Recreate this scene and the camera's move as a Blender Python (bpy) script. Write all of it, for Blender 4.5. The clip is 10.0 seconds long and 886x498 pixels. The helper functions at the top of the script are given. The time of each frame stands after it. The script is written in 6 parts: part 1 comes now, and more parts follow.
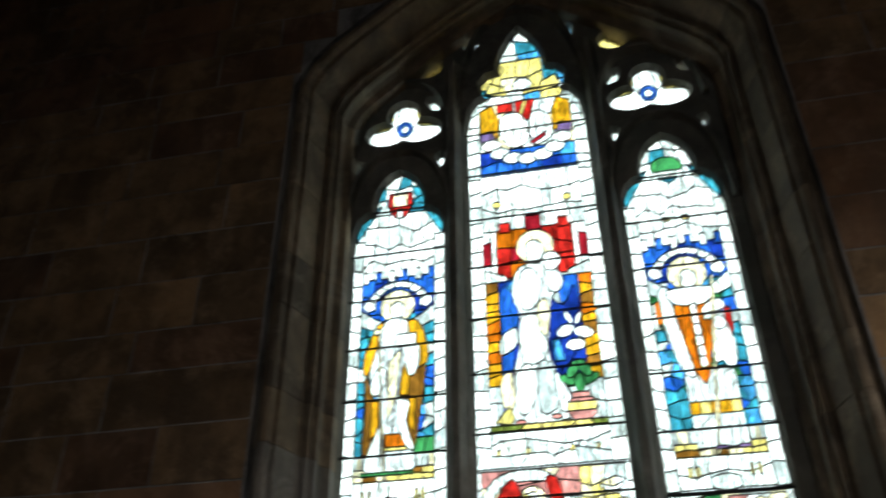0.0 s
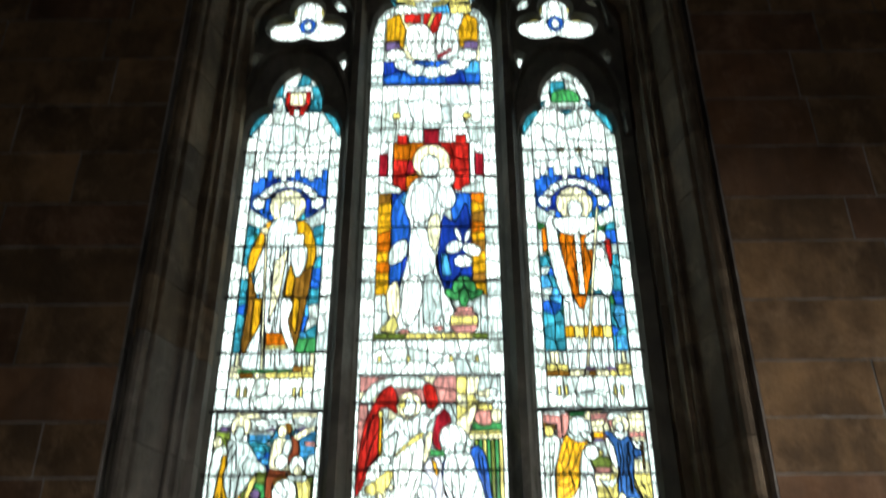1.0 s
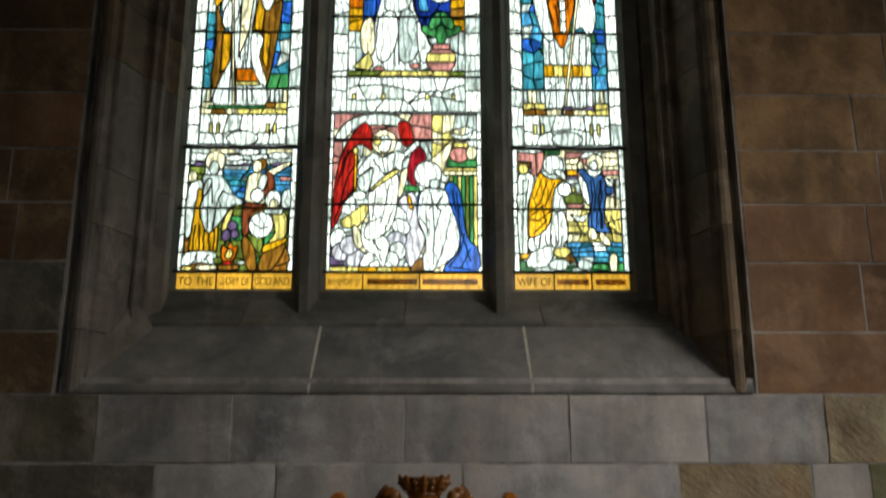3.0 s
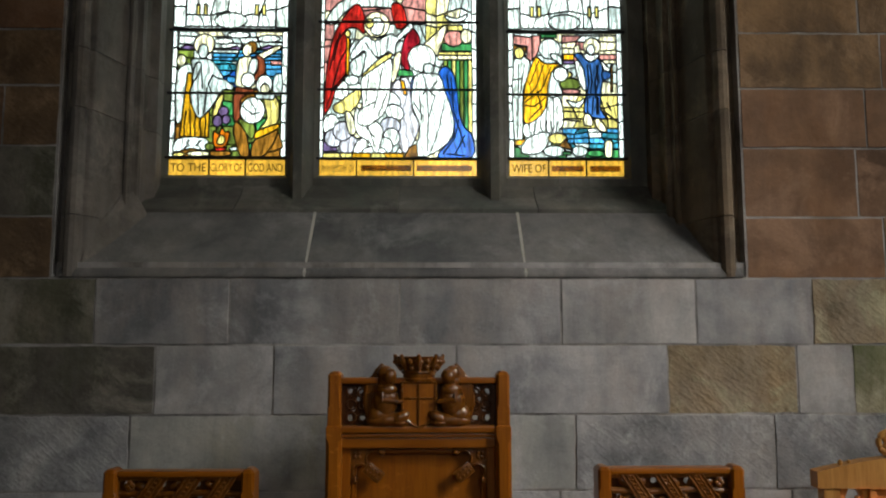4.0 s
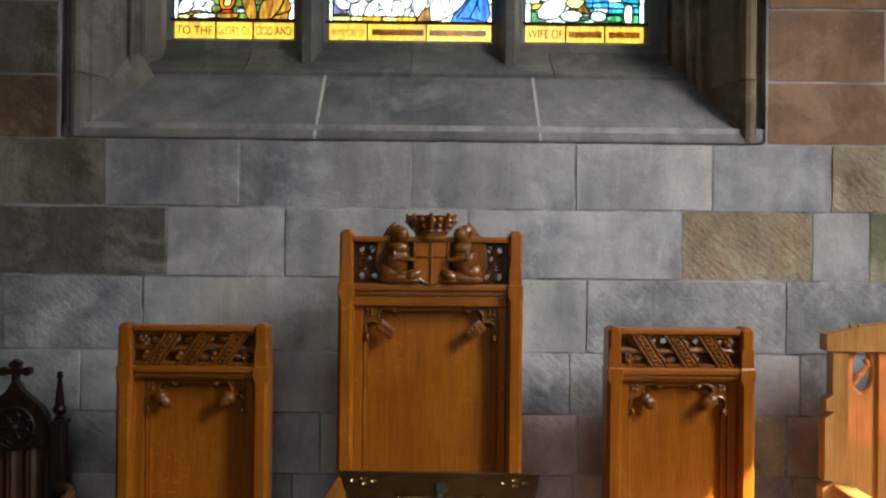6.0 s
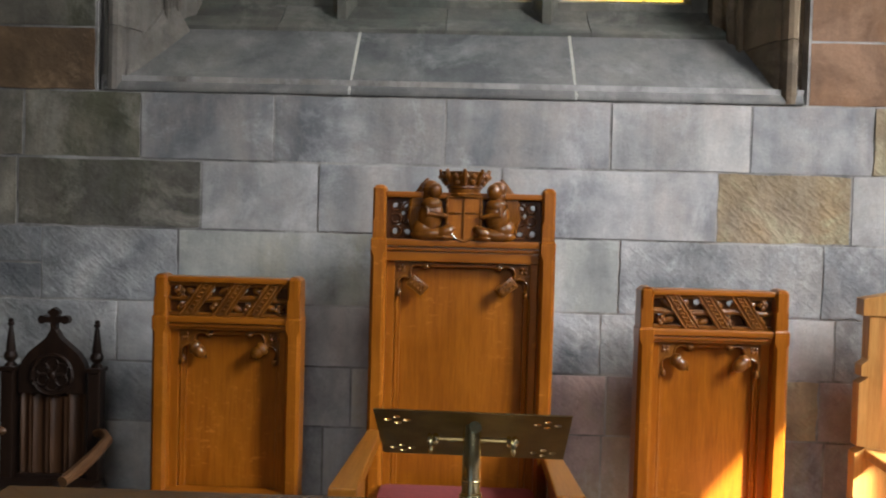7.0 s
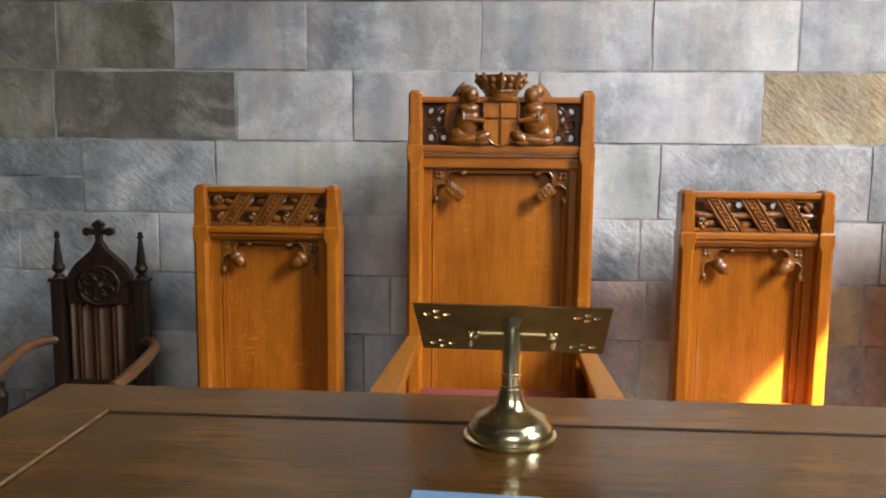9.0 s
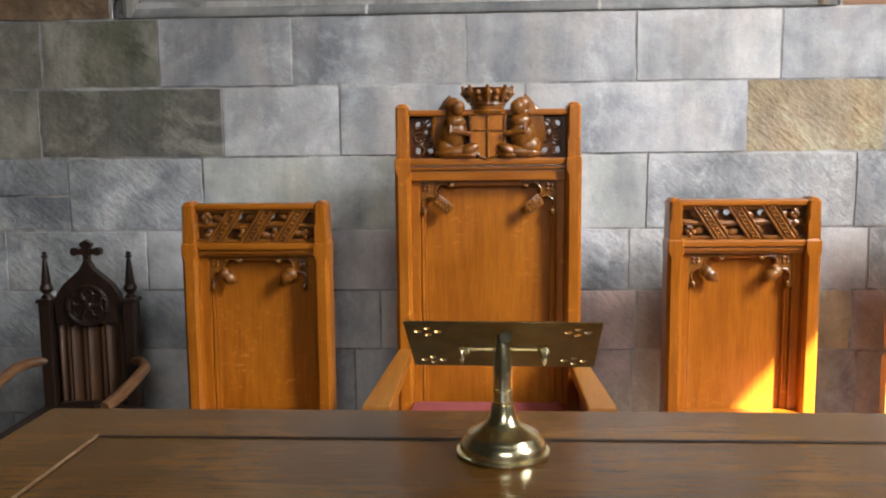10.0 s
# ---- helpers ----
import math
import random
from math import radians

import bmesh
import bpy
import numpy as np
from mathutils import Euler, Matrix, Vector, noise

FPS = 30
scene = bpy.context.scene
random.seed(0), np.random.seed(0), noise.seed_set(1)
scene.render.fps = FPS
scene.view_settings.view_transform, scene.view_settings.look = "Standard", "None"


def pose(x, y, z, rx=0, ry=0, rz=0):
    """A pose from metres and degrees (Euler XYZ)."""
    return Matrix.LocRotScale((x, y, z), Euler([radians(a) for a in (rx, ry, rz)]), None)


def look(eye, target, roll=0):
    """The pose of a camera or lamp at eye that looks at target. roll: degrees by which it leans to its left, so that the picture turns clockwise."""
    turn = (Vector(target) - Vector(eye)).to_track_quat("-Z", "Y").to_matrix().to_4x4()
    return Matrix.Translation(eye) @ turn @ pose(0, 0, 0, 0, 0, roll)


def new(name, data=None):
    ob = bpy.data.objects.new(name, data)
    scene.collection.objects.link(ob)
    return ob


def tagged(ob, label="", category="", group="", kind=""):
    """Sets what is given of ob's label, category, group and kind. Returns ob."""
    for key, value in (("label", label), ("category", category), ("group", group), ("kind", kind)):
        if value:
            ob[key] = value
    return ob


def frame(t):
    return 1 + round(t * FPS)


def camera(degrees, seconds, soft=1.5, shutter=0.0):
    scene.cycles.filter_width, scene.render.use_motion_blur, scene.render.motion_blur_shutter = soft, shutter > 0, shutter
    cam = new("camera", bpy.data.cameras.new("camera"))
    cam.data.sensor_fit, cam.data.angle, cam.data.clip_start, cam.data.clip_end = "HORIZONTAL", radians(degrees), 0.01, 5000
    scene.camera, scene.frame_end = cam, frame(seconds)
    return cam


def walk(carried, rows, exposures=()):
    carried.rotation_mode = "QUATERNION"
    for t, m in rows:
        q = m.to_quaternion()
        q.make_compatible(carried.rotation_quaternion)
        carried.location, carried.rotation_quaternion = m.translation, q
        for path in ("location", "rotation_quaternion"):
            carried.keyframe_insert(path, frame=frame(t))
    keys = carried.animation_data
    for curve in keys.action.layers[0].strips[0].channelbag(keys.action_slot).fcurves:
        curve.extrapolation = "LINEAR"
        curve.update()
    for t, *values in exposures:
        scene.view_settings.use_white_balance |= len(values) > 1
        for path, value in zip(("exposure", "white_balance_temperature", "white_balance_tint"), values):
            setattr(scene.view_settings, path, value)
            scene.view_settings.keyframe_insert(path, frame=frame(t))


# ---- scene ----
from mathutils import geometry

cam = camera(55.0, 10.0, soft=2.0, shutter=0.5)
PATH = [
    (0, (0.312, -4.04, 2.106), (-0.031, -2.418, 3.224), -0.4),
    (0.5, (0.179, -4.105, 2.129), (0.098, -2.442, 3.238), -0.7),
    (1, (0.07, -4.059, 2.062), (0.051, -2.3, 3.012), -0.2),
    (1.5, (0.077, -3.988, 1.982), (0.069, -2.14, 2.745), 0.8),
    (2, (0.112, -3.957, 1.926), (0.111, -2.07, 2.589), 0.4),
    (2.5, (0.127, -3.935, 1.904), (0.139, -2.021, 2.482), 0.1),
    (3, (0.105, -3.916, 1.833), (0.127, -1.975, 2.315), 0.0),
    (3.2, (0.084, -3.916, 1.833), (0.115, -1.957, 2.234), 0.0),
    (4.5, (0.111, -3.894, 1.749), (0.154, -1.907, 1.968), -0.2),
    (5, (0.106, -3.88, 1.723), (0.15, -1.888, 1.899), -1.0),
    (5.5, (0.099, -3.863, 1.674), (0.137, -1.865, 1.761), -0.4),
    (6.8, (0.072, -3.842, 1.575), (0.049, -1.843, 1.515), 1.9),
    (7, (0.074, -3.848, 1.571), (0.025, -1.85, 1.506), 1.5),
    (7.5, (0.081, -3.854, 1.571), (-0.003, -1.858, 1.483), 0.4),
    (8, (0.075, -3.849, 1.532), (-0.036, -1.856, 1.41), -0.7),
    (8.5, (0.074, -3.839, 1.522), (-0.058, -1.856, 1.291), 0.5),
    (9, (0.073, -3.833, 1.524), (-0.059, -1.854, 1.266), 0.5),
    (9.5, (0.07, -3.833, 1.533), (-0.051, -1.854, 1.274), 0.5),
    (10, (0.074, -3.833, 1.54), (-0.034, -1.85, 1.303), -0.6),
]
walk(cam, [(t, look(eye, target, roll)) for t, eye, target, roll in PATH],
     exposures=[(0, 1.8, 6900, 10), (0.5, 1.75, 7000, 10), (1.0, 1.5, 7100, 10), (2.0, 1.15, 7500, 10), (2.5, 1.08, 7700, 10), (3.2, 1.3, 7500, 10),
                (4.5, 1.62, 7000, 10), (5.5, 2.1, 6700, 10), (7.0, 2.88, 6500, 10), (8.0, 3.3, 6500, 10), (10.0, 3.48, 6500, 10)])

# ---- world, sun, large lights ----
world = bpy.data.worlds.new("sky")
scene.world = world
world.use_nodes = True
wn = world.node_tree.nodes
sky = wn.new("ShaderNodeTexSky")
sky.sky_type = "NISHITA"
sky.sun_disc = False
sky.sun_elevation, sky.sun_rotation = radians(31), radians(135)
world.node_tree.links.new(sky.outputs[0], wn["Background"].inputs[0])
wn["Background"].inputs[1].default_value = 0.055

SUN_WAY = Vector((-0.6, 0.6, -0.5)).normalized()      # the way that sunlight travels
sun = new("sun", bpy.data.lights.new("sun", "SUN"))
sun.data.energy, sun.data.angle, sun.data.color = 5.0, radians(0.5), (1.0, 0.92, 0.78)
sun.matrix_world = look((12, -12, 12), Vector((12, -12, 12)) + SUN_WAY)


def daylight(name, place, target, width, height, watts, colour, spread):
    lamp = new(name, bpy.data.lights.new(name, "AREA"))
    lamp.data.shape, lamp.data.size, lamp.data.size_y = "RECTANGLE", width, height
    lamp.data.energy, lamp.data.color = watts, colour
    lamp.data.spread = radians(spread)
    lamp.matrix_world = look(place, target)
    return lamp


# sky light in the side wall's opening; the far end's lamp is added fill
daylight("window_light_east", (4.97, -3.9, 4.5), (0.65, -0.2, 0.4), 1.4, 3.4, 12.5, (0.95, 0.97, 1.0), 55)
daylight("window_light_south", (1.0, -8.95, 4.0), (0, 0, 1.2), 2.2, 3.0, 5.5, (0.93, 0.96, 1.0), 90)

# ---- materials ----


def material(name, rough=0.6, metal=0.0):
    m = bpy.data.materials.new(name)
    m.use_nodes = True
    b = m.node_tree.nodes["Principled BSDF"]
    b.inputs["Roughness"].default_value, b.inputs["Metallic"].default_value = rough, metal
    return m, m.node_tree.nodes, m.node_tree.links, b


def node(ns, kind, **inputs):
    n = ns.new(kind)
    for key, value in inputs.items():
        n.inputs[key.replace("_", " ")].default_value = value
    return n


def ramp(ns, *stops):
    r = ns.new("ShaderNodeValToRGB")
    while len(r.color_ramp.elements) < len(stops):
        r.color_ramp.elements.new(0.5)
    for e, (p, c) in zip(r.color_ramp.elements, stops):
        e.position, e.color = p, (*c, 1)
    return r


def blend(ns, ln, fac, a, b, mode="MIX"):
    n = ns.new("ShaderNodeMix")
    n.data_type, n.blend_type = "RGBA", mode
    if isinstance(fac, (int, float)):
        n.inputs[0].default_value = fac
    else:
        ln.new(fac, n.inputs[0])
    for socket, value in ((n.inputs[6], a), (n.inputs[7], b)):
        if isinstance(value, tuple):
            socket.default_value = (*value, 1)
        else:
            ln.new(value, socket)
    return n.outputs[2]


def stone(name, light, dark, stain, stain_amount=0.5, tooled=0.0, rough=0.9, spread=1.0):
    """Sandstone: tone by block, blotches, grain, stains and a tooled or pitted face."""
    m, ns, ln, b = material(name, rough)
    geo = ns.new("ShaderNodeNewGeometry")
    info = ns.new("ShaderNodeObjectInfo")
    add = ns.new("ShaderNodeVectorMath")
    add.operation = "ADD"
    scale = ns.new("ShaderNodeVectorMath")
    scale.operation = "SCALE"
    comb = ns.new("ShaderNodeCombineXYZ")
    for i in range(3):
        ln.new(info.outputs["Random"], comb.inputs[i])
    ln.new(comb.outputs[0], scale.inputs[0])
    scale.inputs["Scale"].default_value = 37.0
    ln.new(geo.outputs["Position"], add.inputs[0])
    ln.new(scale.outputs[0], add.inputs[1])
    blot = node(ns, "ShaderNodeTexNoise", Scale=3.2, Detail=7.0, Roughness=0.62)
    ln.new(add.outputs[0], blot.inputs["Vector"])
    grain = node(ns, "ShaderNodeTexNoise", Scale=90.0, Detail=4.0, Roughness=0.7)
    ln.new(add.outputs[0], grain.inputs["Vector"])
    pit = node(ns, "ShaderNodeTexNoise", Scale=17.0, Detail=6.0, Roughness=0.7)
    ln.new(add.outputs[0], pit.inputs["Vector"])
    r1 = ramp(ns, (0.38, dark), (0.62, light))
    ln.new(blot.outputs[0], r1.inputs[0])
    tone = ramp(ns, (0.0, tuple(1 - spread * v for v in (0.30, 0.30, 0.29))), (0.5, (0.98, 0.98, 0.98)), (1.0, tuple(1 + spread * v for v in (0.20, 0.17, 0.12))))
    ln.new(info.outputs["Random"], tone.inputs[0])
    c = blend(ns, ln, 1.0, r1.outputs[0], tone.outputs[0], "MULTIPLY")
    cloud = node(ns, "ShaderNodeTexNoise", Scale=2.1, Detail=4.0, Roughness=0.55, Distortion=0.7)
    ln.new(add.outputs[0], cloud.inputs["Vector"])
    r7 = ramp(ns, (0.36, (0.68, 0.70, 0.73)), (0.5, (1.0, 1.0, 1.0)), (0.64, (1.2, 1.16, 1.10)))
    ln.new(cloud.outputs[0], r7.inputs[0])
    c = blend(ns, ln, 0.9, c, r7.outputs[0], "MULTIPLY")
    big = node(ns, "ShaderNodeTexNoise", Scale=1.3, Detail=9.0, Roughness=0.68)
    drip = ns.new("ShaderNodeMapping")
    drip.inputs["Scale"].default_value = (1.7, 1.7, 0.9)
    ln.new(geo.outputs["Position"], drip.inputs["Vector"])
    ln.new(drip.outputs[0], big.inputs["Vector"])
    r2 = ramp(ns, (0.48, (0, 0, 0)), (0.60, (stain_amount,) * 3))
    ln.new(big.outputs[0], r2.inputs[0])
    c = blend(ns, ln, r2.outputs[0], c, stain)
    bloom = node(ns, "ShaderNodeTexNoise", Scale=2.4, Detail=10.0, Roughness=0.75, Distortion=0.5)
    ln.new(geo.outputs["Position"], bloom.inputs["Vector"])
    r4 = ramp(ns, (0.51, (0, 0, 0)), (0.66, (0.6, 0.6, 0.6)))
    ln.new(bloom.outputs[0], r4.inputs[0])
    c = blend(ns, ln, r4.outputs[0], c, tuple(min(0.6, v * 1.5 + 0.04) for v in light))
    r5 = ramp(ns, (0.30, (0.70, 0.70, 0.68)), (0.42, (0.98, 0.98, 0.98)), (0.66, (1.07, 1.07, 1.07)))
    ln.new(pit.outputs[0], r5.inputs[0])
    c = blend(ns, ln, 0.35 + 0.5 * min(1.0, tooled), c, r5.outputs[0], "MULTIPLY")
    run = ns.new("ShaderNodeMapping")
    run.inputs["Scale"].default_value = (7.0, 7.0, 0.9)
    ln.new(add.outputs[0], run.inputs["Vector"])
    streak = node(ns, "ShaderNodeTexNoise", Scale=1.0, Detail=5.0, Roughness=0.6, Distortion=0.4)
    ln.new(run.outputs[0], streak.inputs["Vector"])
    r6 = ramp(ns, (0.34, (0.78, 0.79, 0.80)), (0.5, (1.0, 1.0, 1.0)), (0.68, (1.16, 1.15, 1.13)))
    ln.new(streak.outputs[0], r6.inputs[0])
    c = blend(ns, ln, 0.8, c, r6.outputs[0], "MULTIPLY")
    r3 = ramp(ns, (0.3, (0.80, 0.80, 0.80)), (0.7, (1.12, 1.12, 1.12)))
    ln.new(grain.outputs[0], r3.inputs[0])
    c = blend(ns, ln, 0.4, c, r3.outputs[0], "MULTIPLY")
    ln.new(c, b.inputs["Base Color"])
    bump = node(ns, "ShaderNodeBump", Strength=0.7, Distance=0.005 + 0.014 * tooled)
    height = pit.outputs[0]
    if tooled:
        turned = ns.new("ShaderNodeMapping")
        turned.inputs["Rotation"].default_value = (0, radians(42), 0)
        turned.vector_type = "TEXTURE"
        turned.inputs["Scale"].default_value = (0.085, 0.085, 0.022)
        ln.new(add.outputs[0], turned.inputs["Vector"])
        strokes = node(ns, "ShaderNodeTexNoise", Scale=1.0, Detail=3.0, Roughness=0.6)
        ln.new(turned.outputs[0], strokes.inputs["Vector"])
        mix = ns.new("ShaderNodeMath")
        mix.operation = "MULTIPLY_ADD"
        ln.new(strokes.outputs[0], mix.inputs[0])
        mix.inputs[1].default_value = tooled
        ln.new(pit.outputs[0], mix.inputs[2])
        height = mix.outputs[0]
    ln.new(height, bump.inputs["Height"])
    fine = node(ns, "ShaderNodeBump", Strength=0.25, Distance=0.003)
    ln.new(grain.outputs[0], fine.inputs["Height"])
    ln.new(bump.outputs[0], fine.inputs["Normal"])
    ln.new(fine.outputs[0], b.inputs["Normal"])
    return m


GREY = stone("grey_sandstone", (0.45, 0.445, 0.44), (0.30, 0.30, 0.305), (0.40, 0.35, 0.32), 0.55, 0.1)
TOOLED = stone("tooled_bluish_sandstone", (0.40, 0.40, 0.40), (0.19, 0.195, 0.20), (0.30, 0.285, 0.27), 0.6, 0.6)
PALE = stone("pale_sandstone", (0.46, 0.46, 0.42), (0.36, 0.36, 0.34), (0.42, 0.39, 0.28), 0.55, 0.08)
OCHRE = stone("ochre_rough_sandstone", (0.52, 0.39, 0.23), (0.33, 0.25, 0.155), (0.40, 0.33, 0.25), 0.5, 0.9)
MOSSY = stone("damp_green_sandstone", (0.27, 0.245, 0.20), (0.14, 0.128, 0.102), (0.075, 0.080, 0.045), 0.75, 0.35)
GREEN = stone("algae_sandstone", (0.30, 0.28, 0.20), (0.20, 0.20, 0.12), (0.10, 0.12, 0.035), 0.8, 0.5)
RED = stone("red_sandstone", (0.27, 0.150, 0.085), (0.18, 0.096, 0.052), (0.20, 0.12, 0.078), 0.5, 0.15)
# grey stone with the pink glow beside the throne put into its colour
PINK_LIT = stone("pink_lit_sandstone", (0.52, 0.42, 0.405), (0.35, 0.275, 0.265), (0.40, 0.36, 0.24), 0.5, 0.6)
BROWN = stone("brown_sandstone", (0.33, 0.205, 0.108), (0.18, 0.110, 0.058), (0.12, 0.078, 0.046), 0.7, 0.45)
SILL = stone("dark_sill_stone", (0.185, 0.183, 0.175), (0.130, 0.131, 0.127), (0.23, 0.215, 0.20), 0.5, 0.2, 0.85, 0.35)
FRAME = stone("tracery_stone", (0.17, 0.162, 0.138), (0.115, 0.112, 0.094), (0.10, 0.118, 0.098), 0.6, 0.2, 0.9, 0.3)
JAMB_GREY = stone("greyed_jamb_stone", (0.22, 0.195, 0.165), (0.13, 0.115, 0.098), (0.24, 0.225, 0.205), 0.5, 0.15, 0.9, 0.6)
JAMB = stone("jamb_stone", (0.235, 0.175, 0.115), (0.15, 0.11, 0.072), (0.10, 0.08, 0.06), 0.6, 0.2, 0.9, 0.8)
MORTAR = stone("lime_mortar", (0.38, 0.36, 0.34), (0.16, 0.15, 0.14), (0.50, 0.48, 0.46), 0.6, 0.0)
PLASTER = stone("dim_church_wall", (0.27, 0.235, 0.19), (0.18, 0.155, 0.125), (0.15, 0.13, 0.105), 0.4, 0.0)
FLAG = stone("floor_flagstone", (0.22, 0.20, 0.18), (0.15, 0.135, 0.12), (0.2, 0.18, 0.16), 0.4, 0.2, 0.6)


def wood(name, light, mid, dark, rough=0.38, along="Z", figure=1.0, coat=0.0, shine=0.3, patch=0.84, fleck_light=0.0):
    """Polished timber with growth lines, ray flecks and uneven wear."""
    m, ns, ln, b = material(name, rough)
    tex = ns.new("ShaderNodeTexCoord")
    info = ns.new("ShaderNodeObjectInfo")
    shift = ns.new("ShaderNodeVectorMath")
    shift.operation = "ADD"
    ln.new(tex.outputs["Object"], shift.inputs[0])
    comb = ns.new("ShaderNodeCombineXYZ")
    mul = ns.new("ShaderNodeMath")
    mul.operation = "MULTIPLY"
    mul.inputs[1].default_value = 23.0
    ln.new(info.outputs["Random"], mul.inputs[0])
    for i in range(3):
        ln.new(mul.outputs[0], comb.inputs[i])
    ln.new(comb.outputs[0], shift.inputs[1])
    mp = ns.new("ShaderNodeMapping")
    mp.inputs["Scale"].default_value = {"Z": (22, 22, 1.6), "X": (1.6, 22, 22), "Y": (22, 1.6, 22)}[along]
    ln.new(shift.outputs[0], mp.inputs["Vector"])
    grain = node(ns, "ShaderNodeTexNoise", Scale=1.0, Detail=8.0, Roughness=0.65, Distortion=0.6 * figure)
    ln.new(mp.outputs[0], grain.inputs["Vector"])
    r = ramp(ns, (0.28, dark), (0.52, mid), (0.78, light))
    ln.new(grain.outputs[0], r.inputs[0])
    big = node(ns, "ShaderNodeTexNoise", Scale=2.6, Detail=4.0, Roughness=0.55, Distortion=0.8)
    ln.new(shift.outputs[0], big.inputs["Vector"])
    r2 = ramp(ns, (0.3, (patch, patch * 0.97, patch * 0.94)), (0.7, (1.12, 1.12, 1.12)))
    ln.new(big.outputs[0], r2.inputs[0])
    c = blend(ns, ln, 1.0, r.outputs[0], r2.outputs[0], "MULTIPLY")
    fm = ns.new("ShaderNodeMapping")
    fm.inputs["Scale"].default_value = {"Z": (120, 120, 9), "X": (9, 120, 120), "Y": (120, 9, 120)}[along]
    ln.new(shift.outputs[0], fm.inputs["Vector"])
    fleck = node(ns, "ShaderNodeTexNoise", Scale=1.0, Detail=3.0, Roughness=0.6)
    ln.new(fm.outputs[0], fleck.inputs["Vector"])
    r3 = ramp(ns, (0.35, (0.82, 0.80, 0.78)), (0.6, (1.03, 1.03, 1.03)))
    ln.new(fleck.outputs[0], r3.inputs[0])
    c = blend(ns, ln, 0.8, c, r3.outputs[0], "MULTIPLY")
    if fleck_light:
        # medullary rays: short pale dashes in drifts
        rm = ns.new("ShaderNodeMapping")
        rm.inputs["Scale"].default_value = (26, 26, 60)
        rm.inputs["Rotation"].default_value = (0, radians(24), 0)
        ln.new(shift.outputs[0], rm.inputs["Vector"])
        ray = node(ns, "ShaderNodeTexNoise", Scale=1.0, Detail=2.0, Roughness=0.5, Distortion=0.9)
        ln.new(rm.outputs[0], ray.inputs["Vector"])
        r4 = ramp(ns, (0.60, (0, 0, 0)), (0.70, (fleck_light,) * 3))
        ln.new(ray.outputs[0], r4.inputs[0])
        drift = ramp(ns, (0.45, (0, 0, 0)), (0.62, (1, 1, 1)))
        ln.new(big.outputs[0], drift.inputs[0])
        where = blend(ns, ln, 1.0, r4.outputs[0], drift.outputs[0], "MULTIPLY")
        c = blend(ns, ln, where, c, tuple(min(1.0, v * 1.5 + 0.02) for v in light))
    ln.new(c, b.inputs["Base Color"])
    rr = ns.new("ShaderNodeMapRange")
    rr.inputs["To Min"].default_value, rr.inputs["To Max"].default_value = rough - 0.08, rough + 0.14
    ln.new(big.outputs[0], rr.inputs["Value"])
    ln.new(rr.outputs[0], b.inputs["Roughness"])
    b.inputs["Coat Weight"].default_value, b.inputs["Coat Roughness"].default_value = coat, 0.2
    b.inputs["Specular IOR Level"].default_value = shine
    bump = node(ns, "ShaderNodeBump", Strength=0.12, Distance=0.004)
    ln.new(fleck.outputs[0], bump.inputs["Height"])
    ln.new(bump.outputs[0], b.inputs["Normal"])
    return m


OAK = wood("golden_oak", (0.42, 0.138, 0.009), (0.34, 0.104, 0.006), (0.26, 0.073, 0.004), 0.3, coat=0.1, shine=0.4, fleck_light=0.5)
OAK_X = wood("golden_oak_rail", (0.42, 0.138, 0.009), (0.34, 0.104, 0.006), (0.26, 0.073, 0.004), 0.3, "X", coat=0.1, shine=0.4)
OAK_Y = wood("golden_oak_arm", (0.42, 0.175, 0.026), (0.34, 0.130, 0.016), (0.26, 0.09, 0.010), 0.3, "Y", coat=0.1, shine=0.4)
CARVED = wood("dark_carved_oak", (0.31, 0.112, 0.013), (0.20, 0.068, 0.008), (0.10, 0.033, 0.005), 0.26, coat=0.2, shine=0.5)
# the carved oak again, darkened for recess dirt and the crest's shade
SHADED = wood("shaded_crest_oak", (0.13, 0.045, 0.008), (0.085, 0.028, 0.006), (0.04, 0.014, 0.004), 0.33)
LIGHT_OAK = wood("pale_oak", (0.60, 0.33, 0.10), (0.52, 0.26, 0.07), (0.40, 0.18, 0.045), 0.45)
DARK_OAK = wood("blackened_oak", (0.036, 0.018, 0.010), (0.020, 0.010, 0.006), (0.009, 0.005, 0.004), 0.4)
DARK_PANEL = wood("brown_linenfold_oak", (0.10, 0.045, 0.018), (0.055, 0.024, 0.010), (0.02, 0.009, 0.005), 0.4)
ARM_OAK = wood("worn_brown_arm_oak", (0.22, 0.115, 0.05), (0.14, 0.066, 0.028), (0.07, 0.032, 0.014), 0.38, "Y")
TABLE_OAK = wood("polished_table_oak", (0.185, 0.084, 0.019), (0.148, 0.064, 0.013), (0.10, 0.040, 0.008), 0.17, "X", 0.7, 0.0, 0.45, 0.55)


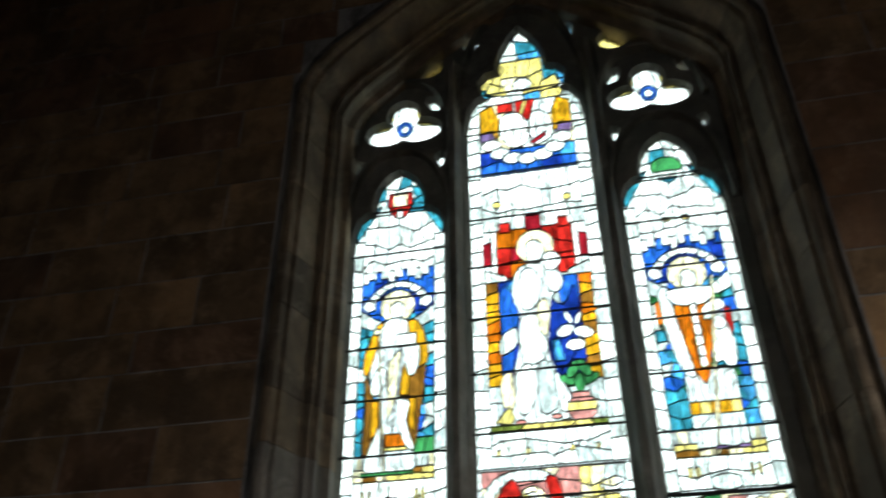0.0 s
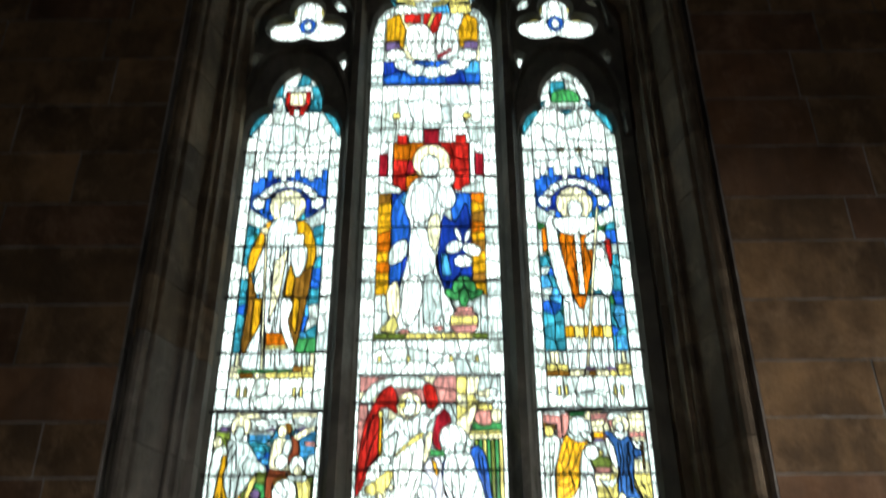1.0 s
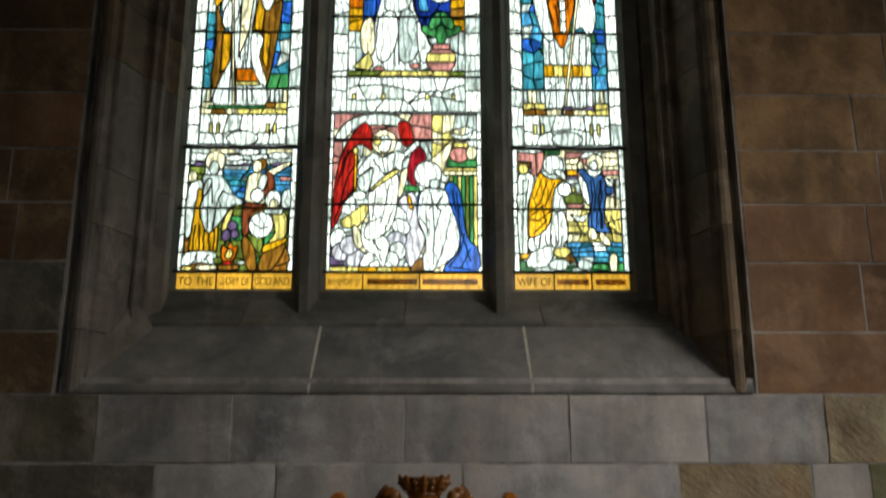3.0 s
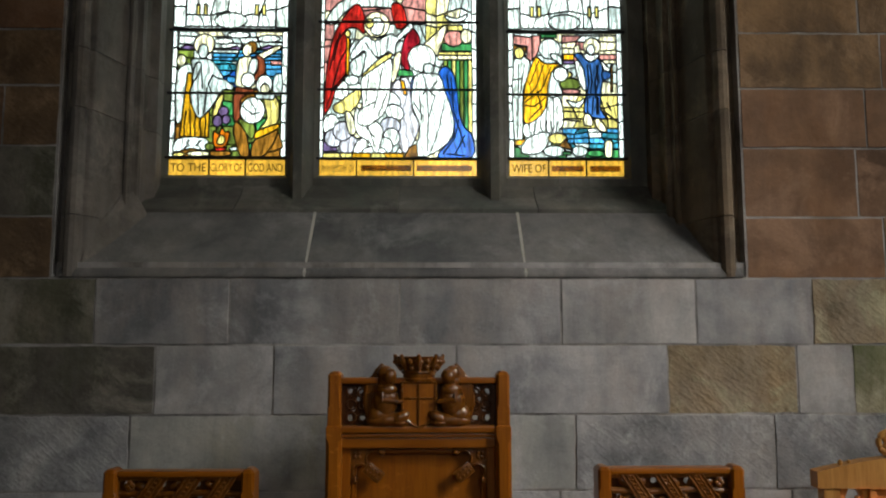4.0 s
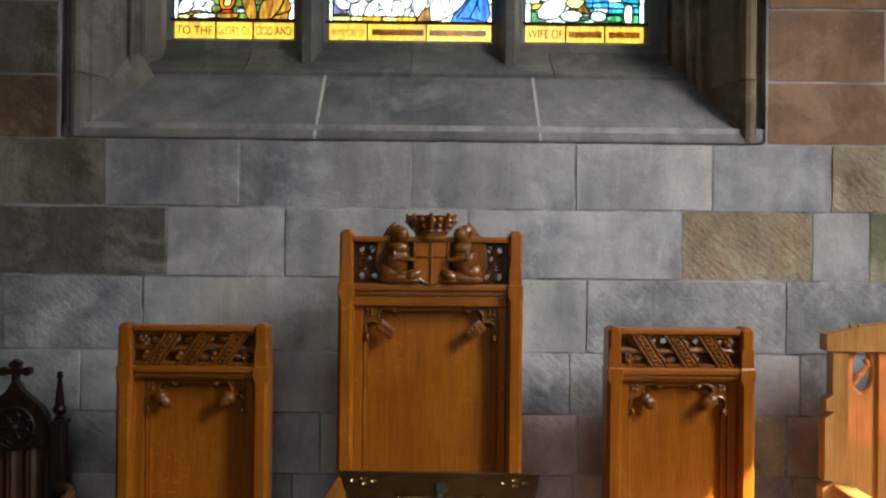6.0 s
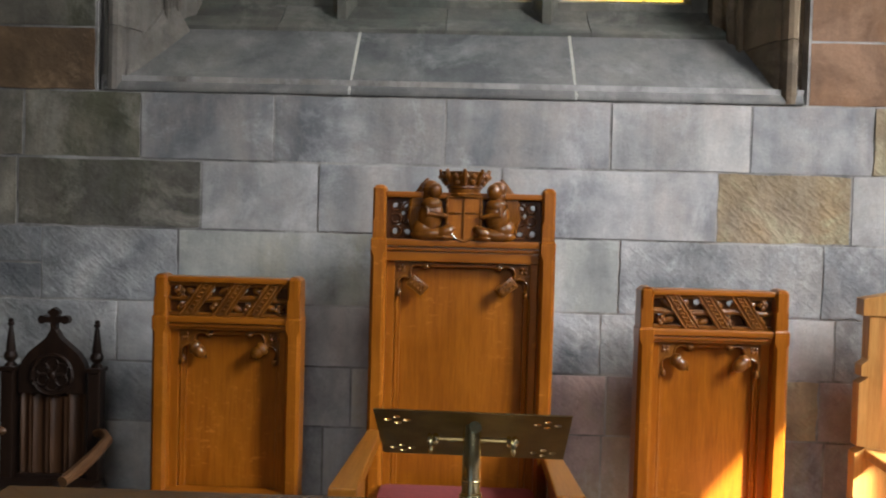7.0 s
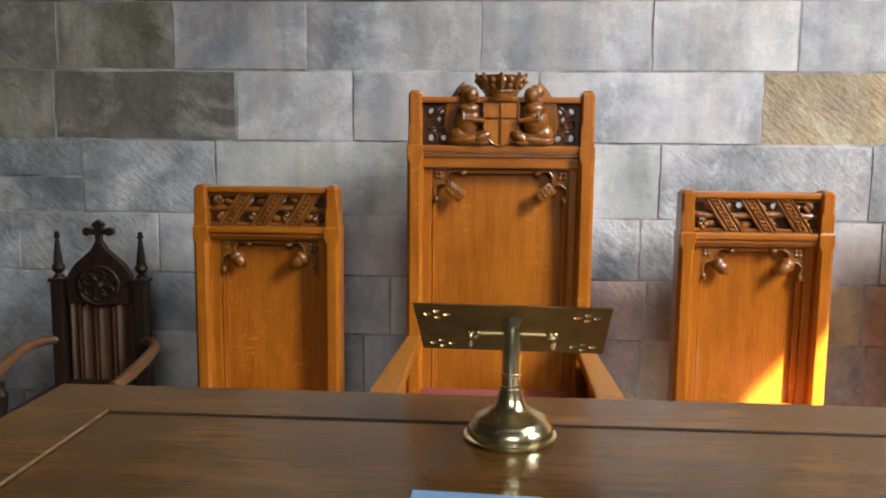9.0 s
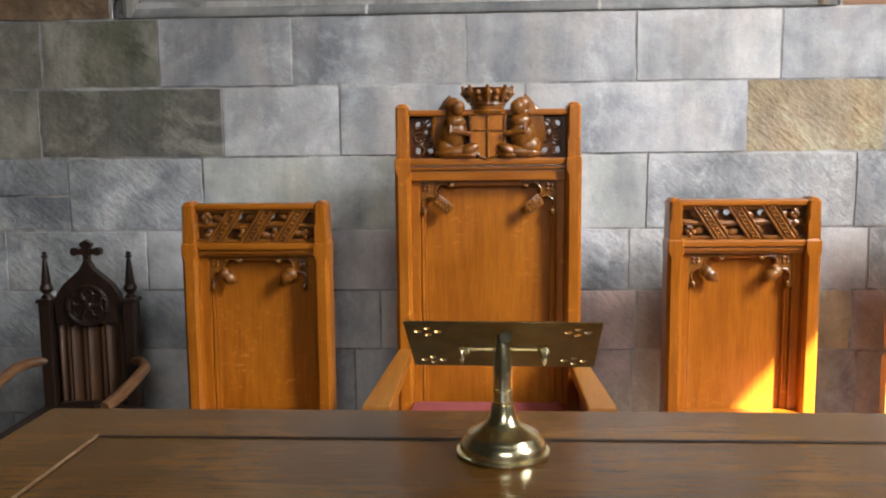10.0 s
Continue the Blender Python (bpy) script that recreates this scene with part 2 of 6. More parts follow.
def plain(name, colour, rough=0.6, metal=0.0, spread=0.12, scale=14.0):
    m, ns, ln, b = material(name, rough, metal)
    tex = ns.new("ShaderNodeTexCoord")
    n = node(ns, "ShaderNodeTexNoise", Scale=scale, Detail=6.0, Roughness=0.6)
    ln.new(tex.outputs["Object"], n.inputs["Vector"])
    r = ramp(ns, (0.3, tuple(c * (1 - spread) for c in colour)), (0.7, tuple(min(1, c * (1 + spread)) for c in colour)))
    ln.new(n.outputs[0], r.inputs[0])
    ln.new(r.outputs[0], b.inputs["Base Color"])
    rr = ns.new("ShaderNodeMapRange")
    rr.inputs["To Min"].default_value, rr.inputs["To Max"].default_value = max(0.02, rough - 0.06), rough + 0.1
    ln.new(n.outputs[0], rr.inputs["Value"])
    ln.new(rr.outputs[0], b.inputs["Roughness"])
    return m


BRASS = plain("polished_brass", (0.92, 0.80, 0.47), 0.2, 1.0, 0.10, 30)
AGED_BRASS = plain("dull_brass_plate", (0.34, 0.24, 0.10), 0.33, 1.0, 0.25, 22)
LEAD = plain("lead_came", (0.030, 0.030, 0.032), 0.65, 0.3)
IRON = plain("iron_bar", (0.02, 0.02, 0.022), 0.6, 0.5)
CUSHION = plain("faded_red_velvet", (0.30, 0.062, 0.062), 0.9, 0, 0.15, 40)
BLUE_CLOTH = plain("pale_blue_cover", (0.22, 0.40, 0.66), 0.6)
PAPER = plain("paper", (0.75, 0.74, 0.70), 0.8)
INK = plain("brown_black_paint", (0.09, 0.045, 0.012), 0.7)
# shade of the table's cross grooves, as a dark colour
SHADED_BEAD = plain("shaded_bead", (0.02, 0.012, 0.006), 0.7)


def glass(name, colour, mottled=0.25, folds=0.55):
    """Stained glass: coloured see-through sheet, streaked, with a little gloss. Two sheets' faces share the colour."""
    m = bpy.data.materials.new(name)
    m.use_nodes = True
    ns, ln = m.node_tree.nodes, m.node_tree.links
    ns.remove(ns["Principled BSDF"])
    geo = ns.new("ShaderNodeNewGeometry")
    info = ns.new("ShaderNodeObjectInfo")
    mp = ns.new("ShaderNodeMapping")
    mp.inputs["Scale"].default_value = (26, 1, 9)
    ln.new(geo.outputs["Position"], mp.inputs["Vector"])
    n = node(ns, "ShaderNodeTexNoise", Scale=1.0, Detail=5.0, Roughness=0.6, Distortion=0.6)
    ln.new(mp.outputs[0], n.inputs["Vector"])
    lie = ns.new("ShaderNodeMapping")
    lie.inputs["Scale"].default_value = (1, 1, 0.42)
    apart = ns.new("ShaderNodeVectorMath")
    apart.operation = "MULTIPLY_ADD"
    apart.inputs[1].default_value, apart.inputs[2].default_value = (1, 1, 1), (0, 0, 0)
    ln.new(geo.outputs["Position"], apart.inputs[0])
    own = ns.new("ShaderNodeCombineXYZ")
    for i in range(3):
        ln.new(info.outputs["Random"], own.inputs[i])
    ln.new(own.outputs[0], apart.inputs[2])
    ln.new(apart.outputs[0], lie.inputs["Vector"])
    wave = node(ns, "ShaderNodeTexWave", Scale=9.0, Distortion=9.0, Detail=2.5, Detail_Scale=1.6)
    ln.new(lie.outputs[0], wave.inputs["Vector"])
    fold = ramp(ns, (0.0, (0.22, 0.21, 0.19)), (0.16, (0.80, 0.80, 0.78)), (0.4, (1.0, 1.0, 1.0)))
    ln.new(wave.outputs["Fac"], fold.inputs[0])
    c = tuple(max(0.0, v) ** 0.5 for v in colour)
    r = ramp(ns, (0.3, tuple(v * (1 - mottled) for v in c)), (0.62, tuple(min(1, v * (1 + 0.35 * mottled)) for v in c)))
    ln.new(n.outputs[0], r.inputs[0])
    fine = node(ns, "ShaderNodeTexNoise", Scale=48.0, Detail=6.0, Roughness=0.7, Distortion=1.2)
    ln.new(geo.outputs["Position"], fine.inputs["Vector"])
    paint = ramp(ns, (0.34, (0.5, 0.5, 0.48)), (0.5, (1.0, 1.0, 1.0)))
    ln.new(fine.outputs[0], paint.inputs[0])
    tone = ramp(ns, (0.0, (0.8, 0.82, 0.84)), (1.0, (1.0, 1.0, 1.0)))
    ln.new(info.outputs["Random"], tone.inputs[0])
    col = blend(ns, ln, 1.0, r.outputs[0], tone.outputs[0], "MULTIPLY")
    col = blend(ns, ln, 0.6, col, paint.outputs[0], "MULTIPLY")
    col = blend(ns, ln, folds, col, fold.outputs[0], "MULTIPLY")
    t = ns.new("ShaderNodeBsdfTransparent")
    ln.new(col, t.inputs[0])
    g = node(ns, "ShaderNodeBsdfGlossy", Roughness=0.15)
    mix = ns.new("ShaderNodeMixShader")
    mix.inputs[0].default_value = 0.04
    ln.new(t.outputs[0], mix.inputs[1])
    ln.new(g.outputs[0], mix.inputs[2])
    ln.new(mix.outputs[0], ns["Material Output"].inputs[0])
    return m


GLASS = {
    "white": glass("white_glass", (0.80, 0.88, 0.86), 0.16),
    "silver": glass("grey_white_glass", (0.52, 0.60, 0.58), 0.35),
    "cream": glass("cream_glass", (0.78, 0.72, 0.48), 0.3),
    "straw": glass("straw_glass", (0.62, 0.52, 0.16), 0.35),
    "gold": glass("gold_glass", (0.55, 0.27, 0.012), 0.4),
    "amber": glass("amber_glass", (0.50, 0.25, 0.03), 0.22, 0.15),
    "orange": glass("orange_glass", (0.50, 0.12, 0.006), 0.4),
    "brown": glass("brown_glass", (0.20, 0.085, 0.012), 0.5),
    "red": glass("ruby_glass", (0.42, 0.016, 0.012), 0.5),
    "crimson": glass("crimson_glass", (0.24, 0.008, 0.016), 0.5),
    "pink": glass("rose_glass", (0.48, 0.20, 0.18), 0.35),
    "blue": glass("cobalt_glass", (0.012, 0.10, 0.46), 0.5),
    "sky": glass("sky_blue_glass", (0.05, 0.30, 0.58), 0.45),
    "navy": glass("navy_glass", (0.006, 0.030, 0.24), 0.5),
    "teal": glass("teal_glass", (0.025, 0.23, 0.31), 0.5),
    "green": glass("green_glass", (0.03, 0.19, 0.06), 0.5),
    "olive": glass("olive_glass", (0.12, 0.16, 0.03), 0.45),
    "brick": glass("brick_red_glass", (0.20, 0.045, 0.018), 0.4),
    "denim": glass("slate_blue_glass", (0.025, 0.095, 0.28), 0.45),
    "lilac": glass("lilac_white_glass", (0.55, 0.54, 0.62), 0.3),
    "violet": glass("violet_glass", (0.14, 0.09, 0.20), 0.4),
}

FADED_INK = glass("worn_brown_paint", (0.30, 0.16, 0.03), 0.4, 0.2)

# ---- builders ----


def part(name, bm, mat, parent=None, label="", smooth=False):
    """Links a bmesh as one mesh object, under a thing or a part."""
    bmesh.ops.recalc_face_normals(bm, faces=bm.faces[:])
    me = bpy.data.meshes.new(name)
    bm.to_mesh(me)
    bm.free()
    me.materials.append(mat)
    if smooth:
        for p in me.polygons:
            p.use_smooth = True
        me.set_sharp_from_angle(angle=radians(35))
    ob = new(name, me)
    if parent is not None:
        ob.parent = parent
        ob.matrix_parent_inverse = Matrix()
    if label:
        tagged(ob, label)
    return ob


def thing(name, label, category, group="", kind="", place=None):
    e = new(name)
    e.empty_display_size = 0.2
    if place is not None:
        e.matrix_world = place
    return tagged(e, label, category, group, kind)


def box(bm, x0, x1, y0, y1, z0, z1, bevel=0.0):
    """A box, with its edges chamfered."""
    r = bmesh.ops.create_cube(bm, size=1.0)
    vs = r["verts"]
    bmesh.ops.scale(bm, vec=(x1 - x0, y1 - y0, z1 - z0), verts=vs)
    bmesh.ops.translate(bm, vec=((x0 + x1) / 2, (y0 + y1) / 2, (z0 + z1) / 2), verts=vs)
    if bevel:
        es = list({e for v in vs for e in v.link_edges})
        bmesh.ops.bevel(bm, geom=es, offset=bevel, segments=2, profile=0.6, affect="EDGES")
    return bm


def bx(*a, **k):
    return box(bmesh.new(), *a, **k)


def lathe(bm, profile, place=(0, 0, 0), n=28, axis="Z"):
    """A turned form from (radius, height) pairs."""
    rings = []
    for r, h in profile:
        ring = []
        for i in range(n):
            a = 2 * math.pi * i / n
            p = Vector((r * math.cos(a), r * math.sin(a), h))
            if axis == "Y":
                p = Vector((p.x, p.z, p.y))
            if axis == "X":
                p = Vector((p.z, p.y, p.x))
            ring.append(bm.verts.new(p + Vector(place)))
        rings.append(ring)
    for a, b in zip(rings, rings[1:]):
        for i in range(n):
            bm.faces.new((a[i], a[(i + 1) % n], b[(i + 1) % n], b[i]))
    bm.faces.new(rings[0])
    bm.faces.new(rings[-1])
    return bm


def slab(bm, outline, holes, y0, y1, chamfer=0.0, edge=0.0):
    """A plate in the x-z plane between depths y0 (front) and y1, with openings through it; the openings' front edges are
    splayed by chamfer over the depth edge."""
    def loop(pts, y):
        vs = [bm.verts.new((p[0], y, p[1])) for p in pts]
        return vs, [bm.edges.new((vs[i], vs[(i + 1) % len(vs)])) for i in range(len(vs))]
    front, back = [], []
    fo, fe = loop(outline, y0)
    bo, be = loop(outline, y1)
    front += fe
    back += be
    for i in range(len(fo)):
        bm.faces.new((fo[i], fo[(i + 1) % len(fo)], bo[(i + 1) % len(fo)], bo[i]))
    for h in holes:
        wide = grow(h, chamfer) if chamfer else h
        rings = [loop(wide, y0)]
        if chamfer:
            rings.append(loop(h, y0 + edge))
        rings.append(loop(h, y1))
        front += rings[0][1]
        back += rings[-1][1]
        for (a, _), (b, _) in zip(rings, rings[1:]):
            for i in range(len(a)):
                bm.faces.new((a[i], a[(i + 1) % len(a)], b[(i + 1) % len(a)], b[i]))
    for es in (front, back):
        bmesh.ops.triangle_fill(bm, use_beauty=True, use_dissolve=False, edges=es)
    return bm


def area2(p):
    return sum(p[i][0] * p[(i + 1) % len(p)][1] - p[(i + 1) % len(p)][0] * p[i][1] for i in range(len(p)))


def grow(pts, d):
    """A closed outline moved outwards by d."""
    s = 1 if area2(pts) > 0 else -1
    out = []
    n = len(pts)
    for i in range(n):
        a, b, c = Vector(pts[i - 1]), Vector(pts[i]), Vector(pts[(i + 1) % n])
        u, v = (b - a).normalized(), (c - b).normalized()
        n1, n2 = Vector((u.y, -u.x)) * s, Vector((v.y, -v.x)) * s
        m = n1 + n2
        m = m / max(0.6, m.length_squared / 2) if m.length > 1e-6 else n1
        out.append(tuple(b + m * d))
    return out


def sweep(bm, path, profile, closed_profile=True):
    """Moves a profile of (inward offset, depth y) along an open path of (x, z); inward is to the path's right."""
    rings = []
    n = len(path)
    for i in range(n):
        p = Vector(path[i])
        u = (p - Vector(path[i - 1])).normalized() if i else None
        v = (Vector(path[i + 1]) - p).normalized() if i < n - 1 else None
        u, v = u or v, v or u
        n1, n2 = Vector((u.y, -u.x)), Vector((v.y, -v.x))
        m = n1 + n2
        m = m / (m.length_squared / 2)
        rings.append([bm.verts.new((p.x + m.x * d, y, p.y + m.y * d)) for d, y in profile])
    k = len(profile)
    for a, b in zip(rings, rings[1:]):
        for i in range(k if closed_profile else k - 1):
            bm.faces.new((a[i], a[(i + 1) % k], b[(i + 1) % k], b[i]))
    if closed_profile:
        bm.faces.new(rings[0])
        bm.faces.new(rings[-1])
    return bm


def tube(bm, pts, r, n=8):
    """A round bar along points in space; r is one radius or one for each point."""
    rings = []
    for i, p in enumerate(pts):
        p = Vector(p)
        a = Vector(pts[max(0, i - 1)])
        b = Vector(pts[min(len(pts) - 1, i + 1)])
        d = (b - a).normalized()
        side = d.cross(Vector((0, 0, 1)) if abs(d.z) < 0.9 else Vector((0, 1, 0))).normalized()
        up = side.cross(d)
        rad = r[i] if isinstance(r, (list, tuple)) else r
        rings.append([bm.verts.new(p + (side * math.cos(2 * math.pi * j / n) + up * math.sin(2 * math.pi * j / n)) * rad) for j in range(n)])
    for a, b in zip(rings, rings[1:]):
        for j in range(n):
            bm.faces.new((a[j], a[(j + 1) % n], b[(j + 1) % n], b[j]))
    bm.faces.new(rings[0])
    bm.faces.new(rings[-1])
    return bm


def blob(bm, c, rx, ry, rz, turn=0.0, u=12, v=8):
    """An ellipsoid lump, turned about y."""
    r = bmesh.ops.create_uvsphere(bm, u_segments=u, v_segments=v, radius=1.0)
    bmesh.ops.transform(bm, matrix=pose(*c, 0, turn, 0) @ Matrix.Diagonal((rx, ry, rz, 1)), verts=r["verts"])
    return bm


def mirrored(pts, cx):
    """A closed outline from its right half, bottom to top."""
    return [(cx + x, z) for x, z in pts] + [(cx - x, z) for x, z in reversed(pts) if x > 1e-6]


# ---- the walls round the place ----
CX = -0.015                                       # middle of the window's opening
OPEN = [(1.60, 2.13), (1.60, 6.45), (1.51, 6.66), (1.36, 6.84), (1.12, 7.05), (0.8, 7.32), (0.4, 7.62), (0.0, 7.86)]
HOLE = mirrored(OPEN, CX)
wall = tagged(part("wall_north", slab(bmesh.new(), [(-5, -0.1), (5, -0.1), (5, 9.2), (-5, 9.2)], [HOLE], 0.007, 0.72), MORTAR),
              "sandstone block wall with pale mortar joints round a tall window", "wall", kind="structure")
tagged(part("floor", bx(-5, 5, -9, 0.02, -0.12, 0.0), FLAG), "grey flagstone church floor", "floor", kind="structure")
# ceiling and west, east and south walls: unseen, added to keep light out
tagged(part("ceiling", bx(-5, 5, -9, 0.72, 9.2, 9.4), PLASTER), "unseen dark ceiling added to close the room", "ceiling", kind="structure")
tagged(part("wall_west", bx(-5.3, -5, -9, 0.72, -0.1, 9.2), PLASTER), "unseen dark wall added to close the room", "wall", kind="structure")


def turned_slab(outline, holes, matrix):
    bm = slab(bmesh.new(), outline, holes, 0.0, 0.3)
    bmesh.ops.transform(bm, matrix=matrix, verts=bm.verts[:])
    return bm


SIDE_WINDOW = [(3.2, 2.2), (4.9, 2.2), (4.9, 5.9), (4.6, 6.4), (4.05, 6.8), (3.5, 6.4), (3.2, 5.9)]
# outlines run along -y
tagged(part("wall_east", turned_slab([(-0.72, -0.1), (9, -0.1), (9, 9.2), (-0.72, 9.2)], [SIDE_WINDOW],
            Matrix(((0, 1, 0, 5), (-1, 0, 0, 0), (0, 0, 1, 0), (0, 0, 0, 1)))), PLASTER), "unseen dark side wall with a window, added to close the room", "wall", kind="structure")
tagged(part("wall_south", turned_slab([(-5, -0.1), (5, -0.1), (5, 9.2), (-5, 9.2)], [[(-0.1, 2.4), (2.1, 2.4), (2.1, 5.4), (1.0, 6.2), (-0.1, 5.4)]],
            Matrix(((1, 0, 0, 0), (0, -1, 0, -9), (0, 0, 1, 0), (0, 0, 0, 1)))), PLASTER), "unseen dark end wall with a window, added to close the room", "wall", kind="structure")
ground = tagged(part("ground", bx(-60, 60, -60, 60, -0.4, -0.16), FLAG), "plain ground outside", "ground", kind="structure")


def backdrop():
    m = bpy.data.materials.new("bright_overcast_sky")
    m.use_nodes = True
    ns = m.node_tree.nodes
    ns.remove(ns["Principled BSDF"])
    e = node(ns, "ShaderNodeEmission", Color=(0.84, 0.97, 1.0, 1), Strength=1.35)
    m.node_tree.links.new(e.outputs[0], ns["Material Output"].inputs[0])
    return tagged(part("backdrop", bx(-6, 6, 4.0, 4.05, 0, 16), m), "bright hazy sky outside the window", "sky", kind="structure")


backdrop()

# ---- the great window ----
LC, CC, RC = -0.978, -0.055, 0.862                # middles of the three lights
SIDE_HALF = [(0.312, 2.733), (0.312, 5.42), (0.302, 5.52), (0.27, 5.60), (0.22, 5.645), (0.165, 5.66), (0.168, 5.75), (0.147, 5.84),
             (0.105, 5.915), (0.05, 5.97), (0.0, 5.995)]
MID_HALF = [(0.425, 2.733), (0.425, 6.30), (0.40, 6.48), (0.34, 6.58), (0.27, 6.615), (0.305, 6.68), (0.312, 6.76), (0.26, 6.825), (0.172, 6.845),
            (0.168, 6.95), (0.125, 7.08), (0.062, 7.20), (0.0, 7.285)]


def trefoil(cx, cz, s=1.0, n=54):
    """Outline of three lobes: one above, two to the sides."""
    lobes = ((0, 0.125, 0.118, 0.135), (-0.135, -0.05, 0.16, 0.105), (0.135, -0.05, 0.16, 0.105))
    out = []
    for i in range(n):
        a = 2 * math.pi * i / n
        dx, dz = math.cos(a), math.sin(a)
        best = 0.07
        for ox, oz, rx, rz in lobes:
            A = (dx / rx) ** 2 + (dz / rz) ** 2
            B = -2 * (ox * dx / rx ** 2 + oz * dz / rz ** 2)
            C = (ox / rx) ** 2 + (oz / rz) ** 2 - 1
            D = B * B - 4 * A * C
            if D > 0:
                best = max(best, (-B + math.sqrt(D)) / (2 * A))
        out.append((cx + dx * best * s, cz + dz * best * s))
    return out


def eye(cx, cz, rx, rz, turn=0.0, n=14):
    c, s = math.cos(radians(turn)), math.sin(radians(turn))
    out = []
    for i in range(n):
        a = 2 * math.pi * i / n
        x, z = rx * math.cos(a), rz * math.sin(a)
        out.append((cx + x * c - z * s, cz + x * s + z * c))
    return out


EYELETS = [eye(LC + 0.21, 7.0, 0.10, 0.075, 12), eye(RC - 0.21, 7.0, 0.10, 0.075, -12), eye(CC - 0.37, 7.20, 0.04, 0.075, -20), eye(CC + 0.37, 7.20, 0.04, 0.075, 20)]
for c in (LC, RC):
    s = 1 if c == RC else -1
    EYELETS += [eye(c + 0.25 * s, 6.64, 0.03, 0.062, 30 * s, 8), eye(c - 0.25 * s, 6.62, 0.03, 0.062, -30 * s, 8),
                eye(c - 0.285, 6.06, 0.026, 0.062, 20, 8), eye(c + 0.285, 6.06, 0.026, 0.062, -20, 8)]
OPENINGS = [mirrored(SIDE_HALF, LC), mirrored(MID_HALF, CC), mirrored(SIDE_HALF, RC), trefoil(LC + 0.02, 6.43, 0.92), trefoil(RC - 0.02, 6.43, 0.92), *EYELETS]

window = thing("window_1", "tall three-light stained glass window in stone tracery", "window", kind="structure")
plate = mirrored([(1.40, 2.50), (1.40, 6.40), (1.26, 6.68), (1.0, 6.98), (0.65, 7.28), (0.3, 7.52), (0.0, 7.68)], CX)
part("tracery", slab(bmesh.new(), plate, OPENINGS, 0.565, 0.625, 0.026, 0.05), FRAME, window, "weathered stone mullions and cusped tracery")

# raised ribs over the heads of the lights
RIB = [(-0.030, 0.57), (-0.013, 0.500), (0.013, 0.500), (0.030, 0.57)]
MULLION = [(-0.068, 0.572), (-0.052, 0.545), (-0.022, 0.455), (0.022, 0.455), (0.052, 0.545), (0.068, 0.572)]


def arch(cx, half, spring, top, n=9):
    right = [(cx + half * math.cos(a) ** 0.8, spring + (top - spring) * math.sin(a)) for a in [math.pi / 2 * i / n for i in range(n)]] + [(cx, top)]
    return [(2 * cx - x, z) for x, z in right[:-1]] + list(reversed(right))


for c, half, spring, top in ((LC, 0.39, 5.40, 6.17), (RC, 0.39, 5.40, 6.17), (LC + 0.02, 0.37, 6.3, 6.84), (RC - 0.02, 0.37, 6.3, 6.84), (CC, 0.50, 6.25, 7.47)):
    part("rib", sweep(bmesh.new(), arch(c, half, spring, top), RIB), FRAME, window)
for x in ((LC + RC) / 2 - 0.515, (LC + RC) / 2 + 0.515):
    part("mullion_face", sweep(bmesh.new(), [(x, 2.56), (x, 6.95)], MULLION), FRAME, window)

# moulded jambs and arch: groove, roll, splayed face, inner rolls and groove
PROFILE = [(-0.004, 0.012), (0.0, 0.075), (0.028, 0.095), (0.034, 0.055), (0.040, 0.018), (0.056, -0.006), (0.076, -0.012), (0.096, -0.004), (0.109, 0.018),
           (0.112, 0.046), (0.128, 0.052), (0.135, 0.060), (0.196, 0.265), (0.206, 0.280), (0.214, 0.268), (0.228, 0.266), (0.238, 0.282), (0.236, 0.306),
           (0.246, 0.318), (0.262, 0.320), (0.268, 0.340), (0.252, 0.400), (0.262, 0.440), (0.30, 0.475), (0.30, 0.66), (-0.004, 0.70)]
full = [(CX - x, z) for x, z in OPEN] + [(CX + x, z) for x, z in reversed(OPEN[:-1])]
LEVELS = [2.13, 2.42, 2.93, 3.22, 3.80, 4.12, 4.66, 5.02, 5.55, 5.98, 6.45]
for side in (-1, 1):
    for i, (z0, z1) in enumerate(zip(LEVELS, LEVELS[1:])):
        run = [(CX + side * 1.6, z0 + 0.002), (CX + side * 1.6, z1 - 0.002)]
        part("jamb_stone", sweep(bmesh.new(), run if side < 0 else run[::-1], PROFILE), JAMB_GREY if side < 0 and z0 < 3.7 else JAMB, window)
head = full[1:-1]
for a, b in zip(head, head[1:]):
    part("arch_stone", sweep(bmesh.new(), [a, ((a[0] + b[0]) / 2, (a[1] + b[1]) / 2 + 0.004), b], PROFILE), JAMB, window)

# the sloping sill in three slabs, and the stooling below the glass
for x0, x1 in ((-1.585, -0.466), (-0.458, 0.556), (0.564, 1.57)):
    bm = bmesh.new()
    sec = [(-0.004, 2.128), (-0.004, 2.142), (0.010, 2.165), (0.345, 2.488), (0.345, 2.10)]
    a = [bm.verts.new((x0, y, z)) for y, z in sec]
    b = [bm.verts.new((x1, y, z)) for y, z in sec]
    bm.faces.new(a)
    bm.faces.new(b)
    for i in range(len(sec)):
        bm.faces.new((a[i], a[(i + 1) % len(sec)], b[(i + 1) % len(sec)], b[i]))
    bmesh.ops.bevel(bm, geom=bm.edges[:], offset=0.006, segments=2, profile=0.6, affect="EDGES")
    part("sill_stone", bm, SILL, window, "dark worn sloping sill slab")
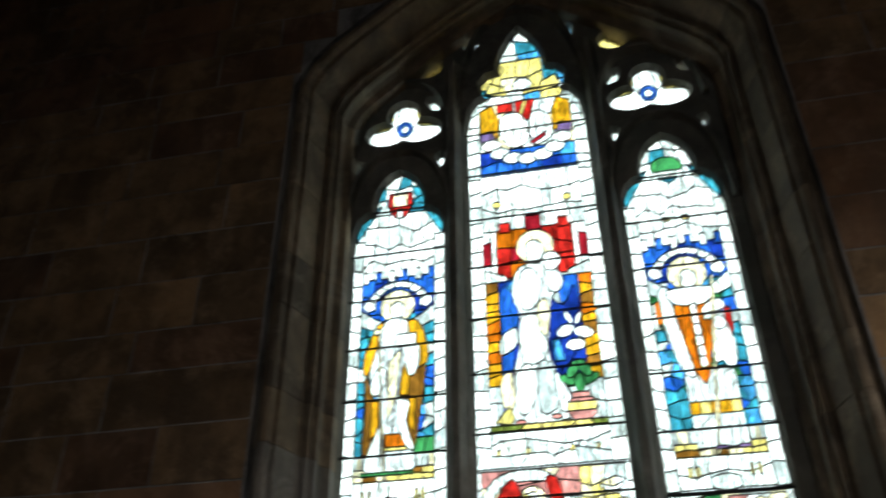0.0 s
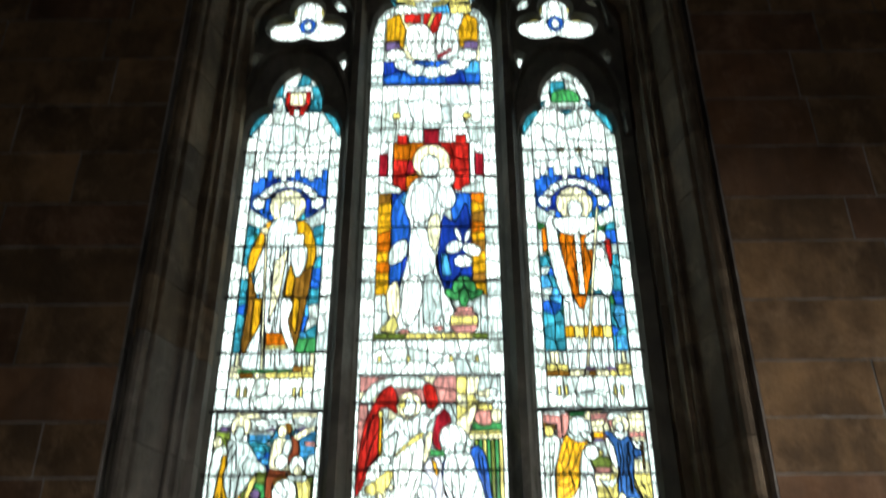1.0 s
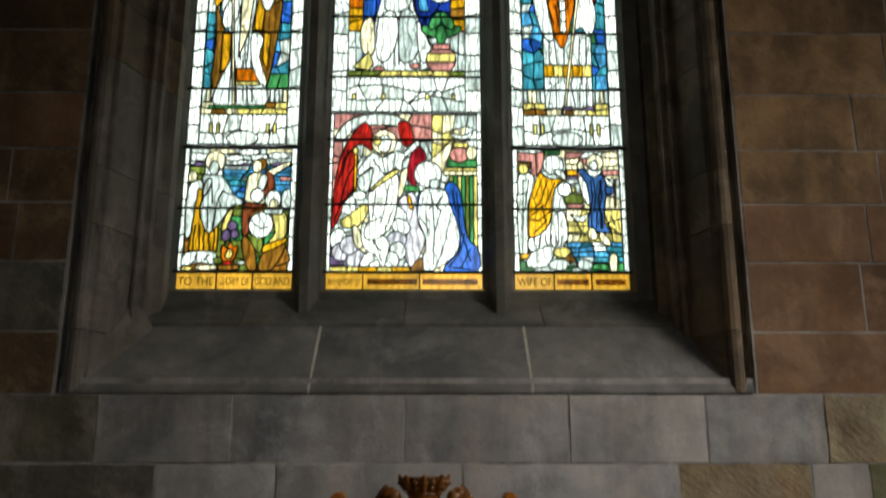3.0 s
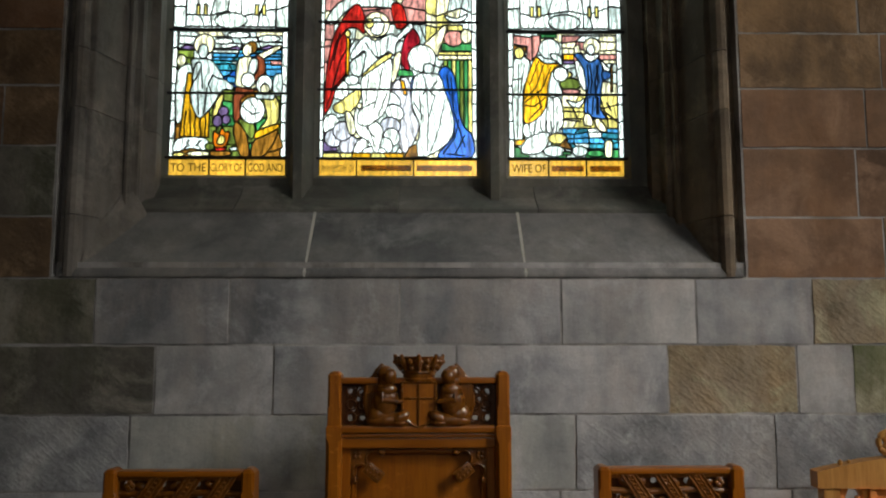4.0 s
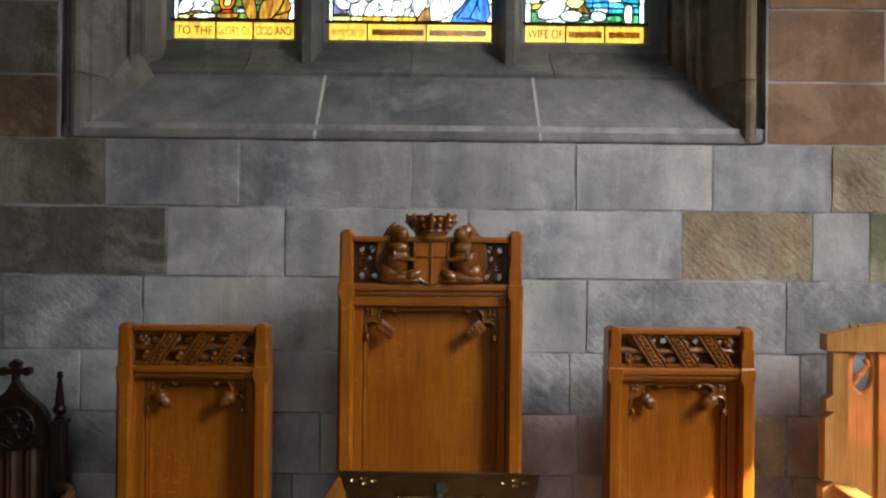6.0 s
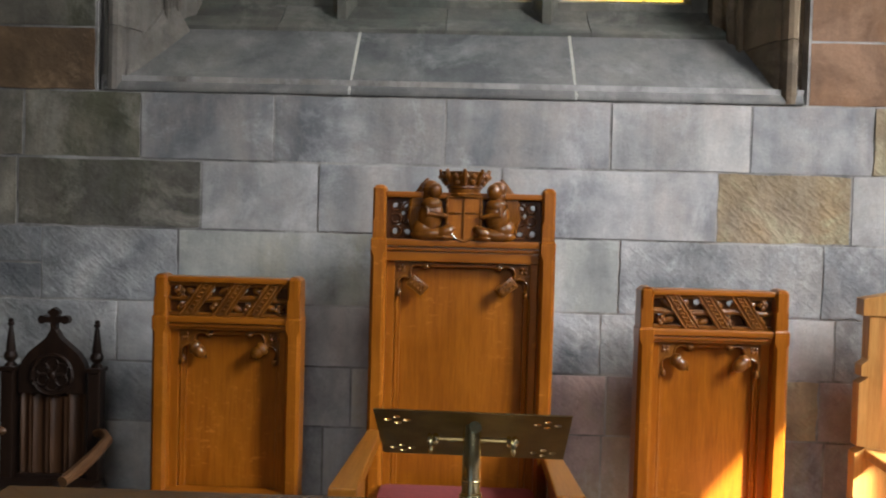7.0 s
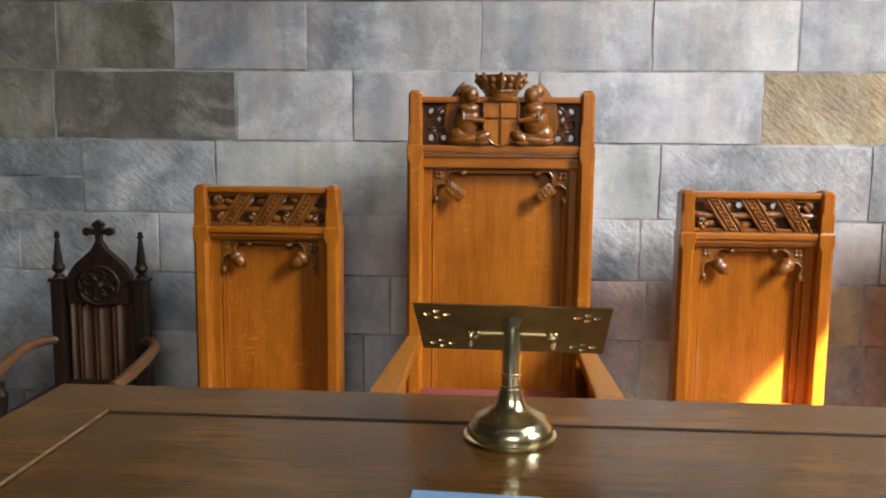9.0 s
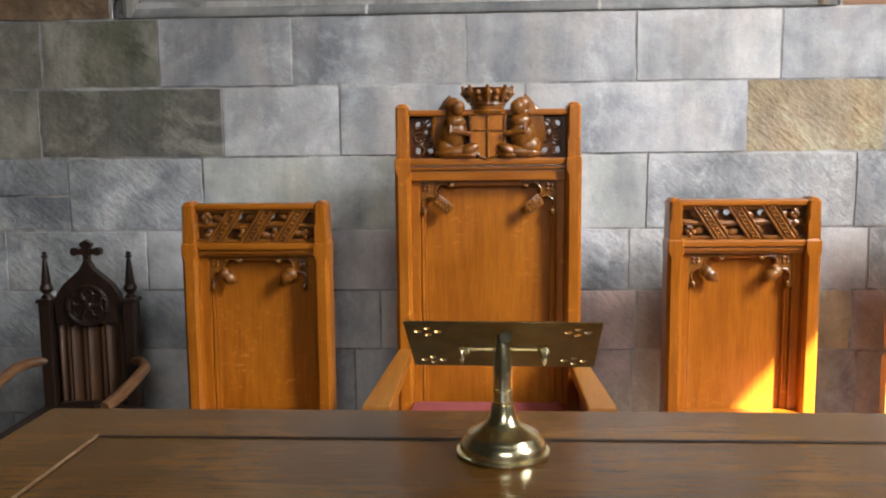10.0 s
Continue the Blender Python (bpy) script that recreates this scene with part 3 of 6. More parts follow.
for x in (-0.462, 0.560):
    bm = bmesh.new()
    sec = [(-0.002, 2.132), (0.0, 2.152), (0.343, 2.489), (0.343, 2.3)]
    a, b = ([bm.verts.new((x + d, y, z)) for y, z in sec] for d in (-0.007, 0.007))
    for f in (a, b, *((a[i], a[(i + 1) % 4], b[(i + 1) % 4], b[i]) for i in range(4))):
        bm.faces.new(f)
    part("mortar_joint", bm, PALE, window, "pale mortar between the sill slabs")
# worn stop where the splay of the jamb dies into the sill
bm = bmesh.new()
lo = [bm.verts.new(p) for p in ((-1.49, 0.03, 2.19), (-1.40, 0.16, 2.30), (-1.29, 0.33, 2.47), (-1.44, 0.33, 2.47), (-1.53, 0.06, 2.2))]
up = [bm.verts.new(p) for p in ((-1.485, 0.06, 2.34), (-1.43, 0.2, 2.45), (-1.375, 0.33, 2.62), (-1.42, 0.33, 2.64), (-1.50, 0.08, 2.36))]
for i in range(5):
    bm.faces.new((lo[i], lo[(i + 1) % 5], up[(i + 1) % 5], up[i]))
bm.faces.new(lo)
bm.faces.new(up)
bmesh.ops.bevel(bm, geom=bm.edges[:], offset=0.012, segments=2, profile=0.6, affect="EDGES")
part("jamb_stop", bm, JAMB_GREY, window, "pale worn stop at the foot of the jamb")
part("sill_joint", bx(-1.6, 1.6, 0.02, 0.30, 2.12, 2.20), MORTAR, window)
for x0, x1 in ((-1.42, -0.875), (-0.87, -0.045), (-0.04, 0.665), (0.67, 1.39)):
    bm = bmesh.new()
    sec = [(0.347, 2.30), (0.347, 2.505), (0.36, 2.515), (0.475, 2.585), (0.60, 2.70), (0.60, 2.30)]
    a = [bm.verts.new((x0, y, z)) for y, z in sec]
    b = [bm.verts.new((x1, y, z)) for y, z in sec]
    bm.faces.new(a)
    bm.faces.new(b)
    for i in range(len(sec)):
        bm.faces.new((a[i], a[(i + 1) % len(sec)], b[(i + 1) % len(sec)], b[i]))
    part("stool_stone", bm, FRAME, window, "damp greenish stone below the glass")

# ---- stained glass: coloured pieces between lead cames ----
GLASS_Y = 0.615


def cut(poly, a, b):
    """Splits a convex outline by the line a-b: the part to its left, the part to its right."""
    left, right = [], []
    n = len(poly)
    side = [(b[0] - a[0]) * (p[1] - a[1]) - (b[1] - a[1]) * (p[0] - a[0]) for p in poly]
    for i in range(n):
        p, q, s, t = poly[i], poly[(i + 1) % n], side[i], side[(i + 1) % n]
        if s >= 0:
            left.append(p)
        if s <= 0:
            right.append(p)
        if s * t < 0:
            k = s / (s - t)
            m = (p[0] + (q[0] - p[0]) * k, p[1] + (q[1] - p[1]) * k)
            left.append(m)
            right.append(m)
    return left, right


def solid(p):
    return len(p) > 2 and abs(area2(p)) > 2e-6


def outside(poly, tool):
    """What is left of a convex outline outside a convex tool that runs anticlockwise."""
    if max(p[0] for p in poly) <= min(p[0] for p in tool) or min(p[0] for p in poly) >= max(p[0] for p in tool) \
            or max(p[1] for p in poly) <= min(p[1] for p in tool) or min(p[1] for p in poly) >= max(p[1] for p in tool):
        return [poly]
    kept, rest = [], poly
    for i in range(len(tool)):
        rest, out = cut(rest, tool[i], tool[(i + 1) % len(tool)])
        if solid(out):
            kept.append(out)
        if not solid(rest):
            return kept
    return kept


def clip_line(a, b, tool):
    """The stretches of a line outside a convex tool."""
    t0, t1 = 0.0, 1.0
    for i in range(len(tool)):
        p, q = tool[i], tool[(i + 1) % len(tool)]
        sa = (q[0] - p[0]) * (a[1] - p[1]) - (q[1] - p[1]) * (a[0] - p[0])
        sb = (q[0] - p[0]) * (b[1] - p[1]) - (q[1] - p[1]) * (b[0] - p[0])
        if sa <= 1e-9 and sb <= 1e-9:
            return [(a, b)]
        if sa < 0 or sb < 0:
            k = sa / (sa - sb)
            if sa < 0:
                t0 = max(t0, k)
            else:
                t1 = min(t1, k)
    if t0 >= t1:
        return [(a, b)]
    at = lambda k: (a[0] + (b[0] - a[0]) * k, a[1] + (b[1] - a[1]) * k)
    return [s for s, keep in (((a, at(t0)), t0 > 0.01), ((at(t1), b), t1 < 0.99)) if keep]


class Leaded:
    """One leaded light, laid out as shapes one over another, each of which cuts away what lies under it."""

    def __init__(self, cx, rnd):
        self.cx, self.panes, self.lines, self.rnd = cx, [], [], random.Random(rnd)

    def add(self, pts, colour, lead=True):
        if area2(pts) < 0:
            pts = list(reversed(pts))
        tris = [[pts[i] for i in t] for t in geometry.tessellate_polygon([[Vector((x, z, 0)) for x, z in pts]])]
        tris = [t if area2(t) > 0 else t[::-1] for t in tris if abs(area2(t)) > 1e-8]
        for t in tris:
            for pane in self.panes:
                pane[1] = [q for p in pane[1] for q in outside(p, t)]
            self.lines = [s for a, b in self.lines for s in clip_line(a, b, t)]
        self.panes = [pane for pane in self.panes if pane[1]]
        self.panes.append([colour, tris])
        if lead:
            self.lines += [(pts[i], pts[(i + 1) % len(pts)]) for i in range(len(pts))]

    def form(self, pts, colour, n=3):
        """A shape with a rounded outline through the points."""
        out = []
        k = len(pts)
        for i in range(k):
            p0, p1, p2, p3 = (Vector(pts[(i + d) % k]) for d in (-1, 0, 1, 2))
            for j in range(n):
                u = j / n
                out.append(tuple(0.5 * (2 * p1 + (p2 - p0) * u + (2 * p0 - 5 * p1 + 4 * p2 - p3) * u * u + (3 * p1 - p0 - 3 * p2 + p3) * u ** 3)))
        self.add(out, colour)

    def rect(self, x0, x1, z0, z1, colour):
        self.add([(x0, z0), (x1, z0), (x1, z1), (x0, z1)], colour)

    def round(self, cx, cz, rx, rz, colour, n=14, turn=0.0):
        self.add(eye(cx, cz, rx, rz, turn, n), colour)

    def rows(self, x0, x1, z0, z1, nx, nz, colours, jitter=0.25):
        """Uneven panes that fill a rectangle."""
        r = self.rnd
        dx, dz = (x1 - x0) / nx, (z1 - z0) / nz
        g = [[(x0 + dx * (i + (r.uniform(-jitter, jitter) if 0 < i < nx else 0)), z0 + dz * (j + (r.uniform(-jitter, jitter) if 0 < j < nz else 0)))
              for i in range(nx + 1)] for j in range(nz + 1)]
        for j in range(nz):
            for i in range(nx):
                self.add([g[j][i], g[j][i + 1], g[j + 1][i + 1], g[j + 1][i]], r.choice(colours))

    def stroke(self, pts, width):
        """Extra cames or painted folds across a pane."""
        self.lines += list(zip(pts, pts[1:]))

    def both(self, pts, colour):
        self.add(pts, colour)
        self.add([(-x, z) for x, z in pts], colour)

    def folds(self, x0, x1, z0, z1, n, sway=0.02):
        """Fold lines that run down a robe."""
        r = self.rnd
        for i in range(n):
            x = x0 + (x1 - x0) * (i + 0.5) / n
            k = (z1 - z0) / 3
            self.lines += [((x + r.uniform(-sway, sway), z0), (x, z0 + k)), ((x, z0 + k), (x + r.uniform(-sway, sway), z0 + 2 * k)),
                           ((x + r.uniform(-sway, sway), z0 + 2 * k), (x + r.uniform(-sway, sway), z1))]

    def build(self, parent, label, bars=(), half=0.31, came=0.0068):
        bm = bmesh.new()
        for a, b in self.lines:
            d = Vector((b[0] - a[0], b[1] - a[1]))
            if d.length < 0.006:
                continue
            d.normalize()
            n = Vector((-d.y, d.x)) * came / 2
            d *= came * 0.4
            ring = [(a[0] - d.x + n.x, a[1] - d.y + n.y), (a[0] - d.x - n.x, a[1] - d.y - n.y), (b[0] + d.x - n.x, b[1] + d.y - n.y), (b[0] + d.x + n.x, b[1] + d.y + n.y)]
            f = [bm.verts.new((self.cx + x, GLASS_Y - 0.006, z)) for x, z in ring]
            k = [bm.verts.new((self.cx + x, GLASS_Y + 0.006, z)) for x, z in ring]
            bm.faces.new(f)
            bm.faces.new(k)
            for i in range(4):
                bm.faces.new((f[i], f[(i + 1) % 4], k[(i + 1) % 4], k[i]))
        light = part("leaded_light", bm, LEAD, parent, label)
        for z in bars:
            part("saddle_bar", tube(bmesh.new(), [(self.cx - half - 0.02, GLASS_Y - 0.022, z), (self.cx + half + 0.02, GLASS_Y - 0.022, z)], 0.0075, 6), IRON, light)
        for colour, polys in self.panes:
            polys = [p for p in polys if solid(p)]
            if not polys:
                continue
            bm = bmesh.new()
            for p in polys:
                for y in (GLASS_Y - 0.002, GLASS_Y + 0.002):
                    bm.faces.new([bm.verts.new((self.cx + x, y, z)) for x, z in p])
            ob = part("glass_piece", bm, GLASS[colour], light)
            ob.visible_shadow = False
        return light


WHITES = ["white", "white", "white", "silver"]


def borders(g, half, width, z0, z1, n):
    for s in (-1, 1):
        a, b = sorted((s * half, s * (half - width)))
        g.rows(a, b, z0, z1, 1, n, WHITES, 0.15)


def side_ground(g):
    """What the two outer lights share: borders, canopies, niche and the white base."""
    g.rect(-0.33, 0.33, 2.70, 6.03, "white")
    g.rows(-0.245, 0.245, 5.13, 5.66, 6, 4, ["white", "white", "white", "silver"], 0.3)
    g.rows(-0.17, 0.17, 5.66, 6.0, 4, 3, ["white", "silver", "white", "teal"], 0.3)
    g.both([(0.13, 5.74), (0.30, 5.45), (0.32, 5.62), (0.25, 5.70)], "teal")
    borders(g, 0.315, 0.068, 3.56, 5.45, 16)
    g.rows(-0.245, 0.245, 3.90, 4.86, 8, 12, ["teal", "teal", "green", "sky", "teal", "blue", "sky", "silver"], 0.36)
    g.rows(-0.245, 0.245, 4.86, 5.13, 6, 2, ["blue", "blue", "navy", "blue"], 0.2)
    for i in range(6):
        x = -0.225 + 0.09 * i
        g.rect(x - 0.018, x + 0.018, 5.10, 5.19, "blue" if i % 2 else "white")
    g.both([(0.245, 4.90), (0.245, 4.78), (0.15, 4.74), (0.10, 4.80), (0.17, 4.84)], "silver")
    arc = [(math.cos(radians(a)), math.sin(radians(a))) for a in range(20, 161, 20)]
    for (c0, s0), (c1, s1) in zip(arc, arc[1:]):
        g.add([(c0 * 0.155, 4.90 + s0 * 0.155), (c0 * 0.215, 4.90 + s0 * 0.20), (c1 * 0.215, 4.90 + s1 * 0.20), (c1 * 0.155, 4.90 + s1 * 0.155)], "white")
    g.both([(0.15, 4.95), (0.21, 4.98), (0.235, 4.93), (0.20, 4.88), (0.15, 4.90)], "white")
    g.rows(-0.245, -0.12, 3.82, 3.90, 5, 1, ["cream", "silver"], 0.1)
    g.rows(0.12, 0.245, 3.82, 3.90, 5, 1, ["cream", "silver"], 0.1)
    g.rows(-0.245, 0.245, 3.745, 3.82, 7, 2, ["straw", "brown", "straw", "cream"], 0.2)
    g.rows(-0.245, 0.245, 3.565, 3.745, 6, 2, ["white", "white", "silver"], 0.38)
    for x in (-0.18, -0.14, 0.14, 0.18):
        g.rect(x - 0.009, x + 0.009, 3.63, 3.69, "straw")
    g.round(0, 3.60, 0.09, 0.045, "silver")
    g.rect(-0.33, 0.33, 3.538, 3.552, "silver")
    g.rows(-0.315, -0.285, 2.83, 3.54, 1, 7, ["white"], 0.1)
    g.rows(0.285, 0.315, 2.83, 3.54, 1, 7, ["white"], 0.1)


def inscription(g, half, cuts):
    edge = [-half, *cuts, half]
    for a, b in zip(edge, edge[1:]):
        g.rect(a, b, 2.725, 2.822, "amber")


# the light with a white-robed form in a golden cope
g = Leaded(LC, 3)
side_ground(g)
g.rect(-0.085, 0.085, 5.72, 5.84, "red")
g.rect(-0.055, 0.055, 5.70, 5.83, "cream")
g.add([(-0.08, 5.72), (0.08, 5.72), (0.045, 5.63), (-0.045, 5.63)], "red")
g.rect(-0.02, 0.02, 5.62, 5.70, "white")
g.round(0, 4.91, 0.118, 0.125, "cream")
g.round(0, 4.87, 0.05, 0.075, "white", 10)
g.form([(-0.20, 4.44), (-0.13, 4.25), (-0.09, 4.15), (-0.11, 4.02), (-0.16, 3.90), (-0.20, 3.95), (-0.185, 4.2)], "brown")
g.add([(-0.15, 4.25), (-0.10, 4.25), (-0.10, 4.05), (-0.15, 4.0)], "gold")
g.form([(-0.12, 4.79), (-0.04, 4.77), (-0.10, 4.64), (-0.15, 4.50), (-0.195, 4.42), (-0.215, 4.52), (-0.18, 4.66)], "gold")
g.form([(0.05, 4.77), (0.13, 4.79), (0.19, 4.66), (0.205, 4.52), (0.16, 4.42), (0.12, 4.45), (0.10, 4.6)], "gold")
g.form([(0.06, 4.62), (0.13, 4.45), (0.19, 4.46), (0.16, 4.15), (0.12, 3.92), (0.08, 4.05), (0.04, 4.25)], "brown")
g.add([(0.06, 4.58), (0.09, 4.45), (0.08, 4.27), (0.02, 4.28)], "gold")
g.add([(0.09, 4.27), (0.13, 4.24), (0.12, 4.02), (0.09, 4.08)], "gold")
g.form([(-0.08, 4.80), (0.06, 4.80), (0.07, 4.6), (0.02, 4.3), (0.05, 4.12), (0.11, 3.95), (0.115, 3.80), (-0.16, 3.80), (-0.17, 3.90), (-0.09, 4.12), (-0.10, 4.3), (-0.17, 4.42), (-0.13, 4.60)], "white")
g.folds(-0.10, 0.05, 4.60, 3.82, 5)
g.add([(-0.05, 4.5), (0.03, 4.6), (0.0, 4.25), (-0.05, 4.1)], "cream")
g.round(-0.11, 4.38, 0.045, 0.10, "white", 12, -12)
g.form([(0.05, 4.60), (0.14, 4.62), (0.15, 4.50), (0.11, 4.40), (0.07, 4.44)], "white")
g.rect(0.0, 0.125, 4.61, 4.70, "white")
g.rect(-0.055, 0.07, 3.945, 4.03, "orange")
g.rect(-0.06, 0.08, 3.925, 3.948, "straw")
g.form([(0.02, 4.25), (0.09, 4.22), (0.07, 4.1), (0.12, 3.94), (0.09, 3.93), (0.03, 4.06)], "white")
g.add([(-0.125, 4.72), (-0.111, 4.72), (-0.052, 3.75), (-0.066, 3.75)], "cream")
g.round(-0.13, 4.73, 0.026, 0.024, "cream", 9)
g.rect(-0.20, 0.12, 3.78, 3.80, "green")
# below: the shore with a fire
g.rows(-0.283, 0.285, 3.44, 3.537, 5, 3, ["white", "silver", "white", "cream"], 0.3)
g.round(0.046, 3.518, 0.062, 0.019, "white", 12)
g.round(0.211, 3.497, 0.062, 0.021, "white", 12)
g.round(-0.036, 3.482, 0.052, 0.017, "white", 12)
g.add([(-0.283, 3.433), (-0.242, 3.461), (-0.196, 3.451), (-0.196, 3.433)], "violet")
g.add([(-0.036, 3.433), (0.036, 3.456), (0.072, 3.433)], "violet")
g.add([(0.139, 3.433), (0.211, 3.46), (0.285, 3.45), (0.285, 3.433)], "violet")
g.rows(-0.096, 0.285, 3.352, 3.433, 3, 4, ["sky", "silver", "sky", "teal"], 0.2)
g.rows(-0.096, 0.285, 3.206, 3.352, 4, 4, ["sky", "blue", "sky", "teal"], 0.25)
g.rows(-0.283, 0.285, 2.832, 3.206, 5, 5, ["olive", "green", "olive", "brown"], 0.3)
g.rows(-0.283, -0.196, 3.206, 3.43, 1, 4, ["silver", "olive", "cream"], 0.3)
g.rows(0.252, 0.285, 2.936, 3.206, 1, 5, ["green", "olive", "pink"], 0.3)
g.form([(-0.283, 3.31), (-0.201, 3.341), (-0.211, 3.196), (-0.25, 3.04), (-0.283, 3.04)], "silver")
g.round(-0.263, 3.371, 0.027, 0.035, "cream", 9)
g.form([(0.242, 3.279), (0.285, 3.295), (0.285, 3.185), (0.242, 3.185)], "silver")
g.add([(0.221, 3.375), (0.285, 3.369), (0.285, 3.348), (0.228, 3.346)], "pink")
g.add([(-0.227, 3.3), (-0.199, 3.3), (-0.206, 3.133), (-0.102, 3.102), (-0.102, 2.941), (-0.259, 2.946), (-0.244, 3.123)], "gold")
g.folds(-0.247, -0.108, 3.087, 2.946, 5, 0.006)
g.form([(-0.268, 2.934), (-0.118, 2.936), (-0.11, 2.871), (-0.196, 2.879), (-0.288, 2.861)], "white")
g.folds(-0.252, -0.124, 2.925, 2.879, 2, 0.02)
g.form([(-0.085, 3.081), (-0.057, 3.165), (-0.026, 3.173), (-0.057, 3.071), (-0.079, 3.029)], "straw")
g.form([(-0.211, 3.371), (-0.155, 3.381), (-0.093, 3.367), (-0.026, 3.269), (0.024, 3.229), (0.015, 3.204), (-0.034, 3.204), (-0.085, 3.118), (-0.153, 3.045), (-0.196, 3.113), (-0.211, 3.196), (-0.191, 3.269)], "silver")
g.stroke([(-0.09, 3.289), (-0.113, 3.237), (-0.096, 3.196)], 0)
g.stroke([(-0.093, 3.289), (-0.057, 3.269), (-0.026, 3.267)], 0)
g.stroke([(-0.185, 3.341), (-0.196, 3.279)], 0)
g.stroke([(-0.155, 3.341), (-0.144, 3.217)], 0)
g.stroke([(-0.118, 3.217), (-0.134, 3.071)], 0)
g.stroke([(-0.17, 3.196), (-0.16, 3.071)], 0)
g.form([(-0.201, 3.279), (-0.185, 3.352), (-0.16, 3.357), (-0.155, 3.331), (-0.185, 3.26)], "silver")
g.round(-0.141, 3.463, 0.058, 0.06, "cream", 16)
g.round(-0.146, 3.423, 0.028, 0.042, "silver", 11)
g.round(-0.026, 3.086, 0.029, 0.029, "violet", 9)
g.round(-0.057, 3.032, 0.028, 0.033, "violet", 9)
g.round(-0.01, 3.04, 0.023, 0.027, "violet", 9)
g.round(-0.038, 2.853, 0.064, 0.018, "brown", 10)
g.round(-0.155, 2.851, 0.064, 0.015, "cream", 10)
g.round(-0.26, 2.846, 0.035, 0.011, "straw", 9)
g.round(0.038, 2.878, 0.029, 0.011, "silver", 9)
g.round(-0.093, 2.889, 0.027, 0.021, "olive", 9)
g.form([(-0.077, 2.913), (-0.075, 2.975), (-0.048, 2.959), (-0.032, 2.996), (-0.013, 2.971), (0.011, 2.967), (-0.003, 2.903), (-0.034, 2.882), (-0.063, 2.888)], "orange")
g.form([(-0.057, 2.91), (-0.038, 2.955), (-0.015, 2.936), (-0.024, 2.903)], "straw")
g.add([(-0.071, 2.884), (-0.005, 2.886), (-0.013, 2.867), (-0.061, 2.865)], "red")
g.form([(0.034, 3.217), (0.118, 3.223), (0.135, 3.196), (0.067, 3.154), (0.065, 3.045), (0.03, 3.042)], "brick")
g.form([(0.05, 3.381), (0.133, 3.387), (0.145, 3.31), (0.149, 3.217), (0.046, 3.225), (0.034, 3.262)], "cream")
g.form([(0.143, 3.404), (0.18, 3.396), (0.197, 3.31), (0.156, 3.242), (0.131, 3.273), (0.156, 3.331)], "brick")
g.form([(0.118, 3.381), (0.153, 3.375), (0.149, 3.321), (0.116, 3.273), (0.1, 3.304)], "silver")
g.add([(0.149, 3.406), (0.25, 3.456), (0.281, 3.458), (0.275, 3.439), (0.184, 3.381)], "cream")
g.round(0.103, 3.262, 0.038, 0.042, "white", 11)
g.round(0.118, 3.445, 0.031, 0.037, "brown", 11)
g.round(0.094, 3.431, 0.026, 0.037, "cream", 10)
g.form([(0.03, 2.988), (0.044, 3.027), (0.088, 2.988), (0.11, 2.925), (0.118, 2.84), (0.071, 2.842), (0.038, 2.936)], "brown")
g.form([(0.057, 3.042), (0.129, 3.027), (0.149, 2.977), (0.127, 2.931), (0.088, 2.983)], "olive")
g.form([(0.263, 2.988), (0.296, 2.905), (0.285, 2.879), (0.207, 2.859), (0.25, 2.925)], "brown")
g.form([(0.129, 2.84), (0.145, 2.925), (0.211, 2.972), (0.269, 2.996), (0.256, 2.925), (0.197, 2.84)], "brown")
g.form([(0.191, 3.165), (0.261, 3.161), (0.275, 3.071), (0.256, 3.011), (0.17, 2.988), (0.211, 3.05)], "straw")
g.form([(0.149, 2.967), (0.18, 2.988), (0.269, 3.017), (0.265, 2.988), (0.155, 2.934)], "gold")
g.round(0.131, 3.092, 0.068, 0.075, "white", 14)
g.stroke([(0.077, 3.113), (0.129, 3.071), (0.17, 3.081)], 0)
g.stroke([(0.118, 3.144), (0.149, 3.092)], 0)
g.add([(0.139, 3.183), (0.254, 3.183), (0.242, 3.152), (0.151, 3.156)], "silver")
g.round(0.191, 3.237, 0.044, 0.056, "white", 13)
g.round(0.196, 3.211, 0.025, 0.033, "cream", 9)
inscription(g, 0.33, (-0.095, 0.10))
SIDE_BARS = [2.826 + 0.3555 * i for i in range(9)]
g.build(window, "leaded stained glass with gold, white and blue shapes", SIDE_BARS)

# the light with an orange chasuble form
g = Leaded(RC, 8)
side_ground(g)
g.form([(-0.09, 5.72), (0.09, 5.72), (0.08, 5.81), (0.0, 5.84), (-0.08, 5.81)], "green")
g.rect(-0.06, 0.06, 5.665, 5.72, "silver")
g.add([(-0.06, 5.655), (0.06, 5.655), (0.0, 5.615)], "teal")
for x in (-0.06, 0.06):
    g.rect(x - 0.022, x + 0.022, 5.31, 5.345, "straw")
g.round(0, 4.91, 0.118, 0.125, "cream")
g.round(0, 4.87, 0.05, 0.07, "white", 10)
g.add([(-0.12, 4.27), (0.16, 4.27), (0.155, 3.79), (-0.12, 3.79)], "white")
g.folds(-0.11, 0.15, 4.24, 3.80, 6, 0.012)
for i in range(5):
    g.rect(-0.122 + 0.056 * i, -0.066 + 0.056 * i, 3.985, 4.06, ("gold", "straw", "gold", "gold", "straw")[i])
g.form([(-0.20, 4.72), (-0.16, 4.83), (-0.13, 4.80), (-0.12, 4.66), (-0.08, 4.4), (-0.06, 4.22), (-0.12, 4.25), (-0.17, 4.45)], "white")
g.add([(-0.22, 4.72), (-0.19, 4.74), (-0.19, 4.58), (-0.22, 4.55)], "orange")
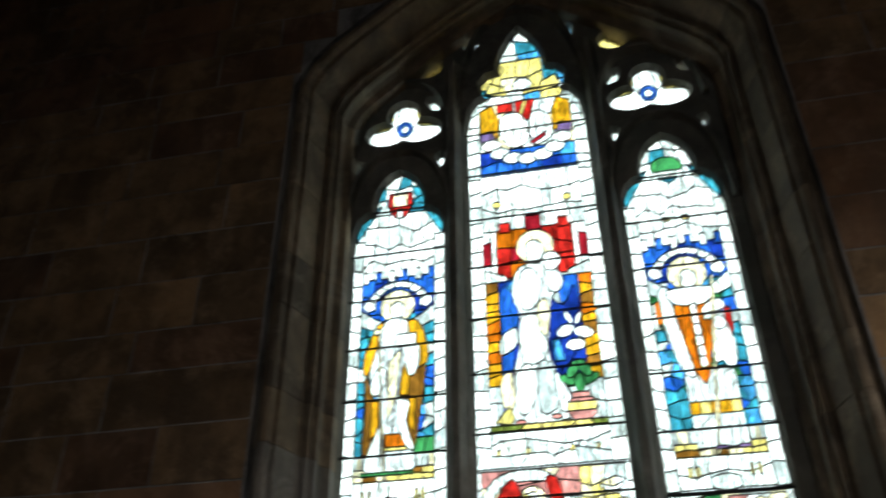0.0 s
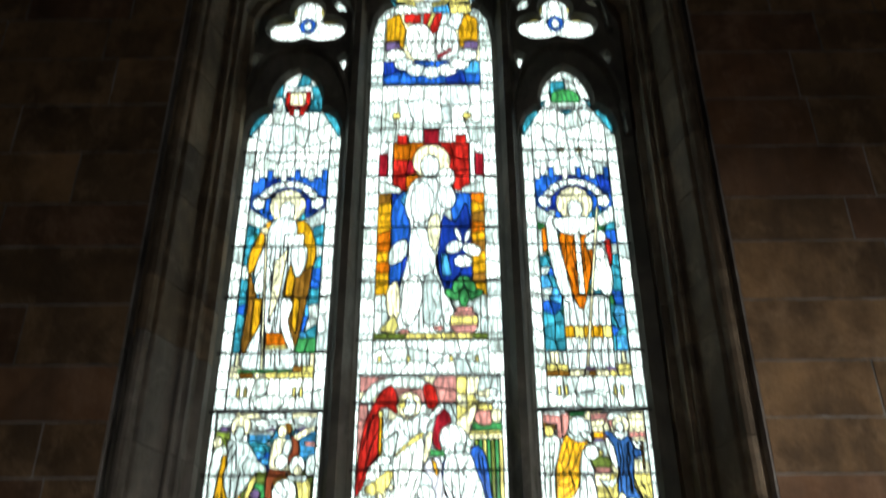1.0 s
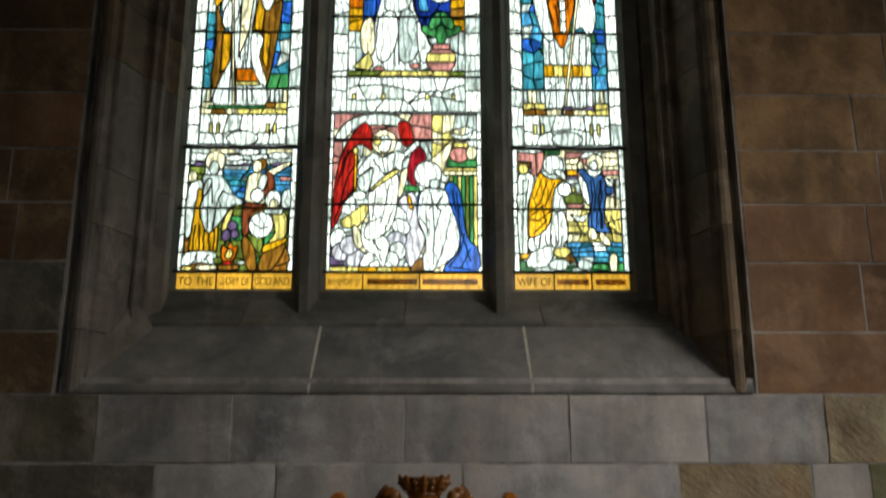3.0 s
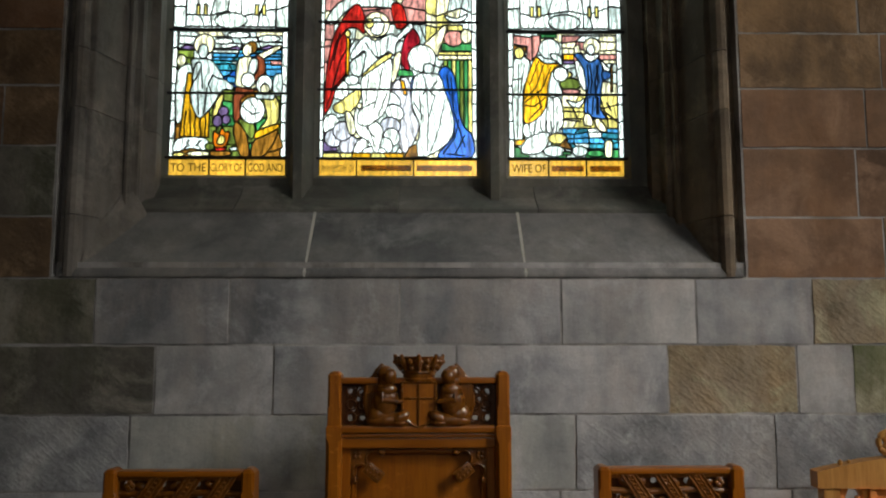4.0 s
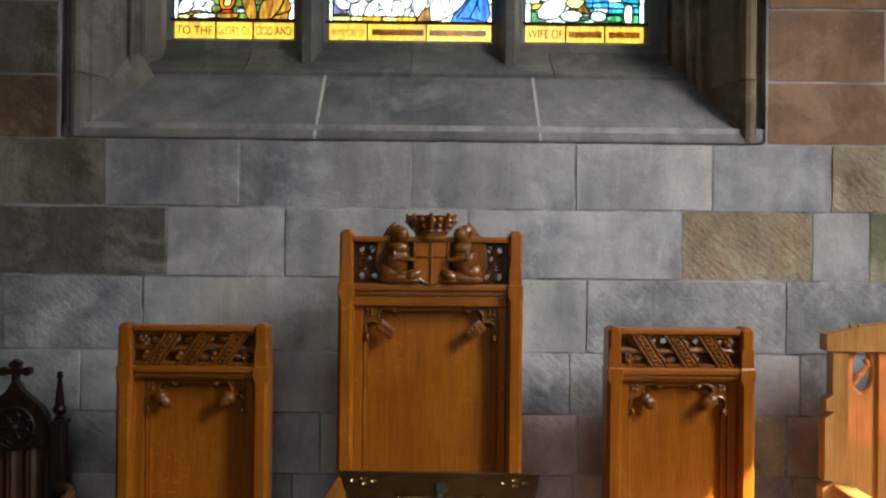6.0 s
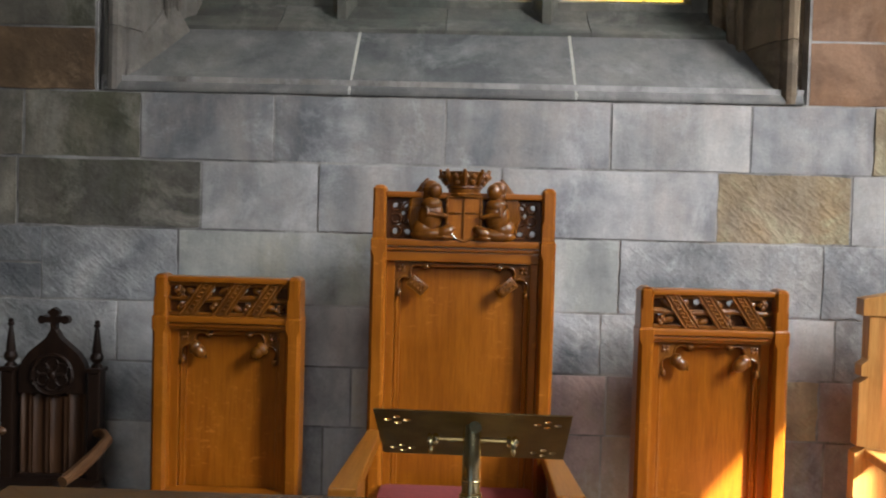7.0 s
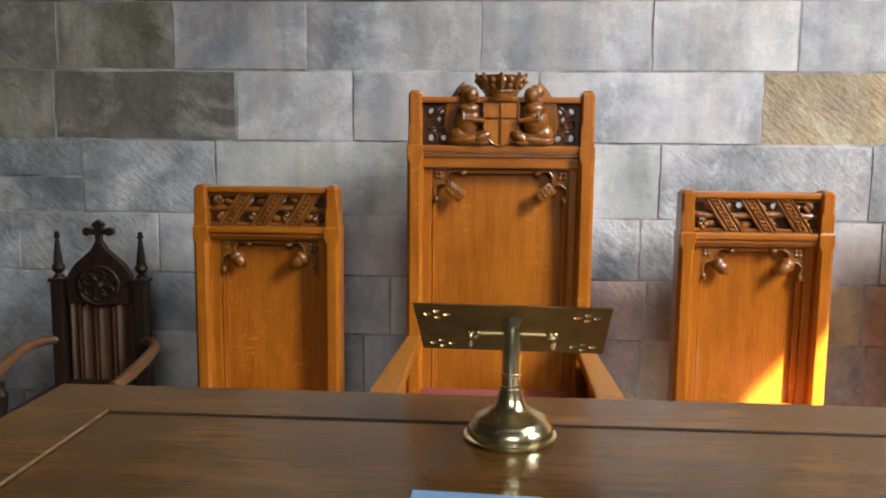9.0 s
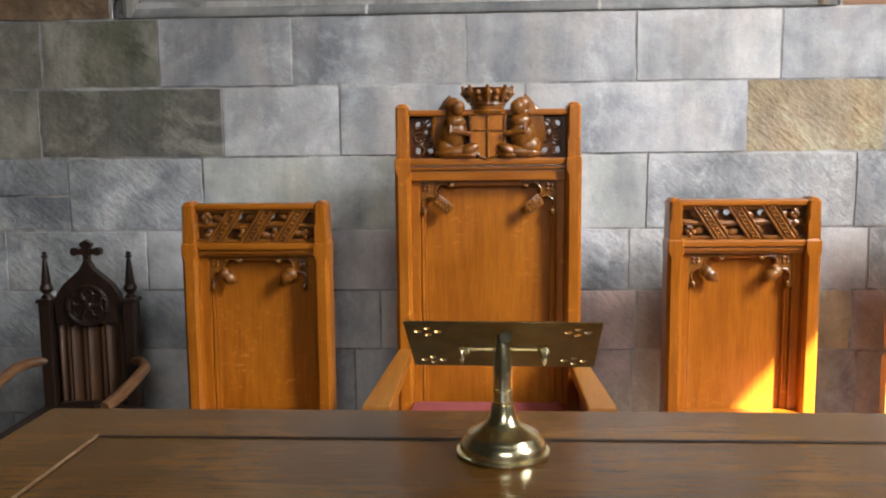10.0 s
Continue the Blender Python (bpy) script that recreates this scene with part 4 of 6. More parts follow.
g.form([(0.10, 4.66), (0.17, 4.58), (0.195, 4.35), (0.15, 4.24), (0.11, 4.3), (0.06, 4.3), (0.08, 4.5)], "white")
g.add([(0.165, 4.66), (0.205, 4.64), (0.205, 4.50), (0.185, 4.45)], "red")
g.form([(-0.10, 4.72), (0.11, 4.72), (0.10, 4.58), (0.05, 4.35), (0.0, 4.17), (-0.05, 4.24), (-0.09, 4.46)], "orange")
g.folds(-0.09, 0.08, 4.66, 4.32, 5, 0.02)
g.form([(-0.14, 4.80), (0.13, 4.80), (0.09, 4.70), (0.0, 4.68), (-0.10, 4.70)], "white")
g.rect(-0.018, 0.018, 4.27, 4.69, "white")
g.rows(-0.018, 0.018, 4.27, 4.69, 1, 6, ["white"], 0.1)
g.form([(0.055, 4.62), (0.17, 4.64), (0.17, 4.70), (0.12, 4.71), (0.055, 4.66)], "white")
g.rect(0.05, 0.17, 4.575, 4.615, "silver")
g.round(0.13, 4.55, 0.035, 0.05, "white", 9)
g.add([(0.135, 4.88), (0.15, 4.88), (-0.005, 3.75), (-0.02, 3.75)], "cream")
g.rect(-0.02, 0.04, 3.78, 3.80, "violet")
g.rect(0.10, 0.16, 3.78, 3.80, "violet")
# below: the riverside
g.rows(-0.285, 0.285, 3.185, 3.537, 5, 5, ["silver", "cream", "silver", "white"], 0.3)
g.rows(-0.016, 0.285, 3.365, 3.524, 3, 4, ["cream", "pink", "cream", "white"], 0.3)
g.rows(-0.021, 0.285, 2.994, 3.185, 4, 3, ["straw", "cream", "straw"], 0.3)
g.rows(-0.285, 0.285, 2.83, 2.994, 6, 3, ["olive", "silver", "green", "silver"], 0.3)
g.rows(-0.021, 0.285, 2.886, 2.999, 4, 4, ["sky", "sky", "white", "teal"], 0.28)
g.add([(-0.285, 3.524), (-0.182, 3.514), (-0.182, 3.384), (-0.213, 3.363), (-0.209, 3.461), (-0.285, 3.471)], "pink")
g.add([(-0.285, 3.469), (-0.213, 3.456), (-0.226, 3.384), (-0.285, 3.395)], "brown")
g.add([(-0.182, 3.522), (-0.135, 3.524), (-0.14, 3.45), (-0.168, 3.395), (-0.182, 3.389)], "pink")
g.add([(-0.135, 3.533), (-0.045, 3.533), (-0.047, 3.512), (-0.131, 3.509)], "green")
g.rect(0.189, 0.285, 3.386, 3.418, "pink")
g.rect(-0.01, 0.049, 3.384, 3.418, "gold")
g.rect(-0.01, 0.049, 3.363, 3.381, "violet")
g.round(0.026, 3.247, 0.059, 0.036, "olive", 11)
g.round(0.028, 3.206, 0.055, 0.015, "pink", 9)
g.round(0.007, 3.302, 0.032, 0.019, "straw", 9)
g.form([(-0.285, 3.374), (-0.198, 3.382), (-0.203, 3.291), (-0.234, 3.206), (-0.24, 2.941), (-0.285, 2.941)], "silver")
g.stroke([(-0.257, 3.355), (-0.266, 2.952)], 0)
g.stroke([(-0.226, 3.355), (-0.252, 3.174)], 0)
g.stroke([(-0.285, 3.27), (-0.236, 3.28)], 0)
g.round(-0.253, 3.423, 0.028, 0.034, "straw", 10)
g.add([(-0.285, 2.931), (-0.226, 2.937), (-0.224, 2.905), (-0.285, 2.901)], "gold")
g.form([(-0.224, 3.03), (-0.131, 3.079), (-0.108, 3.185), (-0.035, 3.174), (-0.014, 3.047), (-0.035, 2.994), (-0.087, 2.941), (-0.226, 2.95)], "white")
g.folds(-0.215, -0.037, 3.037, 2.952, 6, 0.01)
g.stroke([(-0.1, 3.164), (-0.115, 3.015)], 0)
g.stroke([(-0.068, 3.164), (-0.068, 2.994)], 0)
g.form([(-0.247, 2.861), (-0.215, 2.941), (-0.104, 2.978), (-0.098, 2.929), (-0.146, 2.861)], "white")
g.round(-0.049, 2.941, 0.055, 0.03, "straw", 10)
g.form([(-0.161, 3.401), (-0.11, 3.365), (-0.028, 3.361), (-0.079, 3.312), (-0.098, 3.185), (-0.131, 3.079), (-0.226, 3.024), (-0.232, 3.164), (-0.215, 3.27), (-0.184, 3.355)], "gold")
g.stroke([(-0.121, 3.355), (-0.163, 3.227), (-0.226, 3.164)], 0)
g.stroke([(-0.079, 3.344), (-0.131, 3.217), (-0.226, 3.143)], 0)
g.stroke([(-0.147, 3.376), (-0.194, 3.249)], 0)
g.stroke([(-0.11, 3.174), (-0.173, 3.121), (-0.226, 3.127)], 0)
g.stroke([(-0.131, 3.121), (-0.194, 3.058)], 0)
g.stroke([(-0.158, 3.206), (-0.136, 3.121)], 0)
g.form([(-0.077, 3.314), (-0.035, 3.333), (-0.035, 3.249), (-0.02, 3.19), (-0.098, 3.179)], "white")
g.round(-0.026, 3.304, 0.041, 0.042, "white", 11)
g.round(-0.085, 3.448, 0.059, 0.059, "white", 15)
g.form([(-0.081, 3.418), (-0.03, 3.412), (-0.016, 3.353), (-0.045, 3.374), (-0.072, 3.395)], "silver")
g.form([(0.003, 3.159), (0.058, 3.143), (0.102, 3.166), (0.079, 3.119), (0.035, 3.121)], "white")
g.stroke([(-0.021, 3.095), (0.1, 3.09)], 0)
g.stroke([(-0.021, 3.047), (0.079, 3.037)], 0)
g.stroke([(0.205, 3.1), (0.278, 3.037)], 0)
g.stroke([(0.226, 3.143), (0.247, 3.1)], 0)
g.form([(0.054, 3.374), (0.102, 3.355), (0.114, 3.217), (0.079, 3.249)], "white")
g.form([(0.052, 3.42), (0.102, 3.418), (0.189, 3.389), (0.207, 3.302), (0.196, 3.206), (0.19, 3.111), (0.22, 3.052), (0.123, 3.068), (0.1, 3.1), (0.112, 3.206), (0.102, 3.323), (0.07, 3.386)], "denim")
g.folds(0.121, 0.189, 3.355, 3.079, 4, 0.02)
g.form([(0.205, 3.323), (0.249, 3.314), (0.238, 3.278), (0.205, 3.278)], "denim")
g.add([(0.189, 3.395), (0.255, 3.327), (0.217, 3.321)], "white")
g.form([(0.096, 3.418), (0.19, 3.418), (0.142, 3.374)], "white")
g.add([(0.051, 3.461), (0.077, 3.476), (0.089, 3.423), (0.054, 3.423)], "cream")
g.round(0.15, 3.463, 0.048, 0.049, "cream", 14)
g.round(0.142, 3.445, 0.023, 0.03, "white", 9)
g.form([(0.102, 3.079), (0.133, 3.074), (0.146, 3.018), (0.098, 3.02)], "cream")
g.form([(0.158, 3.049), (0.189, 3.047), (0.224, 2.982), (0.173, 2.992)], "cream")
g.add([(0.251, 3.355), (0.261, 3.355), (0.259, 3.206), (0.249, 3.206)], "gold")
g.round(0.07, 2.871, 0.044, 0.03, "silver", 10)
g.round(0.158, 2.859, 0.05, 0.019, "green", 10)
g.add([(-0.045, 2.897), (-0.005, 2.941), (0.035, 2.876)], "brown")
g.round(-0.068, 2.871, 0.061, 0.032, "silver", 10)
g.round(0.0, 2.859, 0.027, 0.011, "green", 8)
g.form([(0.207, 2.914), (0.228, 2.933), (0.251, 2.922), (0.245, 2.84), (0.211, 2.84)], "cream")
inscription(g, 0.33, (-0.10, 0.105))
g.build(window, "leaded stained glass with orange, white and green shapes", SIDE_BARS)

# the tall middle light
g = Leaded(CC, 5)
g.rect(-0.45, 0.45, 2.70, 7.31, "white")
g.rows(-0.44, 0.44, 6.18, 7.30, 6, 8, ["silver", "sky", "teal", "white", "silver", "straw"], 0.3)
borders(g, 0.428, 0.088, 3.765, 6.35, 21)
g.rows(-0.34, 0.34, 5.40, 5.90, 7, 3, ["white", "white", "silver", "white"], 0.25)
for x in (-0.24, 0.24):
    g.round(x, 5.62, 0.03, 0.03, "straw", 8)
g.rows(-0.34, 0.34, 5.88, 6.10, 6, 2, ["blue", "sky", "blue", "navy"], 0.25)
g.rows(-0.34, 0.34, 6.10, 6.55, 6, 3, ["silver", "cream", "white"], 0.3)
g.both([(0.20, 6.22), (0.33, 6.25), (0.33, 6.50), (0.24, 6.55), (0.19, 6.40)], "gold")
g.both([(0.22, 6.20), (0.33, 6.20), (0.33, 6.28), (0.24, 6.30)], "violet")
for i in range(7):
    a = radians(200 + 140 * i / 6)
    g.round(0.27 * math.cos(a), 6.24 + 0.24 * math.sin(a), 0.072, 0.055, "white", 9)
g.rect(-0.2, -0.08, 6.46, 6.55, "red")
g.add([(-0.07, 6.36), (0.04, 6.36), (0.08, 6.56), (-0.06, 6.56)], "red")
g.add([(-0.05, 6.40), (-0.02, 6.40), (0.03, 6.56), (0.0, 6.56)], "straw")
g.form([(-0.17, 6.42), (-0.05, 6.44), (0.02, 6.30), (0.0, 6.14), (-0.12, 6.12), (-0.18, 6.25)], "white")
g.form([(0.05, 6.42), (0.16, 6.40), (0.19, 6.20), (0.10, 6.12), (0.03, 6.15)], "white")
g.folds(-0.16, 0.16, 6.38, 6.18, 6)
g.add([(0.04, 6.12), (0.14, 6.19), (0.15, 6.23), (0.03, 6.15)], "crimson")
g.rows(-0.16, 0.16, 6.66, 6.98, 3, 2, ["straw", "cream", "straw"], 0.25)
g.round(0.0, 6.72, 0.07, 0.07, "white", 10)
g.both([(0.12, 6.62), (0.28, 6.66), (0.25, 6.78), (0.14, 6.72)], "straw")
# red hanging, gold columns and side pieces behind the middle form
g.rows(-0.25, 0.25, 5.02, 5.40, 5, 3, ["red", "red", "orange", "crimson"], 0.25)
g.rect(-0.05, 0.05, 5.38, 5.50, "crimson")
g.both([(0.16, 5.38), (0.23, 5.38), (0.23, 5.46), (0.16, 5.46)], "red")
g.both([(0.255, 5.0), (0.285, 5.0), (0.285, 5.40), (0.255, 5.40)], "white")
g.both([(0.29, 5.14), (0.345, 5.12), (0.345, 5.30), (0.29, 5.32)], "crimson")
g.both([(0.345, 5.10), (0.345, 5.0), (0.19, 4.96), (0.20, 5.04)], "silver")
for s in (-1, 1):
    a, b = sorted((s * 0.34, s * 0.255))
    g.rows(a, b, 4.27, 5.0, 1, 10, ["gold", "gold", "gold", "orange", "brown"], 0.25)
    g.rows(a, b, 4.02, 4.27, 2, 2, ["silver", "white"], 0.2)
g.rows(-0.255, 0.255, 4.04, 5.0, 4, 5, ["navy", "blue", "navy", "silver"], 0.2)
g.form([(-0.25, 4.90), (-0.16, 5.02), (-0.10, 4.95), (-0.13, 4.75), (-0.18, 4.5), (-0.19, 4.36), (-0.255, 4.33), (-0.25, 4.6)], "blue")
g.add([(-0.20, 4.95), (-0.15, 5.03), (-0.12, 4.96), (-0.16, 4.88)], "sky")
g.form([(0.05, 4.85), (0.15, 4.78), (0.22, 4.92), (0.245, 4.75), (0.23, 4.55), (0.15, 4.38), (0.06, 4.38), (0.04, 4.6)], "navy")
g.add([(0.06, 4.55), (0.10, 4.55), (0.13, 4.40), (0.07, 4.40)], "sky")
g.form([(-0.11, 5.10), (0.10, 5.10), (0.16, 4.95), (0.08, 4.85), (0.05, 4.6), (0.04, 4.42), (0.17, 4.12), (0.16, 4.04), (-0.22, 4.02), (-0.19, 4.32), (-0.15, 4.5), (-0.13, 4.75), (-0.17, 4.9)], "white")
g.folds(-0.13, 0.05, 5.0, 4.4, 5, 0.03)
g.folds(-0.17, 0.14, 4.36, 4.06, 8, 0.025)
g.form([(-0.13, 4.70), (-0.05, 4.74), (0.03, 4.66), (0.02, 4.45), (-0.04, 4.40), (-0.13, 4.42)], "white")
g.form([(-0.11, 5.05), (-0.03, 5.08), (0.02, 4.95), (-0.02, 4.80), (-0.10, 4.78), (-0.13, 4.9)], "white")
g.form([(-0.02, 4.78), (0.04, 4.85), (0.06, 4.72), (0.03, 4.58), (-0.01, 4.62)], "cream")
g.form([(-0.17, 4.34), (-0.08, 4.40), (-0.05, 4.26), (-0.10, 4.10), (-0.17, 4.10)], "white")
g.form([(-0.04, 4.38), (0.03, 4.40), (0.07, 4.24), (0.05, 4.10), (-0.04, 4.09)], "silver")
g.form([(0.06, 4.34), (0.12, 4.22), (0.15, 4.10), (0.08, 4.09)], "white")
g.form([(-0.25, 4.60), (-0.16, 4.66), (-0.15, 4.56), (-0.19, 4.50), (-0.26, 4.48)], "silver")
g.form([(-0.26, 4.32), (-0.2, 4.35), (-0.19, 4.14), (-0.24, 4.12), (-0.27, 4.2)], "cream")
g.add([(-0.31, 4.04), (-0.22, 4.14), (-0.19, 4.06), (-0.22, 4.02)], "straw")
g.round(-0.16, 4.03, 0.035, 0.018, "pink", 9)
g.round(0.05, 4.05, 0.035, 0.016, "pink", 9)
g.form([(0.05, 5.06), (0.11, 5.08), (0.16, 4.96), (0.12, 4.88), (0.05, 4.92)], "white")
g.round(0.0, 5.245, 0.125, 0.135, "cream", 16)
g.round(-0.01, 5.21, 0.065, 0.09, "white", 12)
g.round(0.095, 5.12, 0.062, 0.075, "white", 12)
for x, z, a in ((0.145, 4.60, 30), (0.255, 4.58, -20), (0.20, 4.50, 0), (0.23, 4.68, 70), (0.17, 4.69, 110)):
    g.round(x, z, 0.06 if a < 60 and a > -30 else 0.05, 0.042 if abs(a) < 60 else 0.016, "white", 10, a)
for x, z, a in ((0.14, 4.27, -25), (0.26, 4.27, 25), (0.17, 4.34, 60), (0.235, 4.34, -60), (0.20, 4.25, 90)):
    g.round(x, z, 0.065, 0.032, "green", 10, a)
g.round(0.20, 4.09, 0.088, 0.088, "pink", 14)
g.rect(0.15, 0.25, 4.155, 4.19, "pink")
g.rect(0.118, 0.282, 4.075, 4.13, "straw")
g.rows(-0.34, 0.34, 3.985, 4.02, 7, 1, ["olive", "silver", "straw"], 0.3)
g.rows(-0.34, 0.34, 3.765, 3.985, 7, 3, ["white", "white", "white", "silver"], 0.38)
for x in (-0.3, -0.13, 0.12, 0.27):
    g.rect(x - 0.01, x + 0.01, 3.84, 3.875, "straw")
# below: the winged form and the blue-cloaked form
g.rows(-0.428, -0.395, 2.83, 3.75, 1, 9, ["white"], 0.1)
g.rows(0.395, 0.428, 2.83, 3.75, 1, 9, ["white"], 0.1)
g.rows(-0.407, 0.402, 3.584, 3.752, 6, 2, ["pink", "pink", "cream"], 0.3)
g.rows(-0.407, 0.402, 2.822, 3.584, 6, 7, ["silver", "white", "silver", "cream"], 0.3)
g.rows(-0.407, -0.355, 3.292, 3.584, 1, 4, ["pink"], 0.3)
g.form([(-0.398, 3.606), (-0.334, 3.703), (-0.216, 3.747), (-0.056, 3.741), (0.019, 3.671), (-0.109, 3.682), (-0.27, 3.671), (-0.355, 3.584)], "silver")
g.rows(0.148, 0.402, 3.476, 3.747, 4, 3, ["cream", "white", "silver", "straw"], 0.3)
g.add([(-0.407, 3.033), (-0.385, 2.957), (-0.323, 2.868), (-0.407, 2.864)], "violet")
g.form([(-0.27, 3.671), (-0.216, 3.693), (-0.179, 3.584), (-0.193, 3.528), (-0.235, 3.561), (-0.289, 3.55), (-0.264, 3.476), (-0.293, 3.292), (-0.323, 3.236), (-0.342, 3.214), (-0.364, 3.13), (-0.4, 3.07), (-0.404, 3.097), (-0.396, 3.292), (-0.374, 3.444), (-0.342, 3.552)], "red")
g.stroke([(-0.289, 3.55), (-0.345, 3.476), (-0.377, 3.325)], 0)
g.stroke([(-0.27, 3.471), (-0.323, 3.368), (-0.366, 3.195)], 0)
g.stroke([(-0.293, 3.292), (-0.355, 3.216), (-0.393, 3.108)], 0)
g.stroke([(-0.323, 3.53), (-0.355, 3.379)], 0)
g.form([(-0.043, 3.693), (0.019, 3.693), (0.043, 3.582), (-0.013, 3.561)], "red")
g.form([(0.049, 3.541), (0.086, 3.552), (0.118, 3.487), (0.075, 3.433), (0.051, 3.379), (0.064, 3.312), (0.021, 3.346), (0.015, 3.433)], "crimson")
g.add([(-0.013, 3.287), (0.0, 3.327), (0.073, 3.32), (0.086, 3.287)], "green")
g.form([(-0.034, 3.236), (0.041, 3.284), (0.071, 3.216), (0.079, 3.087), (0.116, 3.043), (0.101, 2.957), (0.051, 2.864), (0.019, 2.868), (-0.002, 2.946), (0.014, 3.043), (-0.013, 3.141)], "lilac")
g.add([(0.006, 3.268), (0.03, 3.26), (0.047, 3.184), (0.03, 3.182)], "gold")
g.round(-0.364, 3.011, 0.047, 0.063, "white", 12)
g.round(-0.345, 2.941, 0.056, 0.052, "lilac", 12, 20)
g.round(-0.034, 3.152, 0.039, 0.056, "white", 12, 40)
g.round(-0.021, 3.084, 0.043, 0.054, "white", 12, 60)
g.round(-0.043, 3.009, 0.049, 0.056, "lilac", 12, 80)
g.round(-0.036, 2.946, 0.045, 0.052, "white", 12, 10)
g.round(-0.073, 2.898, 0.045, 0.048, "white", 12, 30)
g.round(-0.27, 2.903, 0.056, 0.045, "lilac", 12, 50)
g.round(-0.203, 2.879, 0.066, 0.037, "white", 12, 70)
g.round(-0.131, 2.864, 0.066, 0.03, "white", 12)
g.round(-0.302, 2.978, 0.053, 0.054, "lilac", 12, 20)
g.form([(-0.323, 3.141), (-0.227, 3.212), (-0.203, 3.193), (-0.216, 3.141), (-0.268, 3.08), (-0.342, 3.084), (-0.355, 3.119)], "straw")
g.form([(-0.291, 3.081), (-0.257, 3.076), (-0.231, 3.0), (-0.238, 2.961), (-0.268, 2.968)], "cream")
g.form([(-0.024, 3.398), (0.015, 3.418), (-0.011, 3.281), (-0.039, 3.258)], "cream")
g.form([(-0.227, 3.108), (-0.173, 3.065), (-0.086, 3.0), (-0.096, 2.914), (-0.12, 2.846), (-0.152, 2.914), (-0.216, 2.957), (-0.24, 3.033)], "white")
g.stroke([(-0.163, 3.0), (-0.131, 2.903)], 0)
g.stroke([(-0.205, 3.043), (-0.131, 2.946)], 0)
g.form([(-0.197, 3.284), (-0.131, 3.335), (-0.043, 3.39), (-0.043, 3.216), (-0.073, 3.087), (-0.12, 3.041), (-0.163, 3.009), (-0.22, 3.022), (-0.216, 3.084), (-0.195, 3.128), (-0.203, 3.216)], "white")
g.stroke([(-0.088, 3.335), (-0.109, 3.216), (-0.131, 3.108)], 0)
g.stroke([(-0.163, 3.292), (-0.179, 3.13)], 0)
g.stroke([(-0.061, 3.195), (-0.109, 3.065)], 0)
g.stroke([(-0.131, 3.141), (-0.216, 3.097)], 0)
g.form([(-0.184, 3.517), (-0.131, 3.487), (-0.045, 3.53), (-0.013, 3.514), (0.057, 3.587), (0.077, 3.574), (0.064, 3.546), (-0.011, 3.476), (-0.024, 3.406), (-0.056, 3.427), (-0.109, 3.379), (-0.184, 3.29), (-0.201, 3.325), (-0.184, 3.433), (-0.257, 3.379), (-0.253, 3.433)], "white")
g.stroke([(-0.184, 3.476), (-0.12, 3.39), (-0.056, 3.417)], 0)
g.stroke([(-0.131, 3.487), (-0.114, 3.39)], 0)
g.stroke([(-0.056, 3.509), (-0.066, 3.433)], 0)
g.form([(-0.193, 3.301), (-0.103, 3.387), (-0.043, 3.418), (-0.043, 3.394), (-0.131, 3.333), (-0.195, 3.284)], "straw")
g.form([(-0.264, 3.366), (-0.203, 3.409), (-0.182, 3.422), (-0.203, 3.292), (-0.255, 3.301)], "silver")
g.round(-0.255, 3.264, 0.039, 0.028, "white", 10)
g.rect(-0.287, -0.272, 3.292, 3.517, "gold")
g.round(-0.28, 3.528, 0.016, 0.021, "straw", 8)
g.round(-0.122, 3.581, 0.071, 0.074, "cream", 16)
g.round(-0.12, 3.571, 0.041, 0.052, "white", 11)
g.round(-0.161, 3.587, 0.024, 0.028, "straw", 9)
g.rect(0.235, 0.402, 3.431, 3.478, "green")
g.rect(0.217, 0.402, 3.409, 3.429, "straw")
g.rect(0.217, 0.402, 3.383, 3.409, "cream")
g.stroke([(0.324, 3.429), (0.324, 3.383)], 0)
g.rect(0.246, 0.269, 2.957, 3.381, "olive")
g.rect(0.269, 0.291, 2.957, 3.381, "green")
g.rect(0.291, 0.314, 2.957, 3.381, "straw")
g.rect(0.314, 0.336, 2.957, 3.381, "green")
g.rect(0.336, 0.358, 2.957, 3.381, "olive")
g.rect(0.358, 0.381, 2.957, 3.381, "green")
g.rect(0.381, 0.403, 2.957, 3.381, "straw")
g.round(0.303, 3.506, 0.056, 0.048, "pink", 12)
g.round(0.372, 3.517, 0.032, 0.043, "cream", 10)
g.rect(0.268, 0.353, 3.548, 3.58, "straw")
g.form([(0.255, 3.638), (0.319, 3.619), (0.378, 3.645), (0.353, 3.604), (0.278, 3.604)], "white")
g.add([(0.133, 3.465), (0.253, 3.582), (0.268, 3.568), (0.212, 3.403), (0.197, 3.416)], "cream")
g.form([(0.214, 3.292), (0.255, 3.346), (0.3, 3.303), (0.321, 3.216), (0.332, 3.087), (0.362, 3.0), (0.402, 2.957), (0.402, 2.836), (0.212, 2.836), (0.303, 2.957), (0.287, 3.076), (0.244, 3.184)], "blue")
g.stroke([(0.287, 3.281), (0.303, 3.087), (0.362, 2.892)], 0)
g.stroke([(0.33, 3.043), (0.308, 2.946), (0.244, 2.854)], 0)
g.stroke([(0.362, 2.957), (0.308, 2.849)], 0)
g.stroke([(0.265, 3.292), (0.281, 3.184)], 0)
g.stroke([(0.265, 2.854), (0.362, 2.843)], 0)
g.add([(0.062, 3.203), (0.073, 3.271), (0.096, 3.29), (0.096, 3.227), (0.068, 3.171)], "blue")
